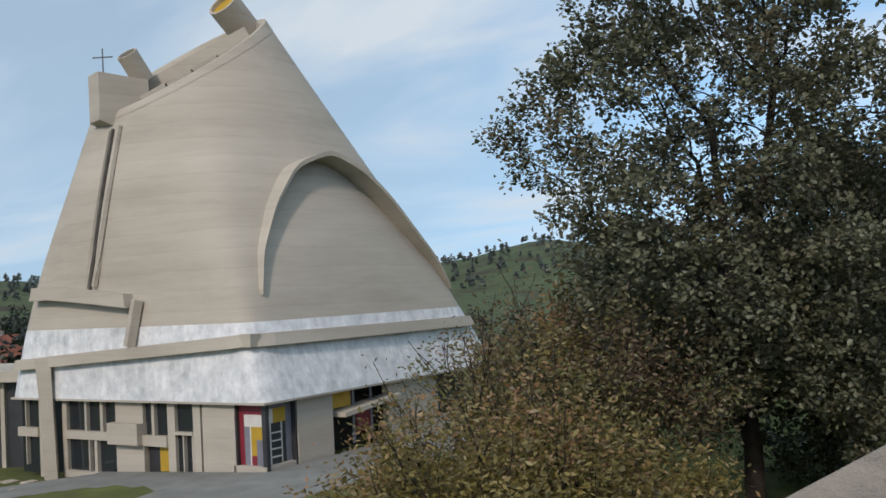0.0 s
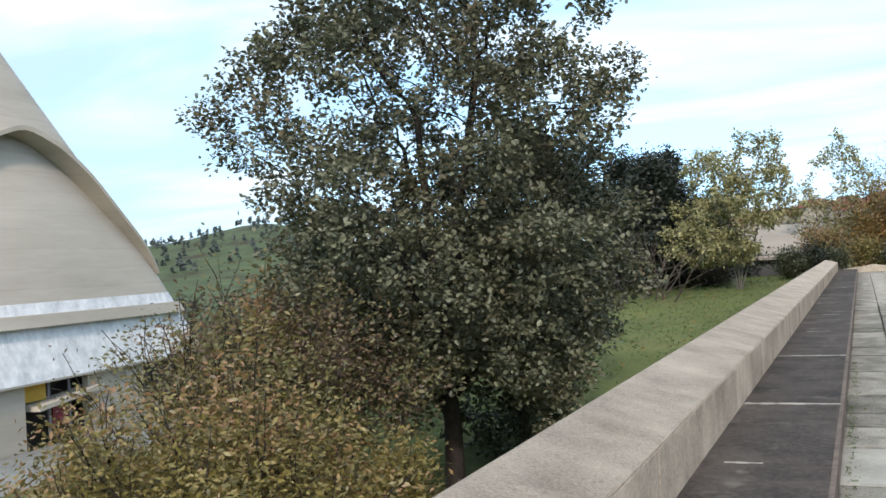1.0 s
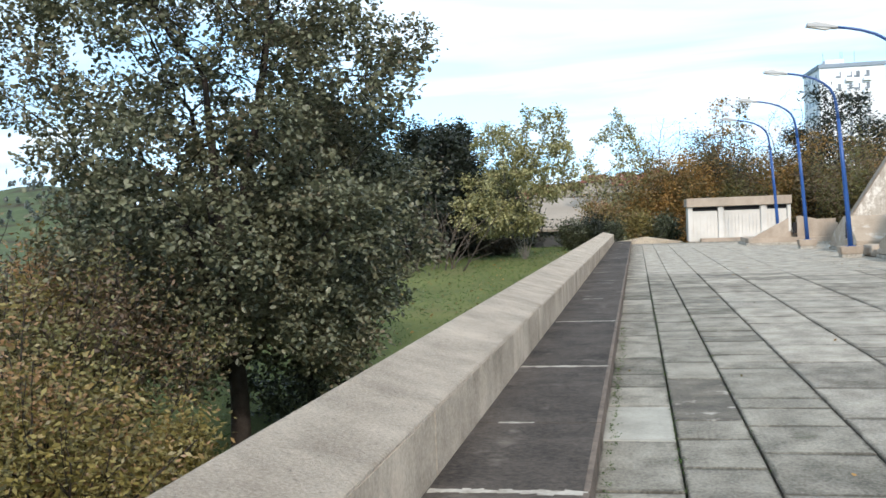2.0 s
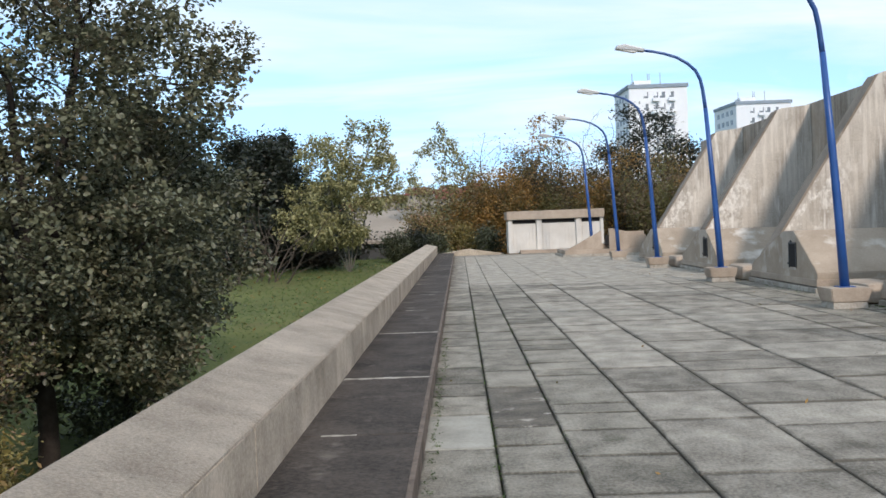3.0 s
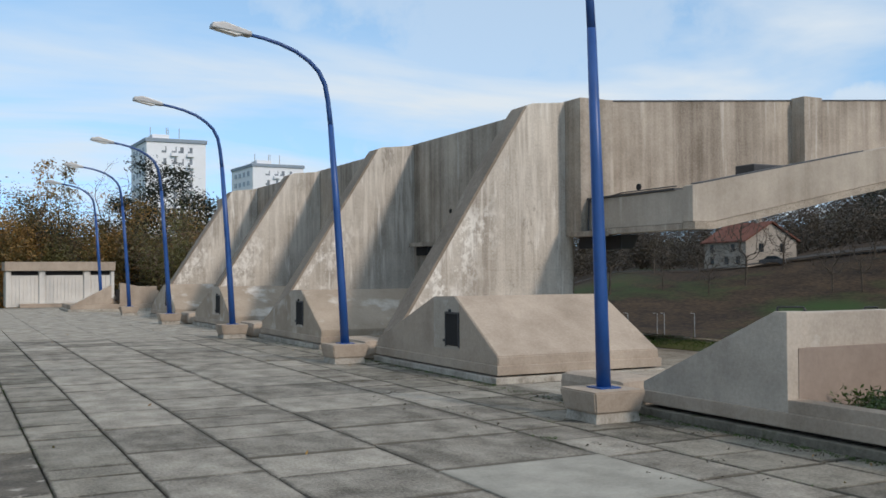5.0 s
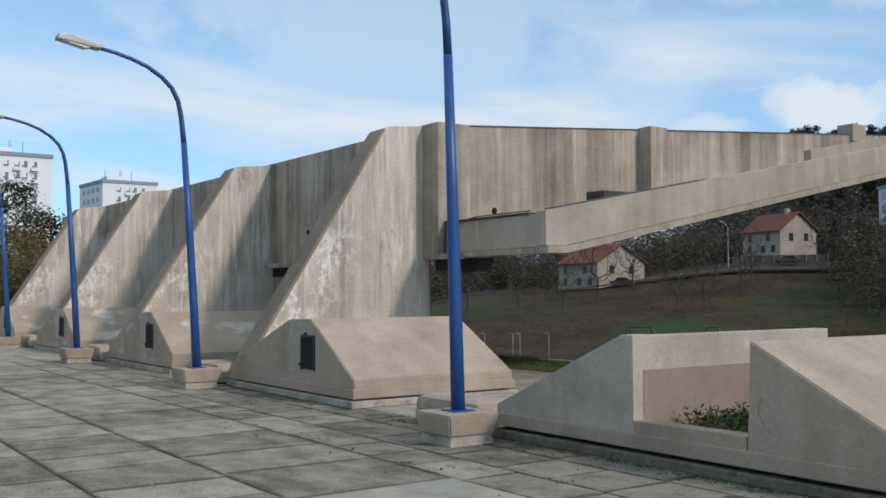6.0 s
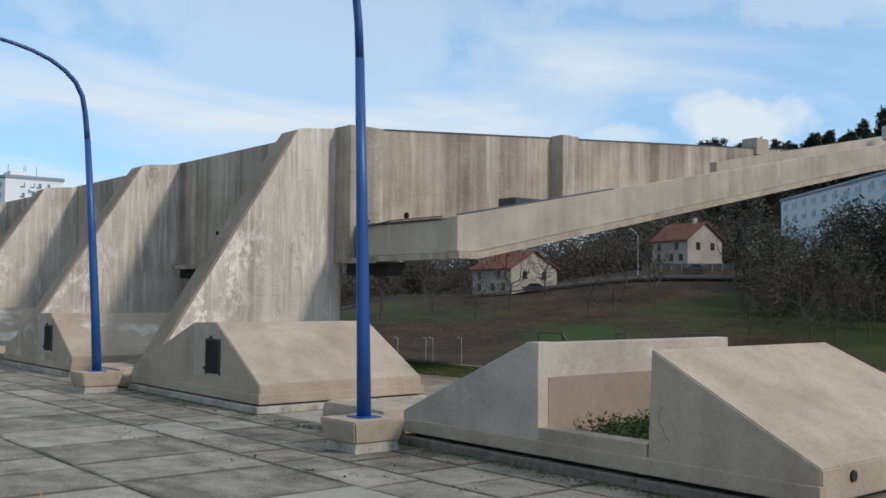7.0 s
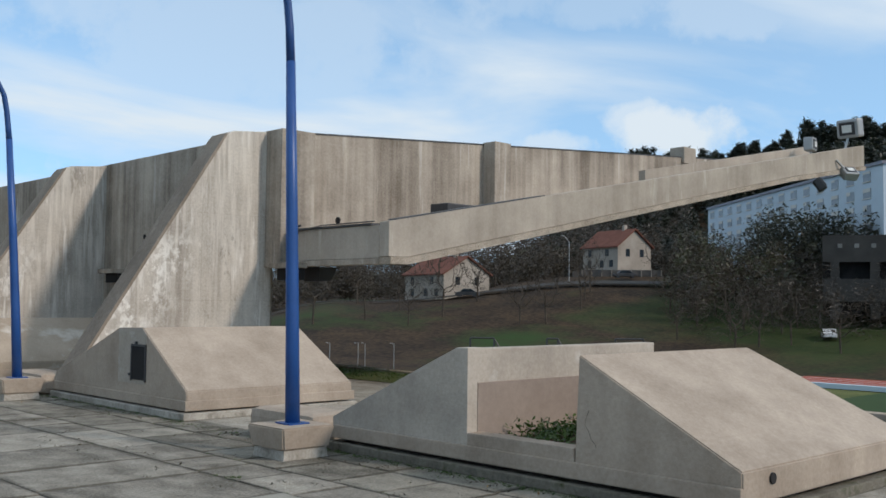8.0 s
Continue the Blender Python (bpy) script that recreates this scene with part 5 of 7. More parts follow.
line = along_arch(44)
bm = bmesh.new()
ring = None
for u, z, out_ in line:
    p = shell_at("R", u, z, 0.0)
    n_ = (-CU + Vector((0, 0, 0.12))).normalized()
    a, b = p - n_ * 0.4, p + n_ * (out_ + 0.15)
    t_ = Vector((0, 0, 0.34))
    now = [bm.verts.new(q) for q in (a, b, b + t_, a + t_)]
    if ring:
        for i in range(4):
            bm.faces.new((ring[i], now[i], now[(i + 1) % 4], ring[(i + 1) % 4]))
    else:
        bm.faces.new(now)
    ring = now
bm.faces.new(ring[::-1])
part("arch_hood", bm, CHURCH, church)

# bell box and cross
box_at = Vector((-64.47, 39.37, 0))
turned = Euler((0, 0, radians(-52))).to_matrix().to_4x4()
bm = bmesh.new()
prism(bm, [(-0.45, 15.3), (-0.45, 18.85), (3.4, 18.6), (3.4, 17.4), (0.6, 14.9)], "y", -1.0, 0.9, bevel=0.05)
bm.transform(Matrix.Translation(box_at) @ Euler((0, 0, radians(80))).to_matrix().to_4x4())
part("bell_box", bm, CHURCH, church)
bm = bmesh.new()
box(bm, -0.035, 0.035, -0.035, 0.035, 18.7, 20.75)
box(bm, -0.75, 0.75, -0.035, 0.035, 20.05, 20.13)
bm.transform(Matrix.Translation(box_at + Vector((0.3, 0.2, 0))) @ Euler((0, 0, radians(37))).to_matrix().to_4x4())
part("cross", bm, DARK_BODY, church, "thin metal cross")


def cannon(p, d, r_, length, inside):
    d = Vector(d).normalized()
    bm = bmesh.new()
    q = d.to_track_quat("Z", "Y").to_matrix()
    rings_ = []
    for rr, h in ((r_, -length), (r_, 0), (r_ * 0.84, 0), (r_ * 0.84, -0.7)):
        rings_.append([bm.verts.new(Vector(p) + q @ Vector((rr * math.cos(2 * math.pi * k / 28), rr * math.sin(2 * math.pi * k / 28), h))) for k in range(28)])
    for a, b in zip(rings_, rings_[1:]):
        for k in range(28):
            bm.faces.new((a[k], a[(k + 1) % 28], b[(k + 1) % 28], b[k]))
    tube_ = part("light_cannon", bm, CHURCH, church)
    bm = bmesh.new()
    bm.faces.new([bm.verts.new(Vector(p) + q @ Vector((r_ * 0.85 * math.cos(2 * math.pi * k / 28), r_ * 0.85 * math.sin(2 * math.pi * k / 28), -0.35))) for k in range(28)])
    bm.normal_update()
    bmesh.ops.solidify(bm, geom=bm.faces[:], thickness=0.1)
    part("glazing", bm, inside, tube_)


cannon((-60.90, 48.20, 25.1), (0.1, -1.0, 0.78), 1.30, 3.4, YELLOW_PANEL)
cannon((-63.64, 41.25, 20.55), (0.1, -0.9, 1.1), 0.8, 2.3, DARK_BODY)
bm = bmesh.new()
a, b = TOPC + TA * 0.75 + TB * 0.2, TOPC - TA * 0.8 - TB * 0.15
d = (b - a).normalized()
prism(bm, [(-0.35, -0.6), (0.35, -0.6), (0.35, 0.35), (-0.35, 0.35)], "y", 0, (b - a).length)
bm.transform(Matrix.Translation(a) @ d.to_track_quat("Y", "Z").to_matrix().to_4x4())
part("roof_rib", bm, CHURCH, church)
for v_, w_, l_ in ((-0.55, 0.5, 0.55), (0.62, 0.4, 0.6), (-0.15, 0.25, 0.7)):
    a, b = TOPC + TA * l_ + TB * v_, TOPC - TA * l_ * 0.9 + TB * v_ * 0.8
    d = (b - a).normalized()
    for k in range(4):
        bm = bmesh.new()
        seg = (b - a).length / 4
        box(bm, -w_, w_, k * seg + 0.05, (k + 1) * seg - 0.08, -0.9, -0.15 + 0.12 * (k % 2), bevel=0.04)
        bm.transform(Matrix.Translation(a) @ d.to_track_quat("Y", "Z").to_matrix().to_4x4())
        part("roof_block", bm, CHURCH, church)

# ground floor: walls, glazing and painted panels between them
def wall_piece(name, face, u0, u1, z0, z1, inset, depth_, mat, parent=church, lab=""):
    bm = bmesh.new()
    d_, n_ = (CU, CV) if face == "L" else (CV, CU)
    corners = [CC + d_ * u + n_ * k for u, k in ((u0, inset), (u1, inset), (u1, inset + depth_), (u0, inset + depth_))]
    prism(bm, [(p.x, p.y) for p in corners], "z", z0, z1)
    return part(name, bm, mat, parent, lab)


T = FOOT - 0.145
# charcoal block stands in for the unlit rooms behind the glazing
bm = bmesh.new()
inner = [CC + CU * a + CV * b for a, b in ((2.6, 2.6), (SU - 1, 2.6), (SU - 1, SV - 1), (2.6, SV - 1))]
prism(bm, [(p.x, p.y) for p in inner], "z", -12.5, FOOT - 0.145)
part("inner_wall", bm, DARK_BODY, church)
for u0, u1, z0, z1 in ((3.0, 5.86, -11, T), (6.05, 6.72, -11, T), (8.42, 9.12, -11, T), (11.5, 14.3, -11, T), (19.6, 20.1, -11.5, T), (22.35, 22.8, -11.5, T)):
    wall_piece("wall_panel", "L", u0, u1, z0, z1, 0.45, 0.5, CHURCH)
for u0, u1, z0, z1 in ((14.3, 19.6, -7.50, -6.92), (22.8, 25.2, -7.50, -6.85), (9.12, 11.5, -7.7, -7.0), (6.72, 8.42, -6.86, -6.68), (14.3, 19.6, -10.2, -9.75)):
    wall_piece("transom", "L", u0, u1, z0, z1, 0.30, 0.6, CHURCH)
wall_piece("projecting_box", "L", 11.45, 14.5, -7.63, -6.2, -0.15, 0.9, CHURCH)
for u, z0, z1, w in ((17.35, -6.92, T, 0.22), (15.6, -6.92, T, 0.30), (16.3, -9.8, -7.5, 0.30), (17.1, -9.8, -7.5, 0.12), (10.36, -7.0, T, 0.26), (7.6, -9.6, -6.86, 0.10), (24.3, -9.6, T, 0.10), (6.72, -9.6, -6.86, 0.14)):
    wall_piece("mullion", "L", u, u + w, z0, z1, 0.42, 0.3, CHURCH)
for u0, u1, z0, z1 in ((14.3, 19.6, -9.8, -7.5), (14.3, 19.6, -6.92, T), (9.12, 11.5, -7.0, T), (22.8, 25.2, -10.2, -7.5), (22.8, 25.2, -6.85, T), (6.72, 8.42, -10.0, -6.86), (6.72, 8.42, -6.68, T)):
    wall_piece("window", "L", u0, u1, z0, z1, 0.72, 0.06, GLASS)
for u0, u1, z0, z1, mt in ((15.9, 16.35, -6.9, -4.9, HOUSE_WALL), (9.3, 10.4, -9.9, -7.75, YELLOW_PANEL), (10.4, 11.45, -9.9, -7.75, DARK_BODY)):
    wall_piece("painted_panel", "L", u0, u1, z0, z1, 0.86, 0.08, mt)
# the corner glazing with its abstract painted wall
MURAL_L = ((0.45, 2.95, -5.45, T, RED_PANEL), (2.5, 2.95, -8.6, -5.45, RED_PANEL), (2.05, 2.5, -8.6, -6.2, GREY_PANEL), (0.45, 2.5, -6.2, -5.45, WHITE_WALL), (0.9, 1.95, -7.0, -6.2, YELLOW_PANEL), (1.5, 1.95, -8.0, -7.0, YELLOW_PANEL), (0.45, 0.9, -8.6, -6.2, GREY_PANEL), (1.95, 2.05, -8.6, -6.2, WHITE_WALL), (0.9, 1.5, -8.6, -7.0, GREY_PANEL), (1.5, 1.95, -8.6, -8.0, RED_PANEL))
for u0, u1, z0, z1, mt in MURAL_L:
    wall_piece("painted_panel", "L", u0, u1, z0, z1, 0.78, 0.08, mt)
MURAL_R = ((0.8, 3.3, -5.15, T, GREY_PANEL), (0.8, 1.6, -6.05, -5.15, WHITE_WALL), (1.6, 2.75, -6.05, -5.15, YELLOW_PANEL), (2.75, 3.3, -8.7, -5.15, GREY_PANEL), (0.8, 1.25, -8.7, -6.05, GREY_PANEL), (1.25, 1.4, -8.7, -6.05, WHITE_WALL), (1.4, 2.3, -8.7, -6.05, DARK_BODY), (2.3, 2.42, -8.7, -6.05, WHITE_WALL), (2.42, 2.75, -8.7, -6.05, DARK_BODY))
for u0, u1, z0, z1, mt in MURAL_R:
    wall_piece("painted_panel", "R", u0, u1, z0, z1, 0.84, 0.08, mt)
for z in (-8.2, -7.7, -7.2, -6.7):
    wall_piece("rail", "R", 1.4, 2.3, z, z + 0.09, 0.76, 0.07, WHITE_WALL)
for face, u in (("L", 2.9), ("L", 0.42), ("R", 0.55), ("R", 3.3)):
    wall_piece("mullion", face, u, u + 0.12, -9.2, T, 0.5, 0.3, DARK_BODY)
for face in "LR":
    wall_piece("sill", face, 0.42, 3.2, -9.4, -8.6, 0.45, 0.45, CHURCH)
for u0, u1, z0, z1 in ((3.5, 7.05, -10, T), (13.4, 20.0, -10.5, T), (20.0, 25, -10.5, -8)):
    wall_piece("wall_panel", "R", u0, u1, z0, z1, 0.45, 0.5, CHURCH)
for u0, u1, z0, z1, mt in ((7.3, 9.7, -5.95, T, YELLOW_PANEL), (10.3, 11.9, -7.9, -6.5, RED_PANEL), (9.9, 10.15, -8.6, T, GREY_PANEL), (12.0, 12.2, -8.6, T, GREY_PANEL)):
    wall_piece("painted_panel", "R", u0, u1, z0, z1, 1.0, 0.1, mt)
bm = bmesh.new()
q0, q1 = CC + CV * 7.6 - CU * 0.2, CC + CV * 14.2 - CU * 0.2
vs = []
for p, z in ((q0, -6.95), (q1, -6.35)):
    vs.append([bm.verts.new((p + CU * k).to_3d() + Vector((0, 0, z + 0.47 + h))) for k, h in ((0, 0), (1.6, 0), (1.6, 0.3), (0, 0.3))])
for i in range(4):
    bm.faces.new((vs[0][i], vs[1][i], vs[1][(i + 1) % 4], vs[0][(i + 1) % 4]))
bm.faces.new(vs[0]), bm.faces.new(vs[1][::-1])
part("slanting_slab", bm, CHURCH, church)
# paved forecourt and low stones in the grass
bm = bmesh.new()
quad = [CC + CU * a + CV * b for a, b in ((15.5, -0.6), (24, -11), (-3, -12), (-10, -1), (-8, 18), (0.3, 18), (0.3, 0.3), (15.5, 0.3))]
low = [bm.verts.new((p.x, p.y, height(p.x, p.y) - 0.6)) for p in quad]
top = [bm.verts.new((p.x, p.y, height(p.x, p.y) + 0.25)) for p in quad]
bm.faces.new(low), bm.faces.new(top[::-1])
for i in range(len(quad)):
    j = (i + 1) % len(quad)
    bm.faces.new((low[i], low[j], top[j], top[i]))
bmesh.ops.triangulate(bm, faces=bm.faces[:])
setting("forecourt", bm, PATH_GREY, "pale grey paved forecourt of the church", "pavement")
for a_, b_, w_ in ((22.6, -4.6, 1.5), (19.5, -5.6, 2.0), (17.0, -5.4, 0.9), (23.6, -1.6, 1.1), (20.8, -1.9, 0.8)):
    p = CC + CU * a_ + CV * b_
    bm = bmesh.new()
    z = height(p.x, p.y)
    box(bm, p.x - w_ / 2, p.x + w_ / 2, p.y - 0.5, p.y + 0.5, z - 0.2, z + 0.16, bevel=0.05)
    tagged(part("stone_slab", bm, COPING), "pale stone slab lying in the grass by the church", "stone slab", "stone slabs in the grass")

# ---- plants ----
def leaf_cards(name, centres, spread, per, size, seed, mat, parent=None, label="", squash=0.8, slim=0.42):
    """Many small folded leaves scattered round the centres, as one mesh."""
    r = np.random.RandomState(seed)
    c = np.repeat(np.array(centres, float), per, axis=0)
    k = len(c)
    c = c + r.normal(0, 1, (k, 3)) * np.array([spread, spread, spread * squash])
    a = r.normal(0, 1, (k, 3)) * np.array([1, 1, 0.55])
    a /= np.linalg.norm(a, axis=1)[:, None]
    b = np.cross(a, r.normal(0, 1, (k, 3)))
    b /= np.linalg.norm(b, axis=1)[:, None]
    n_ = np.cross(a, b)
    s = (size * r.uniform(0.55, 1.35, k))[:, None]
    fold = n_ * s * 0.16
    v = np.stack([c - a * s, c - b * s * slim + fold, c + a * s, c + b * s * slim + fold], axis=1).reshape(-1, 3)
    me = bpy.data.meshes.new(name)
    me.vertices.add(len(v))
    me.vertices.foreach_set("co", v.ravel())
    me.loops.add(len(v))
    me.loops.foreach_set("vertex_index", np.arange(len(v)))
    me.polygons.add(k)
    me.polygons.foreach_set("loop_start", np.arange(0, len(v), 4))
    me.update(calc_edges=True)
    me.materials.append(mat)
    ob = new(name, me)
    if parent is not None:
        ob.parent = parent
        ob.matrix_parent_inverse = Matrix.Translation(-parent.matrix_world.translation)
    if label:
        ob["label"] = label
    return ob


def bend(rng, p, d, length, n, wander, lift):
    pts = [Vector(p)]
    d = Vector(d).normalized()
    for _ in range(n):
        d = (d + Vector((rng.gauss(0, wander), rng.gauss(0, wander), rng.gauss(0, wander) + lift))).normalized()
        pts.append(pts[-1] + d * (length / n))
    return pts, d


def limbs(bm, rng, p, d, length, r, depth, ends, wander=0.11, lift=0.03, fork=3, open_=0.75):
    n = 5
    pts, d2 = bend(rng, p, d, length, n, wander, lift)
    tube(bm, pts, [max(0.006, r * (1 - 0.7 * i / n)) for i in range(n + 1)], 8 if r > 0.06 else (5 if r > 0.02 else 3))
    ends.extend(pts[2:])
    if depth <= 0:
        return
    for i in range(fork + 1):
        k = n if i == 0 else rng.randint(2, n)
        nd = (pts[k] - pts[k - 1]).normalized()
        if i:
            nd = (nd + Vector((rng.gauss(0, 1), rng.gauss(0, 1), rng.gauss(0.1, 0.6))).normalized() * open_).normalized()
        limbs(bm, rng, pts[k], nd, length * rng.uniform(0.42, 0.66), r * 0.45 * (1.2 if i == 0 else 1), depth - 1, ends, wander, lift, fork, open_)


def tree(name, label, category, base, top, limb_from, reach, n_limbs, trunk_r, leaf_mat, leaf, per, seed, bark=None, depth=2, rise=0.45, group="", spread=0.24, wobble=0.05, ends_share=1.0, low=1.0):
    """A tree with one leader: reach(h) is the limbs' length at a share h of the crown's height."""
    rng = random.Random(seed)
    t = thing(name, label, category, group, at=base)
    bm = bmesh.new()
    b, tp = Vector(base), Vector(top)
    n = 12
    lead = [b.lerp(tp, i / n) + Vector((rng.gauss(0, wobble), rng.gauss(0, wobble), 0)) * (1 if 0 < i else 0) for i in range(n + 1)]
    tube(bm, lead, [trunk_r * (1.25 if i == 0 else 1) * (1 - 0.86 * i / n) for i in range(n + 1)], 12)
    ends = []
    for i in range(n_limbs):
        h = ((i + rng.random()) / n_limbs) ** low
        f = limb_from + (1 - limb_from) * h * 0.97
        k = min(n - 1, int(f * n))
        p = lead[k].lerp(lead[k + 1], f * n - k)
        az = i * 2.39996 + rng.uniform(-0.3, 0.3)
        d = Vector((math.cos(az), math.sin(az), rise * (0.4 + 1.6 * h) + rng.uniform(-0.15, 0.2)))
        limbs(bm, rng, p, d, reach(h) * rng.uniform(0.8, 1.12), trunk_r * 0.42 * (1 - 0.65 * h), depth, ends)
    part("trunk", bm, bark or BARK, t, smooth=True)
    if leaf_mat:
        keep = ends_share if callable(ends_share) else (lambda z: ends_share)
        pts = [tuple(e) for e in ends if rng.random() < keep(e.z)]
        leaf_cards("crown", pts, spread, per, leaf, seed + 1, leaf_mat, t)
    return t


def grow(seed, stems, clumps, step, reach, kill, most=260):
    """Branches that feel their way from the stems towards points strewn in the clumps (centre, radius, count): joints and their parents."""
    r = np.random.RandomState(seed)
    goal = []
    for c, w, k in clumps:
        d = r.normal(0, 1, (k, 3))
        d /= np.linalg.norm(d, axis=1)[:, None]
        goal.append(np.array(c) + d * (w * r.uniform(0.15, 1.0, (k, 1)) ** 0.5) * np.array([1, 1, 0.8]))
    goal = np.concatenate(goal)
    pts, up = [], []
    for stem in stems:
        last = -1
        for i, p in enumerate(stem):
            pts.append(np.array(p, float)); up.append(last); last = len(pts) - 1
    near = np.full(len(goal), 1e9); who = np.zeros(len(goal), int)
    fresh = list(range(len(pts)))
    for _ in range(most):
        for i in fresh:
            d = np.linalg.norm(goal - pts[i], axis=1)
            closer = d < near
            near[closer], who[closer] = d[closer], i
        keep = near > kill
        goal, near, who = goal[keep], near[keep], who[keep]
        live = near < reach
        if not live.any():
            if not len(goal):
                break
            live = near <= near.min() + 0.3
        fresh = []
        for i in np.unique(who[live]):
            d = goal[live & (who == i)] - pts[i]
            d = (d / np.linalg.norm(d, axis=1)[:, None]).sum(axis=0)
            if up[i] >= 0:
                back = pts[i] - pts[up[i]]
                d = d / np.linalg.norm(d) + 0.35 * back / np.linalg.norm(back)
            d = d / np.linalg.norm(d) + r.normal(0, 0.16, 3)
            p = pts[i] + d / np.linalg.norm(d) * step
            if len(pts) > 14000 or min((np.linalg.norm(p - pts[j]) for j in fresh[-3:]), default=1) < step * 0.1:
                continue
            pts.append(p); up.append(int(i)); fresh.append(len(pts) - 1)
        if not fresh:
            break
    return np.array(pts), np.array(up)


def branch_mesh(name, pts, up, tip, bulk, mat, parent, thick, stems=(), butt=0.0):
    """Tapering bars along the branches, thicker by what they carry; gives back the radii."""
    k = len(pts)
    load = np.zeros(k)
    kids = np.bincount(up[up >= 0], minlength=k)
    load[kids == 0] = tip ** bulk
    for i in range(k - 1, -1, -1):
        if up[i] >= 0:
            load[up[i]] += load[i]
    rad = np.minimum(load ** (1 / bulk), thick)
    i = 0
    for n_, stem in enumerate(stems):
        for q in range(len(stem)):
            rad[i] = max(rad[i], butt * (1.0 if n_ == 0 else 0.45) * (1.25 if n_ == 0 and q == 0 else 1.0 - 0.8 * q / len(stem)))
            i += 1
    vs, fs = [], []
    for i in range(k):
        j = up[i]
        if j < 0:
            continue
        d = pts[i] - pts[j]
        d /= max(1e-6, np.linalg.norm(d))
        e = np.cross(d, (0.31, 0.87, 0.39)); e /= np.linalg.norm(e)
        f = np.cross(d, e)
        n = 9 if rad[i] > 0.05 else 5 if rad[i] > 0.018 else 3
        q = len(vs)
        ra = min(rad[j], rad[i] * 1.5)
        for c, w in ((pts[j], ra), (pts[i] + d * rad[i] * 0.4, rad[i])):
            for m_ in range(n):
                t_ = 2 * math.pi * m_ / n
                vs.append(tuple(c + (e * math.cos(t_) + f * math.sin(t_)) * w))
        fs += [(q + m_, q + (m_ + 1) % n, q + n + (m_ + 1) % n, q + n + m_) for m_ in range(n)]
    me = bpy.data.meshes.new(name)
    me.from_pydata(vs, [], fs)
    me.materials.append(mat)
    for p in me.polygons:
        p.use_smooth = True
    ob = new(name, me)
    ob.parent = parent
    ob.matrix_parent_inverse = Matrix.Translation(-parent.matrix_world.translation)
    return rad


def rosettes(name, at, ahead, per, size, seed, mat, parent, slim=0.36, droop=0.0, spread=0.5):
    """Leaves standing round the twig ends, each a folded blade with a stalk end and a tip, as one mesh."""
    r = np.random.RandomState(seed)
    c = np.repeat(np.array(at), per, axis=0)
    w = np.repeat(np.array(ahead), per, axis=0)
    k = len(c)
    a = w * 0.5 + r.normal(0, 0.75, (k, 3)) * np.array([1, 1, 0.6]) + np.array([0, 0, -droop])
    a /= np.linalg.norm(a, axis=1)[:, None]
    b = np.cross(a, np.array([0, 0, 1.0]) + r.normal(0, 0.55, (k, 3)))
    b /= np.linalg.norm(b, axis=1)[:, None]
    n_ = np.cross(b, a)
    s = (size * r.uniform(0.6, 1.3, k))[:, None]
    c = c + r.normal(0, 1, (k, 3)) * size * spread
    v = np.stack([c, c + a * s * 0.45 - b * s * slim + n_ * s * 0.12, c + a * s * 0.8 - b * s * slim * 0.8 + n_ * s * 0.06, c + a * s - n_ * s * 0.08,
                  c + a * s * 0.8 + b * s * slim * 0.8 + n_ * s * 0.06, c + a * s * 0.45 + b * s * slim + n_ * s * 0.12], axis=1).reshape(-1, 3)
    base = np.arange(k)[:, None] * 6
    quads = np.concatenate([base + np.array([0, 1, 2, 3]), base + np.array([0, 3, 4, 5])], axis=1).reshape(-1)
    me = bpy.data.meshes.new(name)
    me.vertices.add(len(v))
    me.vertices.foreach_set("co", v.ravel())
    me.loops.add(len(quads))
    me.loops.foreach_set("vertex_index", quads)
    me.polygons.add(len(quads) // 4)
    me.polygons.foreach_set("loop_start", np.arange(0, len(quads), 4))
    me.update(calc_edges=True)
    me.materials.append(mat)
    ob = new(name, me)
    ob.parent = parent
    ob.matrix_parent_inverse = Matrix.Translation(-parent.matrix_world.translation)
    return ob


def grown_tree(name, label, category, base, stems, clumps, leaf_mat, leaf, per, seed, step=0.2, group="", bark=None, thick=0.2, tip=0.004, bulk=2.3, twig=0.012, share=1.0, droop=0.0, slim=0.36, spread=0.5, butt=0.0):
    t = thing(name, label, category, group, at=base)
    pts, up = grow(seed, stems, clumps, step, step * 7, step * 1.25)
    rad = branch_mesh("trunk", pts, up, tip, bulk, bark or BARK, t, thick, stems, butt)
    r = np.random.RandomState(seed + 5)
    pick = np.array([i for i in range(len(pts)) if up[i] >= 0 and rad[i] < twig and r.rand() < share])
    if leaf_mat and len(pick):
        way = pts[pick] - pts[up[pick]]
        way /= np.maximum(1e-6, np.linalg.norm(way, axis=1))[:, None]
        rosettes("crown", pts[pick], way, per, leaf, seed + 1, leaf_mat, t, slim, droop, spread)
    return t


def lobes(seed, axis, profile, count, size, points, shell=0.45):
    """Clumps of foliage about an upright axis: profile(h) is the crown's half width at a share h of its height."""
    r = random.Random(seed)
    low, high = Vector(axis[0]), Vector(axis[1])
    made = []
    while len(made) < count:
        h = r.random()
        w = profile(h)
        if r.random() > w / 1.0 / max(profile(q / 10) for q in range(11)) + 0.1:
            continue
        a, d = r.uniform(0, 2 * math.pi), w * (shell + (1 - shell) * r.random()) ** 0.8
        c = low.lerp(high, h)
        made.append(((c.x + math.cos(a) * d, c.y + math.sin(a) * d, c.z), size * r.uniform(0.7, 1.3), points))
    return made


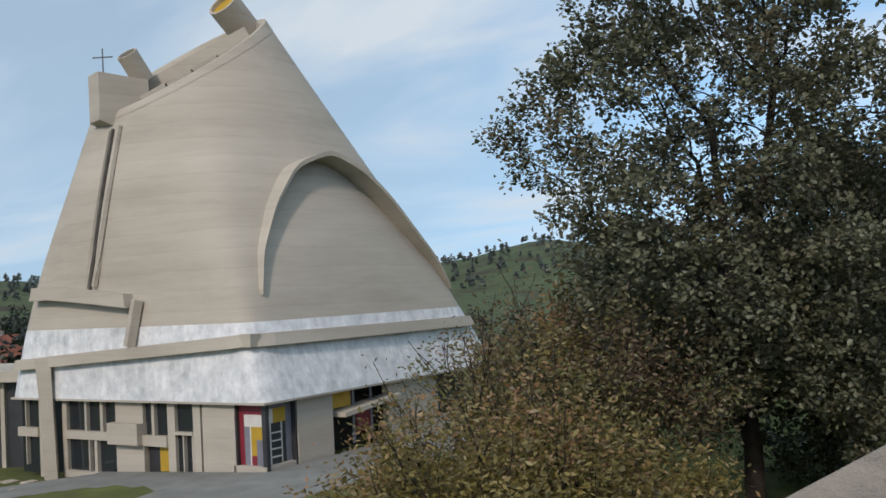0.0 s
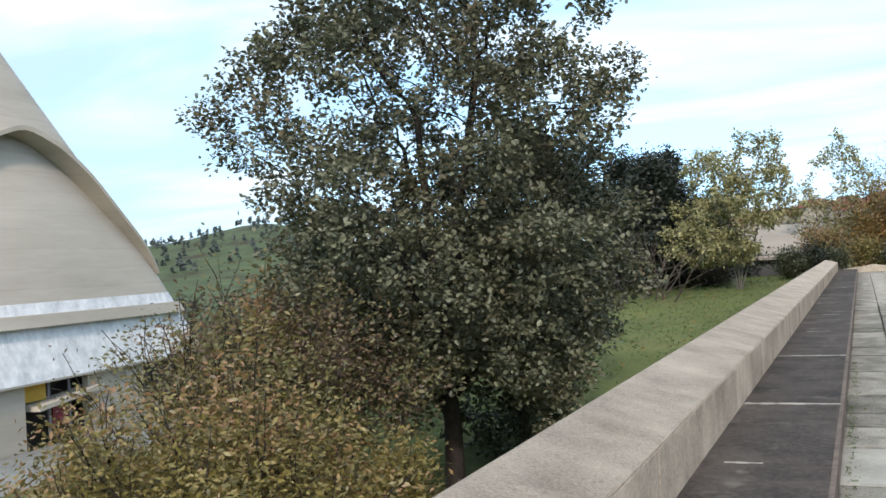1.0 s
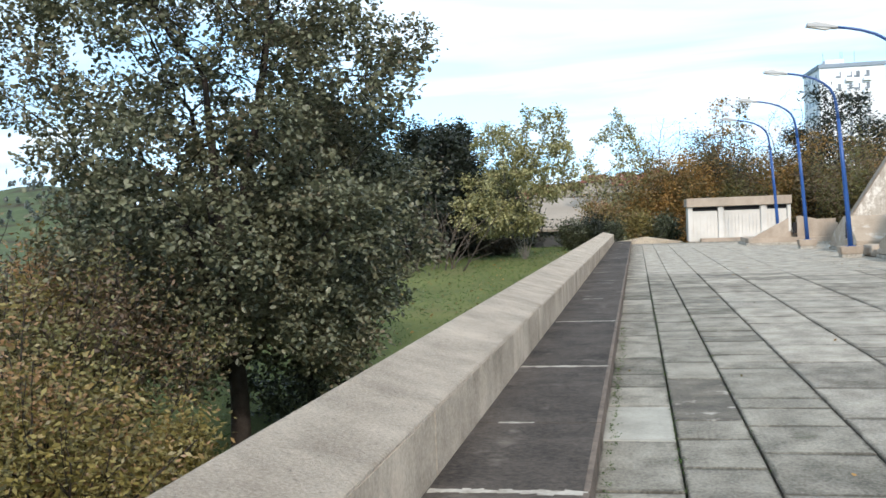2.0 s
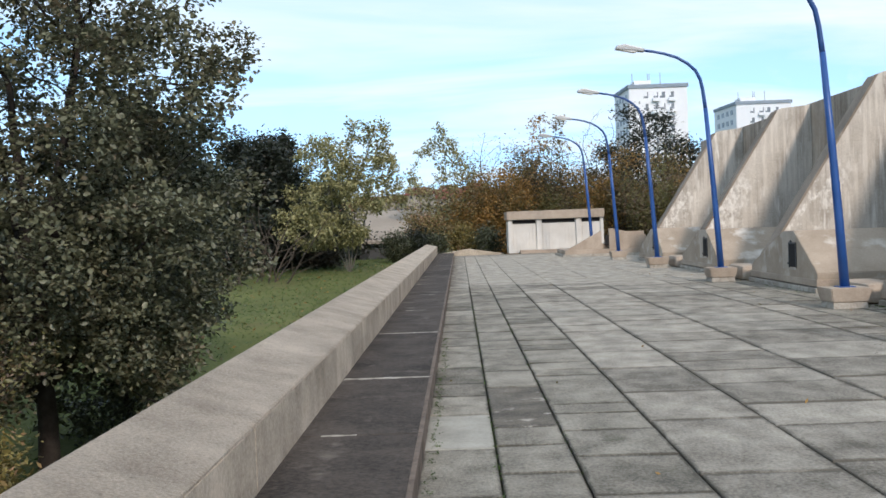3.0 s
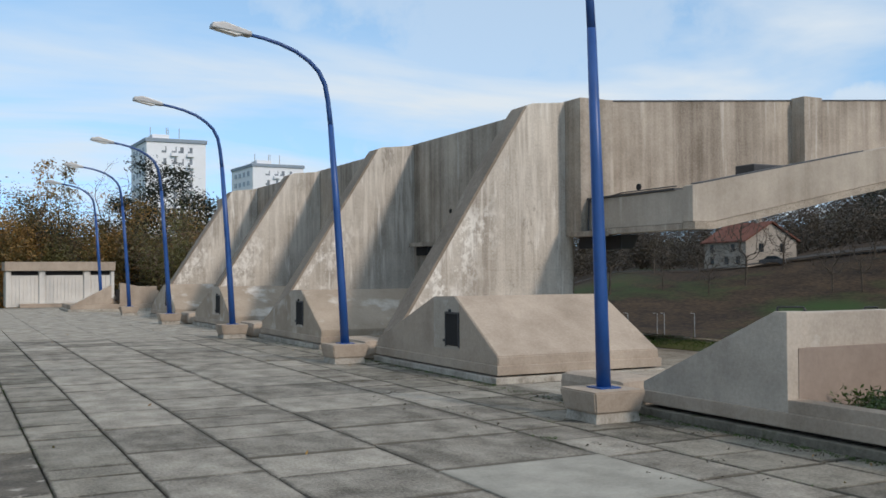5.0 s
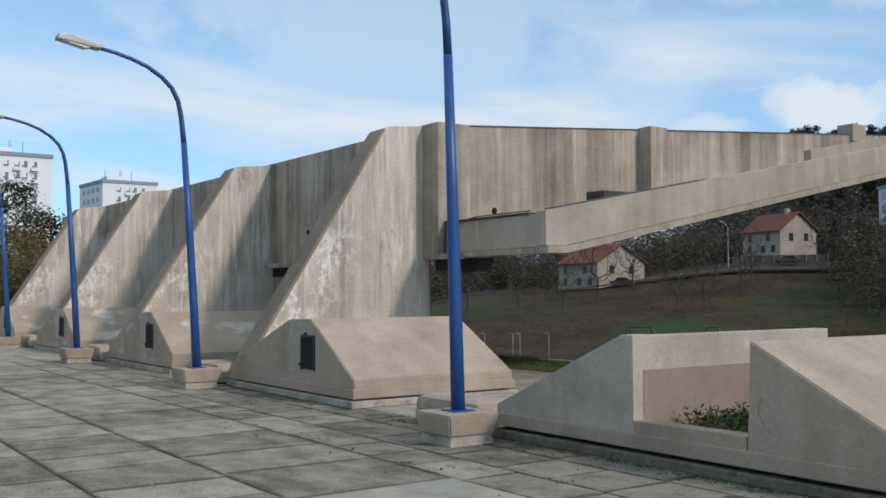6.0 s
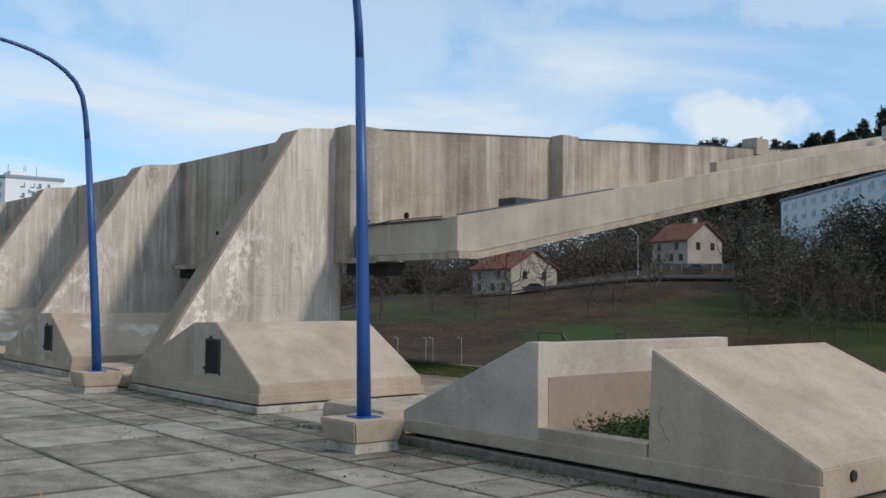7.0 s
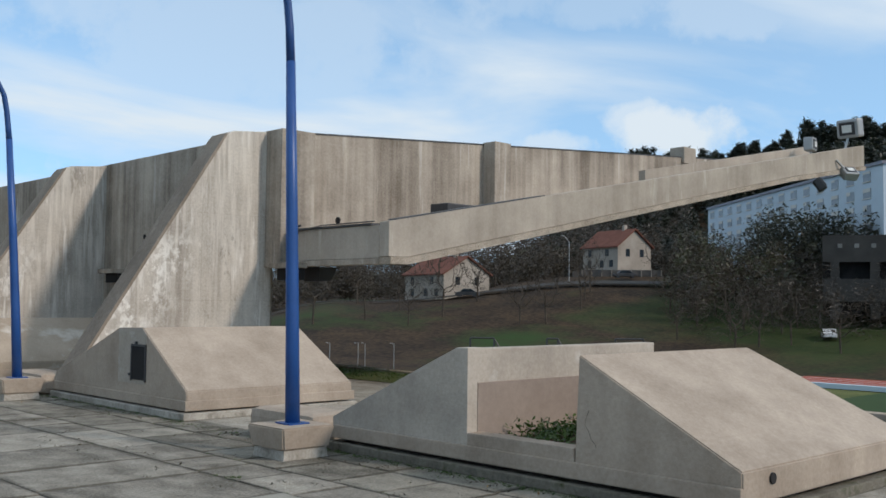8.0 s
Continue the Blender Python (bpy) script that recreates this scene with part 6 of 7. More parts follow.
# the oak beside the terrace
def oak_width(h):
    """Half width of the oak's crown from its skirt to the top."""
    keys = ((0.0, 2.2), (0.1, 3.1), (0.25, 3.5), (0.4, 3.3), (0.55, 3.0), (0.7, 2.6), (0.85, 1.8), (1.0, 0.6))
    for (a, p), (b, q) in zip(keys, keys[1:]):
        if h <= b:
            return p + (q - p) * (h - a) / (b - a)
    return keys[-1][1]


OAK = (-6.55, 15.6, -2.9)
oak_clumps = lobes(11, ((-6.55, 15.4, -0.7), (-6.45, 15.3, 10.3)), oak_width, 250, 0.52, 34, 0.25)
oak_clumps += lobes(12, ((-6.6, 15.4, -0.8), (-6.6, 15.4, 2.6)), lambda h: 2.2 + 0.8 * h, 120, 0.5, 34, 0.45)
# a long limb reaching out towards the church
oak_clumps += [((-6.7 - 0.92 * d, 15.3 - 0.39 * d, z), 0.5, 34) for d, z in ((2.9, 3.4), (3.3, 3.8), (3.7, 4.2), (3.2, 4.5), (2.8, 4.8))]
oak_clumps += [((-6.7 + 0.92 * d, 15.3 + 0.39 * d, z), 0.5, 30) for d, z in ((2.9, 3.3), (3.0, 4.4), (2.6, 1.4))]
oak_stems = [[(-6.55, 15.6, -2.9), (-6.55, 15.6, -2.5), (-6.54, 15.58, -2.1), (-6.53, 15.57, -1.7), (-6.52, 15.55, -1.3), (-6.53, 15.53, -0.9), (-6.55, 15.5, -0.5), (-6.56, 15.47, 0.0), (-6.6, 15.45, 0.5), (-6.62, 15.42, 1.0), (-6.66, 15.4, 1.6), (-6.7, 15.38, 2.2), (-6.72, 15.35, 2.8), (-6.76, 15.32, 3.4), (-6.78, 15.3, 4.0)]]
for turn_, lean_, from_, count_ in ((3.3, 0.75, -1.0, 13), (0.3, 0.70, -0.8, 13), (1.7, 0.55, -0.3, 12), (4.6, 0.60, -0.5, 12), (2.5, 0.42, 0.3, 14), (5.6, 0.40, 0.4, 14), (0.9, 0.3, 1.2, 15)):
    oak_stems.append([(-6.54 + math.cos(turn_) * 0.28 * lean_ * k * (1 - 0.018 * k), 15.5 + math.sin(turn_) * 0.28 * lean_ * k * (1 - 0.018 * k), from_ + 0.30 * k - 0.1 * lean_ * k) for k in range(count_)])
grown_tree("oak_tree", "tall oak with grey-green autumn leaves beside the terrace", "tree", OAK, oak_stems, oak_clumps, OAK_LEAF, 0.095, 20, 11, step=0.18, thick=0.19, tip=0.0042, bulk=2.15, twig=0.010, slim=0.32, spread=1.0, butt=0.2)


HOLM_AT = (-6.3, 18.6, -2.9)
holm_clumps = lobes(15, ((-6.3, 18.6, -2.0), (-6.2, 18.6, 3.8)), lambda h: 0.6 + 1.9 * math.sin(math.pi * (0.08 + 0.62 * h)) - 0.6 * h, 130, 0.5, 26, 0.2)
grown_tree("dark_oak", "dense dark green oak standing behind the tall oak", "tree", HOLM_AT, [[(-6.3, 18.6, -2.9 + 0.3 * k) for k in range(14)]], holm_clumps, HOLM, 0.10, 20, 15, step=0.2, thick=0.14, tip=0.0045, bulk=2.15, twig=0.012, slim=0.32, spread=1.0, butt=0.13)


def bush(name, label, base, width, high, stems, leaf_mat, leaf, per, seed, depth=2, spread=0.16, group="", lean=0.8, share=1.0, bark=None, dome=True):
    rng = random.Random(seed)
    t = thing(name, label, "shrub", group, at=base)
    bm = bmesh.new()
    ends = []
    for i in range(stems):
        az = i * 2.39996 + rng.uniform(-0.4, 0.4)
        out_ = math.sqrt((i + 0.5) / stems)
        d = Vector((math.cos(az) * out_ * width * lean, math.sin(az) * out_ * width * lean, high * (1.0 - 0.35 * out_ if dome else 1.0)))
        p = Vector(base) + Vector((rng.uniform(-0.2, 0.2), rng.uniform(-0.2, 0.2), 0))
        limbs(bm, rng, p, d, d.length * rng.uniform(0.6, 0.72), 0.04, depth, ends, 0.10, 0.02, 3, 0.6)
    part("branch_frame", bm, bark or BARK, t, smooth=True)
    pts = [tuple(e) for e in ends if rng.random() < share]
    leaf_cards("foliage", pts, spread, per, leaf, seed + 1, leaf_mat, t)
    return t


for x, y, z, w, h, n, seed in ((-6.0, 8.1, -2.9, 2.2, 3.2, 30, 21), (-8.2, 9.4, -3.2, 1.7, 2.7, 22, 22), (-5.5, 10.2, -2.9, 1.2, 2.3, 14, 25)):
    bush("yellowing_shrub", "broad shrub with olive and yellow autumn leaves below the parapet", (x, y, z), w, h, n, OLIVE_LEAF, 0.038, 18, seed, group="shrubs below the parapet")
bush("browning_shrub", "twiggy shrub with brown and reddish leaves below the parapet", (-7.6, 11.6, -3.0), 2.0, 4.1, 26, BROWN_LEAF, 0.042, 12, 23, group="shrubs below the parapet", share=0.9)
bush("browning_shrub", "dense shrub with brown and olive leaves under the oak", (-8.9, 13.6, -3.0), 2.0, 4.2, 22, OLIVE_LEAF, 0.046, 13, 26, group="shrubs below the parapet", share=0.9)
bush("browning_shrub", "thin twiggy shrub with few brown leaves below the parapet", (-8.5, 11.3, -3.2), 1.3, 4.7, 12, BROWN_LEAF, 0.040, 6, 24, group="shrubs below the parapet", share=0.7)

# trees beyond the lawn
PALE = (-5.0, 45.6, -0.6)
pale_stems = [[(-5.0 + dx * i, 45.6 + dy * i, -0.6 + 0.45 * i) for i in range(n)] for dx, dy, n in ((0.05, 0.0, 9), (0.14, -0.05, 8), (-0.10, 0.04, 9), (-0.20, 0.08, 7), (0.0, -0.10, 8))]
pale_clumps = lobes(31, ((-6.0, 45.6, 0.9), (-5.4, 45.5, 6.3)), lambda h: 1.5 + 0.85 * math.sin(math.pi * min(1.0, 0.15 + 0.8 * h)) - 0.9 * h * h, 74, 0.52, 20, 0.3)
pale_clumps += lobes(33, ((-4.0, 45.6, 2.4), (-4.3, 45.5, 6.4)), lambda h: 1.75 - 0.6 * h, 30, 0.5, 18, 0.4)
grown_tree("pale_yellow_tree", "many-stemmed tree with pale yellow leaves and light stems", "tree", PALE, pale_stems, pale_clumps, YELLOW_LEAF, 0.145, 21, 31, step=0.26, bark=PALE_BARK, thick=0.11, tip=0.007, twig=0.022, droop=0.5, slim=0.30, spread=0.8)
for i, (x, y, h, w) in enumerate(((-12.2, 56, 8.0, 2.4), (-9.2, 47.8, 7.0, 2.3), (-10.4, 58, 8.2, 2.2), (-14.5, 53, 7.0, 2.8), (-11.0, 51, 4.6, 2.2), (-9.0, 54, 4.4, 2.2), (-8.2, 60, 5.4, 2.0), (-18.5, 48, 5.0, 3.2), (-22, 46, 4.0, 3.2), (-26, 52, 3.6, 3.4), (-31, 60, 4.0, 3.6))):
    tree("dark_evergreen", "dark evergreen tree at the edge of the lawn", "tree", (x, y, height(x, y) - 0.2), (x, y, h - 1.2), 0.03, lambda q, w=w: w * (1 - 0.75 * q), 40, 0.16, DARK_LEAF, 0.12, 17, 40 + i, depth=1, rise=0.12, group="dark evergreens", spread=0.34)
for i, (x, y, w, h, mat_) in enumerate(((-11.2, 47.6, 2.0, 1.8, DARK_LEAF), (-8.4, 48.6, 1.6, 1.5, DARK_LEAF), (-13.6, 46.0, 2.2, 1.8, DARK_LEAF), (-6.6, 48.5, 1.0, 1.2, BRUSH_LEAF), (-3.3, 53.6, 0.9, 1.7, HOLM), (-2.3, 54.6, 1.0, 1.9, DARK_LEAF), (-1.2, 55.0, 1.0, 1.7, HOLM), (-2.0, 57.2, 1.0, 3.3, OLIVE_LEAF), (0.2, 56.4, 1.1, 2.2, OLIVE_LEAF), (1.6, 56.0, 1.1, 2.0, HOLM))):
    bush("dark_bush", "low leafy bush at the edge of the lawn", (x, y, height(x, y) - 0.1), w, h, 16, mat_, 0.075, 14, 140 + i, depth=1, spread=0.26, group="bushes at the lawn's edge")
rng = random.Random(77)
for i in range(3, 15):
    x = -2.6 + i * 1.3 + rng.uniform(-0.5, 0.5)
    y = 57 + rng.uniform(0, 9)
    h = (4.0, 6.4, 7.2, 6.8, 6.0, 7.4, 7.8, 6.6, 7.0, 6.4, 7.6, 6.0, 6.6, 6.8, 5.6)[i]
    bush("autumn_beech", "bushy beech with orange brown leaves beyond the hut", (x, y, -2.8), 1.7, h + (0.6 if i > 1 else 0), 14, (ORANGE_LEAF, BROWN_WOOD, BROWN_LEAF, ORANGE_LEAF, ORANGE_LEAF)[i % 5], 0.085, 26, 60 + i, depth=2, spread=0.42, group="autumn beeches", lean=0.8, share=0.6)
for i, (x, y, top_, wide, low_, mat_, per_, lab) in enumerate((
        (-0.9, 62, 7.7, 2.7, 0.3, YELLOW_LEAF, 12, "airy tree with thin yellow-green leaves"), (2.7, 74, 8.3, 2.3, 3.0, None, 0, "bare slender tree of fine upright twigs"),
        (6.2, 68, 8.8, 2.1, 1.5, ORANGE_LEAF, 9, "slender tree with thin orange leaves"), (8.6, 72, 7.6, 1.8, 2.5, None, 0, "bare slender tree of fine upright twigs"),
        (11.2, 76, 10.2, 2.4, 2.0, None, 0, "bare tree of fine twigs before the tower"), (15.4, 80, 9.2, 2.2, 2.5, BROWN_LEAF, 2, "nearly bare tree with a few brown leaves"), (17.6, 78, 8.6, 2.0, 2.5, None, 0, "bare tree of fine twigs before the tower"))):
    clumps_ = lobes(80 + i, ((x, y, low_), (x + 0.2, y, top_)), lambda h, w=wide: w * (0.55 + 0.6 * math.sin(math.pi * (0.2 + 0.7 * h)) - 0.3 * h), 80 if i in (0, 2) else 46, 0.5, 14, 0.25)
    grown_tree("thin_leaved_tree", lab + " beyond the hut", "tree", (x, y, -2.6), [[(x, y, -2.6 + 0.5 * k) for k in range(int((low_ + 3.6) / 0.5))]], clumps_, mat_, 0.15, per_, 80 + i, step=0.27, group="thin trees beyond the hut", thick=0.09, tip=0.008, twig=0.02, bark=BARE_BARK, spread=0.8)
for i, (x, y, h, w) in enumerate(((13.2, 68, 8.6, 3.0), (11.0, 66, 6.0, 2.2), (16.0, 67, 6.3, 2.6))):
    tree("dark_cedar", "dark spreading cedar below the apartment tower", "tree", (x, y, -2.6), (x, y, h), 0.15, lambda q, w=w: w * (1 - 0.55 * q), 34, 0.18, DARK_LEAF, 0.12, 12, 100 + i, depth=1, rise=0.2, group="dark cedars", spread=0.35)

# fallen dry branches on the lawn
pile = thing("branch_pile", "heap of bare grey branches at the lawn's edge", "branch pile", at=(-7.6, 41.5, -0.9))
bm = bmesh.new()
ends = []
rng = random.Random(9)
for i in range(15):
    limbs(bm, rng, (-8.3 + rng.uniform(-1.2, 1.0), 41.5 + rng.uniform(-1, 1), -1.0), (rng.uniform(-1, 0.3), rng.uniform(-0.5, 0.5), rng.uniform(0.25, 1.0)), 2.5, 0.05, 1, ends, 0.12, -0.02, 3, 0.6)
part("dry_branch", bm, BARE_BARK, pile)

# bare trees on the far slope: two grown, then set out
def bare_tree(seed, h):
    clumps_ = lobes(seed, ((0, 0, h * 0.32), (0, 0, h)), lambda q: h * (0.16 + 0.22 * math.sin(math.pi * (0.15 + 0.75 * q))), 46, h * 0.075, 14, 0.2)
    return grown_tree("bare_tree", "leafless tree on the grassy slope", "tree", (0, 0, 0), [[(0.02 * k, 0, h * 0.045 * k) for k in range(9)]], clumps_, None, 0, 0, seed, step=h * 0.042, bark=BARE_BARK, group="bare trees on the slope", thick=h * 0.016, tip=0.02, bulk=2.3, butt=h * 0.014)


rng = random.Random(13)
protos = [bare_tree(201, 9.0), bare_tree(202, 10.5), bare_tree(203, 8.0)]
spots = [(158, -59.5), (163, -61.2), (150, -63.8), (167, -64.6), (144, -60.3), (171, -58.4), (160, -66.2), (172, -56.7), (166, -52.2), (170, -50.6), (150, -36.5), (152, -39.5), (162, -41.5), (155, -44), (168, -46), (150, -48.5), (160, -52), (150, -58.5), (148, -61), (138, -63.5), (150, -65), (158, -57), (190, -50), (196, -47), (188, -60), (200, -62), (128, -60.5), (172, -39), (186, -43), (140, -57.4), (136, -61.8), (146, -63), (133, -66), (152, -62.5), (165, -60), (160, -67), (150, -50), (170, -52.5), (148, -42)]
for i, (r, az) in enumerate(spots):
    x, y = -math.sin(radians(az)) * r, math.cos(radians(az)) * r
    m = pose(x, y, height(x, y) - 0.1, 0, 0, rng.uniform(0, 360)) @ Matrix.Scale(rng.uniform(0.75, 1.15), 4)
    if i < 3:
        protos[i].matrix_world = m
    else:
        made = copy_thing(protos[i % 3], m)
        made.scale = [rng.uniform(0.75, 1.15)] * 3

# woods and brush that nobody could count
def wood(name, label, mat, place, count, h0, h1, seed, leaf, per, wide=0.3, slim=0.42):
    r = random.Random(seed)
    cs = []
    for _ in range(count):
        x, y = place(r)
        z, h = height(x, y), r.uniform(h0, h1)
        for k in range(9):
            f = 0.25 + 0.75 * k / 8
            w = h * wide * (1.05 - f) ** 0.7
            a = r.uniform(0, 6.28)
            cs.append((x + math.cos(a) * w * 0.6, y + math.sin(a) * w * 0.6, z + h * f))
    ob = leaf_cards(name, cs, (h0 + h1) * 0.045, per, leaf, seed, mat, slim=slim)
    return tagged(ob, label, "woodland", "", "stuff")


def polar(r, a0, a1, r0, r1):
    a, d = radians(r.uniform(a0, a1)), r.uniform(r0, r1)
    return -math.sin(a) * d, math.cos(a) * d


wood("pine_wood", "dark pine wood on the hilltop", DARK_LEAF, lambda r: polar(r, -73, -56, 320, 366), 300, 7, 11, 301, 0.8, 22)
wood("garden_trees", "dark olive trees and hedges round the houses", BRUSH_LEAF, lambda r: polar(r, -60.3, -31, 214, 240), 280, 4, 8, 303, 0.32, 14, 0.4)
wood("block_trees", "dark round trees before the apartment block", WOOD_DARK, lambda r: polar(r, -70, -61.5, 168, 184), 36, 9.5, 14, 312, 0.34, 70, 0.36)
wood("brown_wood", "leafless brown wood behind the houses", TWIG, lambda r: polar(r, -58, -31, 214, 330), 620, 8, 13, 304, 0.6, 16, 0.4, 0.14)
wood("brown_wood", "leafless brown trees before the apartment block", TWIG, lambda r: polar(r, -68, -57.5, 140, 182), 70, 5, 10, 305, 0.4, 20, 0.36, 0.10)
wood("thin_wood", "leafless thin trees on the near slope", TWIG, lambda r: polar(r, -70, -57, 135, 165), 30, 5, 9, 310, 0.5, 12, 0.35, 0.07)
wood("block_trees", "brown autumn trees before the apartment block", BROWN_WOOD, lambda r: polar(r, -64.5, -57.2, 150, 176), 40, 6, 10.5, 317, 0.3, 40, 0.42)
wood("roadside_wood", "leafless thin trees along the road", TWIG, lambda r: polar(r, -50.5, -33, 160, 186), 40, 4, 8, 311, 0.5, 9, 0.35, 0.07)

# pines standing out on the hilltop
def pine(seed, h):
    return tree("hill_pine", "dark flat-topped pine on the wooded hilltop", "tree", (0, 0, 0), (0, 0, h), 0.38, lambda q: h * 0.17 * (1 - 0.3 * q), 22, h * 0.018, DARK_LEAF, 0.42, 9, seed, depth=1, rise=0.1, group="pines on the hilltop", spread=0.55, wobble=0.1)


rng = random.Random(19)
pines = [pine(221, 13.0), pine(222, 15.0)]
for i in range(46):
    az = -53.2 - i * 0.37 + rng.uniform(-0.2, 0.2)
    r = 388 + rng.uniform(-12, 12)
    top_z = 1.7 + r * math.tan(radians(8.55 + 1.75 * smoothstep(-57, -69, az) + rng.uniform(-0.75, 0.3)))
    x, y = -math.sin(radians(az)) * r, math.cos(radians(az)) * r
    k = max(0.6, min(1.5, (top_z - height(x, y)) / (13.0, 15.0)[i % 2]))
    m = pose(x, y, height(x, y) - 0.2, 0, 0, rng.uniform(0, 360))
    made = pines[i] if i < 2 else copy_thing(pines[i % 2], m)
    made.matrix_world = m
    made.scale = [k] * 3
wood("hill_trees", "dark wood on the hill behind the houses", DARK_LEAF, lambda r: polar(r, -61.5, -50, 236, 330), 240, 6, 10, 315, 0.6, 14, 0.42)
wood("church_woods", "dark wood beyond the church", DARK_LEAF, lambda r: polar(r, 44, 66, 130, 420), 420, 6, 11, 314, 0.7, 9, 0.42)
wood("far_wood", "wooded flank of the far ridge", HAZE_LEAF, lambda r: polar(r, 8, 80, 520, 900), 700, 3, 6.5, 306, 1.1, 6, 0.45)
wood("valley_trees", "mixed trees in the valley behind the church", BRUSH_LEAF, lambda r: polar(r, 10, 56, 130, 320), 150, 5, 9, 307, 0.55, 8, 0.42)
wood("valley_trees", "dark trees in the valley behind the church", DARK_LEAF, lambda r: polar(r, 14, 36, 95, 200), 50, 5, 8, 308, 0.5, 10, 0.42)
wood("town_trees", "trees among the distant houses", BRUSH_LEAF, lambda r: polar(r, -24, 12, 200, 700), 420, 5, 9, 309, 0.5, 6, 0.42)

# weeds
rng = random.Random(401)
clumps = [(G + 0.25 + 1.5 * rng.random() ** 0.8, 5.48 + rng.random() * 1.1, 0.33 + 0.10 * rng.random() ** 2) for _ in range(170)]
tagged(leaf_cards("well_weeds", clumps, 0.05, 9, 0.03, 401, GREEN_LEAF), "low green weeds growing in the open well", "weeds", "", "stuff")
rng = random.Random(402)
tufts = [(rng.choice((0.35, 0.35, 0.865, 5.24, 5.86, 6.62)) + rng.uniform(-0.02, 0.02), rng.uniform(3.5, 20), -0.006) for _ in range(420)]
tufts += [(7.0 - abs(rng.gauss(0, 0.12)), rng.uniform(3.5, 22), 0.004) for _ in range(260)]
tufts += [(6.98 - abs(rng.gauss(0, 0.05)), rng.uniform(3.7, 8.9), 0.012) for _ in range(320)] + [(7.01 - abs(rng.gauss(0, 0.04)), rng.uniform(11.9, 16.4), 0.01) for _ in range(160)]
tufts += [(-0.12 + abs(rng.gauss(0, 0.03)), rng.uniform(2.5, 14), 0.004) for _ in range(160)]
tufts += [(5.24 + rng.uniform(-0.05, 0.05), 7.85 + rng.uniform(-0.05, 0.05), 0.02) for _ in range(14)] + [(6.9, 5.1 + rng.uniform(-0.06, 0.06), 0.03) for _ in range(14)]
tagged(leaf_cards("joint_moss", tufts, 0.014, 8, 0.009, 403, GREEN_LEAF, squash=0.4), "small moss tufts in the paving joints", "moss", "", "stuff")
rng = random.Random(404)
blades = [(rng.uniform(13.4, 15.1), rng.uniform(12.6, 34), 0.04) for _ in range(2600)]
tagged(leaf_cards("verge_grass", blades, 0.05, 3, 0.05, 405, GREEN_LEAF, squash=1.0, slim=0.12), "rough grass blades on the verge", "grass", "", "stuff")
blades = []
for _ in range(9000):
    x, y = rng.uniform(-16, -2), rng.uniform(8, 60)
    blades.append((x, y, height(x, y) + 0.05))
tagged(leaf_cards("lawn_grass", blades, 0.12, 3, 0.07, 406, GREEN_LEAF, squash=0.4, slim=0.14), "long grass blades on the lawn", "grass", "", "stuff")
litter = []
for _ in range(1500):
    x, y = rng.uniform(-14, -2), rng.uniform(7, 50)
    litter.append((x, y, height(x, y) + 0.06))
tagged(leaf_cards("leaf_litter", litter, 0.2, 1, 0.05, 407, ORANGE_LEAF, squash=0.1), "fallen brown leaves on the grass", "fallen leaves", "", "stuff")
litter = [(rng.choice((rng.uniform(-0.2, 6.9), rng.uniform(5.0, 7.0))), rng.uniform(4, 30), 0.012) for _ in range(60)]
tagged(leaf_cards("terrace_litter", litter, 0.05, 1, 0.025, 408, ORANGE_LEAF, squash=0.05), "few dry leaves and crumbs on the slabs", "fallen leaves", "", "stuff")

rng = random.Random(409)
bits = [(rng.uniform(4.6, 6.95), rng.uniform(4.2, 12), 0.008) for _ in range(90)] + [(6.95 - abs(rng.gauss(0, 0.15)), rng.uniform(4, 16), 0.008) for _ in range(120)]
tagged(leaf_cards("terrace_dirt", bits, 0.03, 4, 0.014, 409, BRUSH_LEAF, squash=0.1), "dark crumbs of soil and moss on the slabs", "dirt", "", "stuff")

# ---- pieces: paving slabs, step slabs, parapet lengths ----
LINES = [-0.17, 0.35, 0.865, 1.575, 2.465, 3.67, 5.24, 5.86, 6.62, 7.24]
KNOWN = {0: [5.7, 6.97, 8.22, 9.13, 9.82, 10.93, 12.92], 1: [5.08, 6.24, 7.03, 7.66, 9.56, 10.58, 12.47], 2: [5.7, 6.64, 7.46, 8.12, 8.54, 10.17, 10.58],
         3: [6.1, 7.73, 9.0, 10.53, 11.85], 4: [6.31, 7.43, 8.29, 9.36, 10.17, 10.86], 5: [5.52, 7.07, 8.41, 9.51, 10.78, 12.1]}
LENGTHS = {0: (0.7, 0.86, 1.13), 1: (0.7, 0.86, 1.13), 2: (0.53, 0.86, 1.13), 3: (0.86, 1.13, 1.4), 4: (0.7, 0.86, 1.13), 5: (1.13, 1.4), 6: (0.7, 0.86, 1.13), 7: (0.7, 0.86, 1.13), 8: (1.13, 1.4)}
STAINED = {(1, 7.66)}
REPAIRED = {(0, 6.97), (5, 5.52)}
rng = random.Random(3)


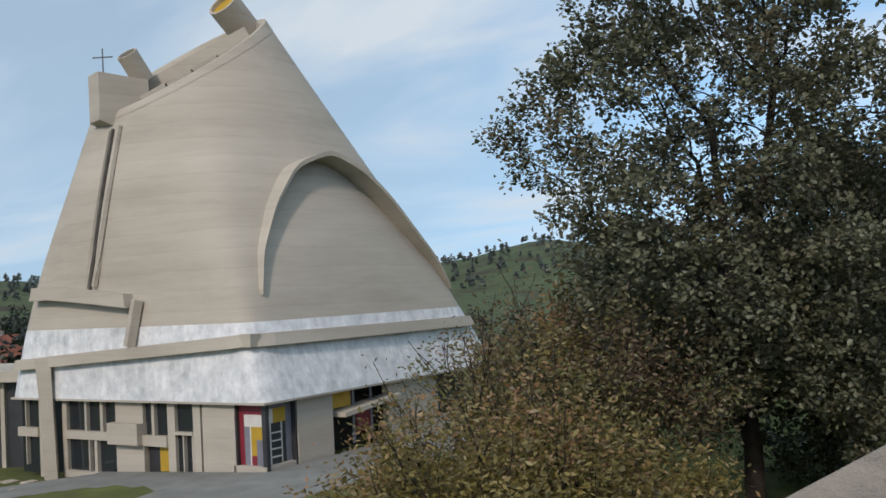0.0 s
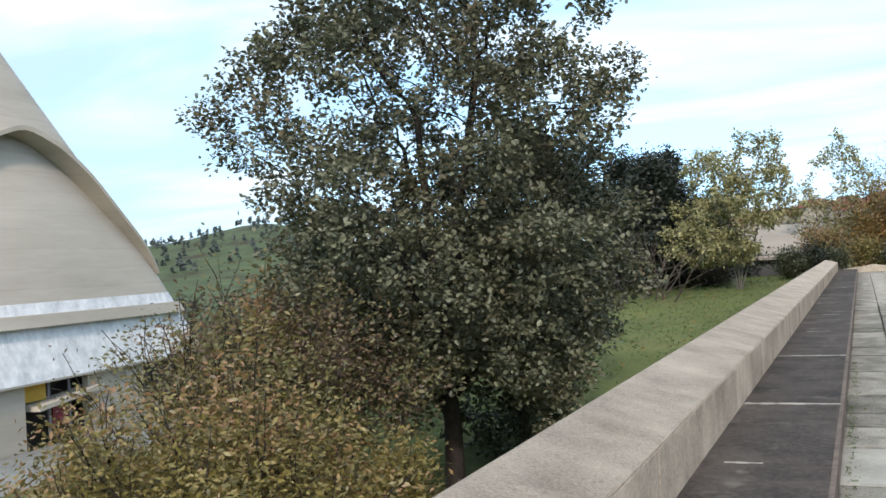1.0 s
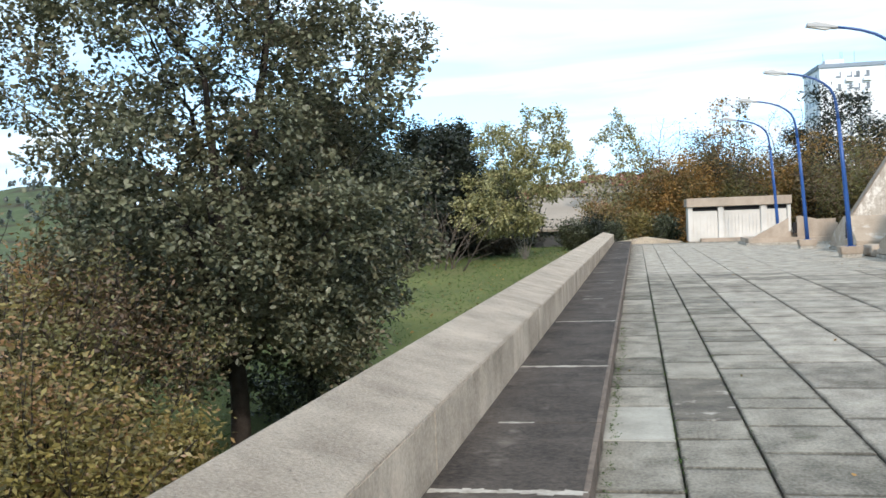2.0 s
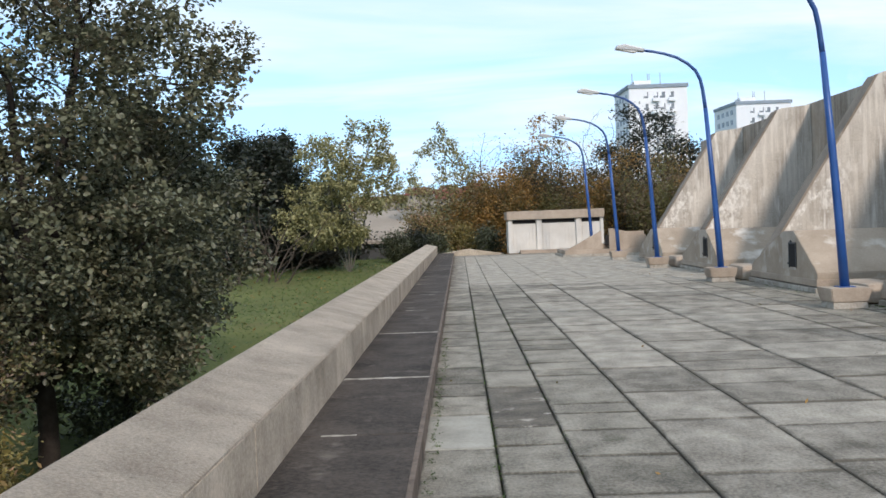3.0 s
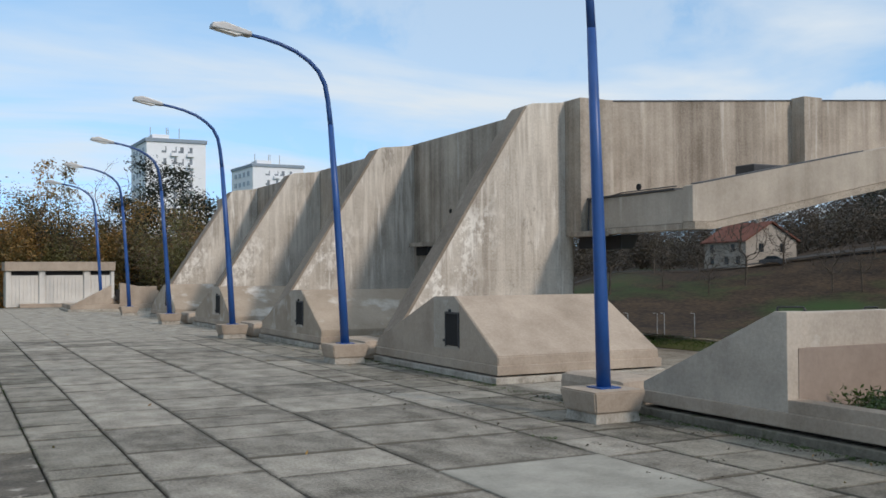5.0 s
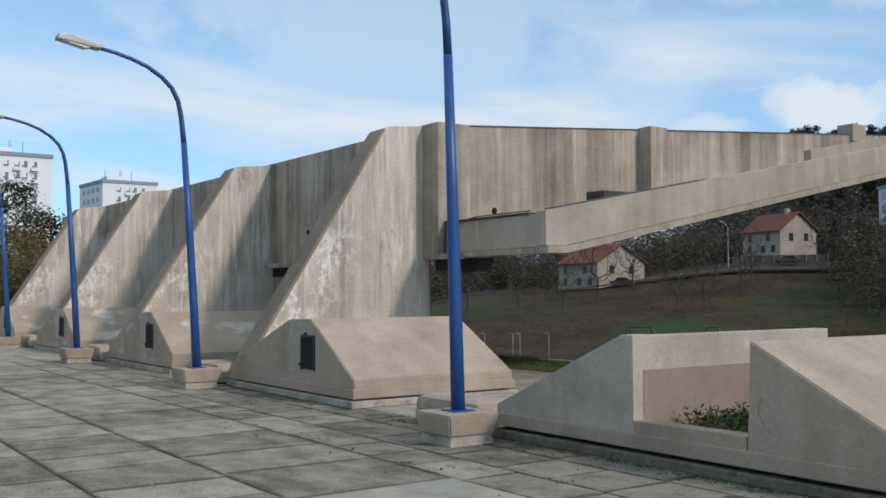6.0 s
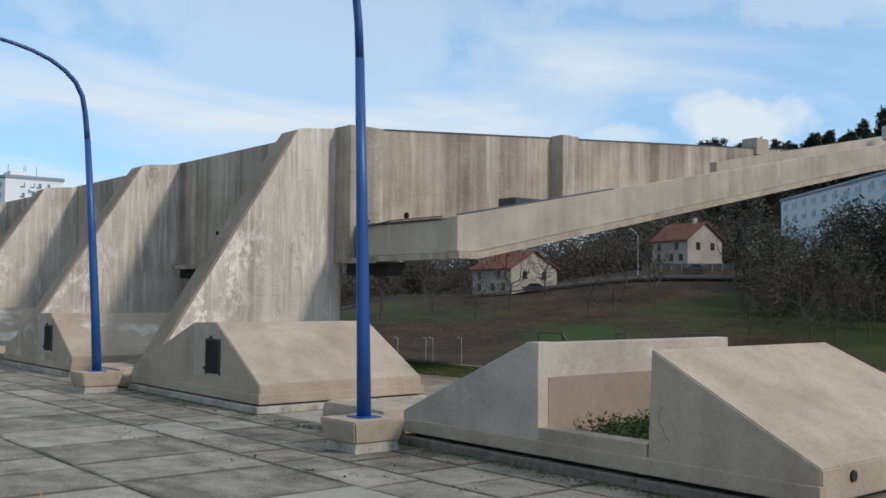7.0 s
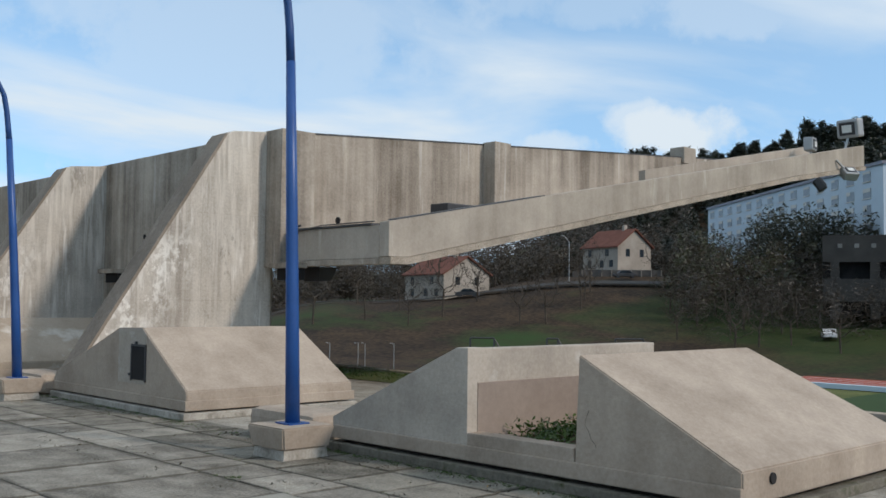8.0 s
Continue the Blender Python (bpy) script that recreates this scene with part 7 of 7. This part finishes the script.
def slab_shape(x0, x1, y0, y1, tilt):
    g, c, t = 0.008, 0.007, 0.05
    a, b, d, e = x0 + g, x1 - g, y0 + 0.010, y1 - 0.011
    z = [tilt * rng.uniform(-1, 1) for _ in range(4)]
    v = [(a, d, -t), (b, d, -t), (b, e, -t), (a, e, -t), (a, d, -c + z[0]), (b, d, -c + z[1]), (b, e, -c + z[2]), (a, e, -c + z[3]),
         (a + c, d + c, z[0]), (b - c, d + c, z[1]), (b - c, e - c, z[2]), (a + c, e - c, z[3])]
    f = [(0, 1, 5, 4), (1, 2, 6, 5), (2, 3, 7, 6), (3, 0, 4, 7), (4, 5, 9, 8), (5, 6, 10, 9), (6, 7, 11, 10), (7, 4, 8, 11), (8, 9, 10, 11)]
    return v, f


rest_v, rest_f = [], []
for col in range(9):
    ys = list(KNOWN.get(col, [6.0 + 0.3 * col]))
    while ys[0] > -13:
        ys.insert(0, ys[0] - rng.choice(LENGTHS[col]))
    while ys[-1] < FAR - 1.2:
        ys.append(ys[-1] + rng.choice(LENGTHS[col]))
    ys[-1] = FAR
    for y0, y1 in zip(ys, ys[1:]):
        if y1 - y0 < 0.15:
            continue
        x1 = LINES[col + 1]
        v, f = slab_shape(LINES[col], x1, y0, y1, 0.005)
        if 3.5 < y0 < 25:
            me = bpy.data.meshes.new("slab")
            me.from_pydata(v, [], f)
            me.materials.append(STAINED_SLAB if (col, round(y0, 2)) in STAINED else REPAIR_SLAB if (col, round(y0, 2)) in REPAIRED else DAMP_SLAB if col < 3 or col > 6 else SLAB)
            new("slab", me).parent = terrace
        else:
            k = len(rest_v)
            rest_v += v
            rest_f += [tuple(i + k for i in q) for q in f]
# plain slabs behind the hoods
for i in range(6):
    for j in range(34):
        v, f = slab_shape(7.24 + i * 1.03, 8.27 + i * 1.03, -13 + j * 1.7, -11.3 + j * 1.7, 0.003)
        k = len(rest_v)
        rest_v += v
        rest_f += [tuple(n + k for n in q) for q in f]
me = bpy.data.meshes.new("far_slabs")
me.from_pydata(rest_v, [], rest_f)
me.materials.append(SLAB)
ob = new("far_slabs", me)
ob.parent = terrace
ob["kind"] = "stuff"

ys = [-13.5, -8.0, -3.0, 2.4, 5.3, 12.0, 18.6, 25.2, 31.8, 38.4, 45.0, FAR - 1.5]
for y0, y1 in zip(ys, ys[1:]):
    bm = bmesh.new()
    prism(bm, [(-0.995, 0.2), (-0.995, 0.549), (-1.01, 0.562), (-1.505, 0.69), (-1.537, 0.68), (-1.537, 0.2)], "y", y0 + 0.003, y1 - 0.003, bevel=0.006)
    part("coping_stone", bm, COPING, parapet)
    bm = bmesh.new()
    box(bm, -0.9955, -0.9905, y0 + 0.008, y1 - 0.008, 0.18, 0.535)
    part("inner_face", bm, PARAPET_FACE, parapet, "stained inner face of the parapet")
ys = [-13.5, -8, -3.2, 0.5, 5.04, 6.72, 9.23, 13.1, 16.6, 20.3, 24.0, 27.7, 31.5, 35.2, 39, 43, 47, FAR - 0.6]
for y0, y1 in zip(ys, ys[1:]):
    bm = bmesh.new()
    box(bm, -0.997, -0.155, y0 + 0.006, y1 - 0.006, 0.10, 0.178, bevel=0.006)
    part("step_slab", bm, DARK_STEP_AND_GAP, step)
    bm = bmesh.new()
    box(bm, -0.186, -0.151, y0 + 0.010, y1 - 0.010, 0.02, 0.181, bevel=0.006)
    part("nosing", bm, NOSING, step, "paler worn nosing")
    if y0 > 0:
        full = y0 in (5.04, 9.23, 13.1)
        bm = bmesh.new()
        xa = -0.985 if full else rng.uniform(-0.95, -0.65)
        end = -0.16 if full else xa + rng.uniform(0.2, 0.5)
        while xa < end:
            xb = min(end, xa + rng.uniform(0.03, 0.09))
            w = rng.uniform(0.02, 0.05) * (1.3 if full else 0.7)
            vs = [bm.verts.new(p) for p in ((xa, y0 - w, 0.1795), (xb, y0 - w * rng.uniform(0.6, 1.2), 0.1795), (xb, y0 + w * rng.uniform(0.2, 1.0), 0.1795), (xa, y0 + w * rng.uniform(0.3, 0.9), 0.1795))]
            bm.faces.new(vs)
            xa = xb
        bm.normal_update()
        bmesh.ops.solidify(bm, geom=bm.faces[:], thickness=0.001)
        part("joint_mortar", bm, WHITE_FOOT, step, "white mortar smear over a joint")
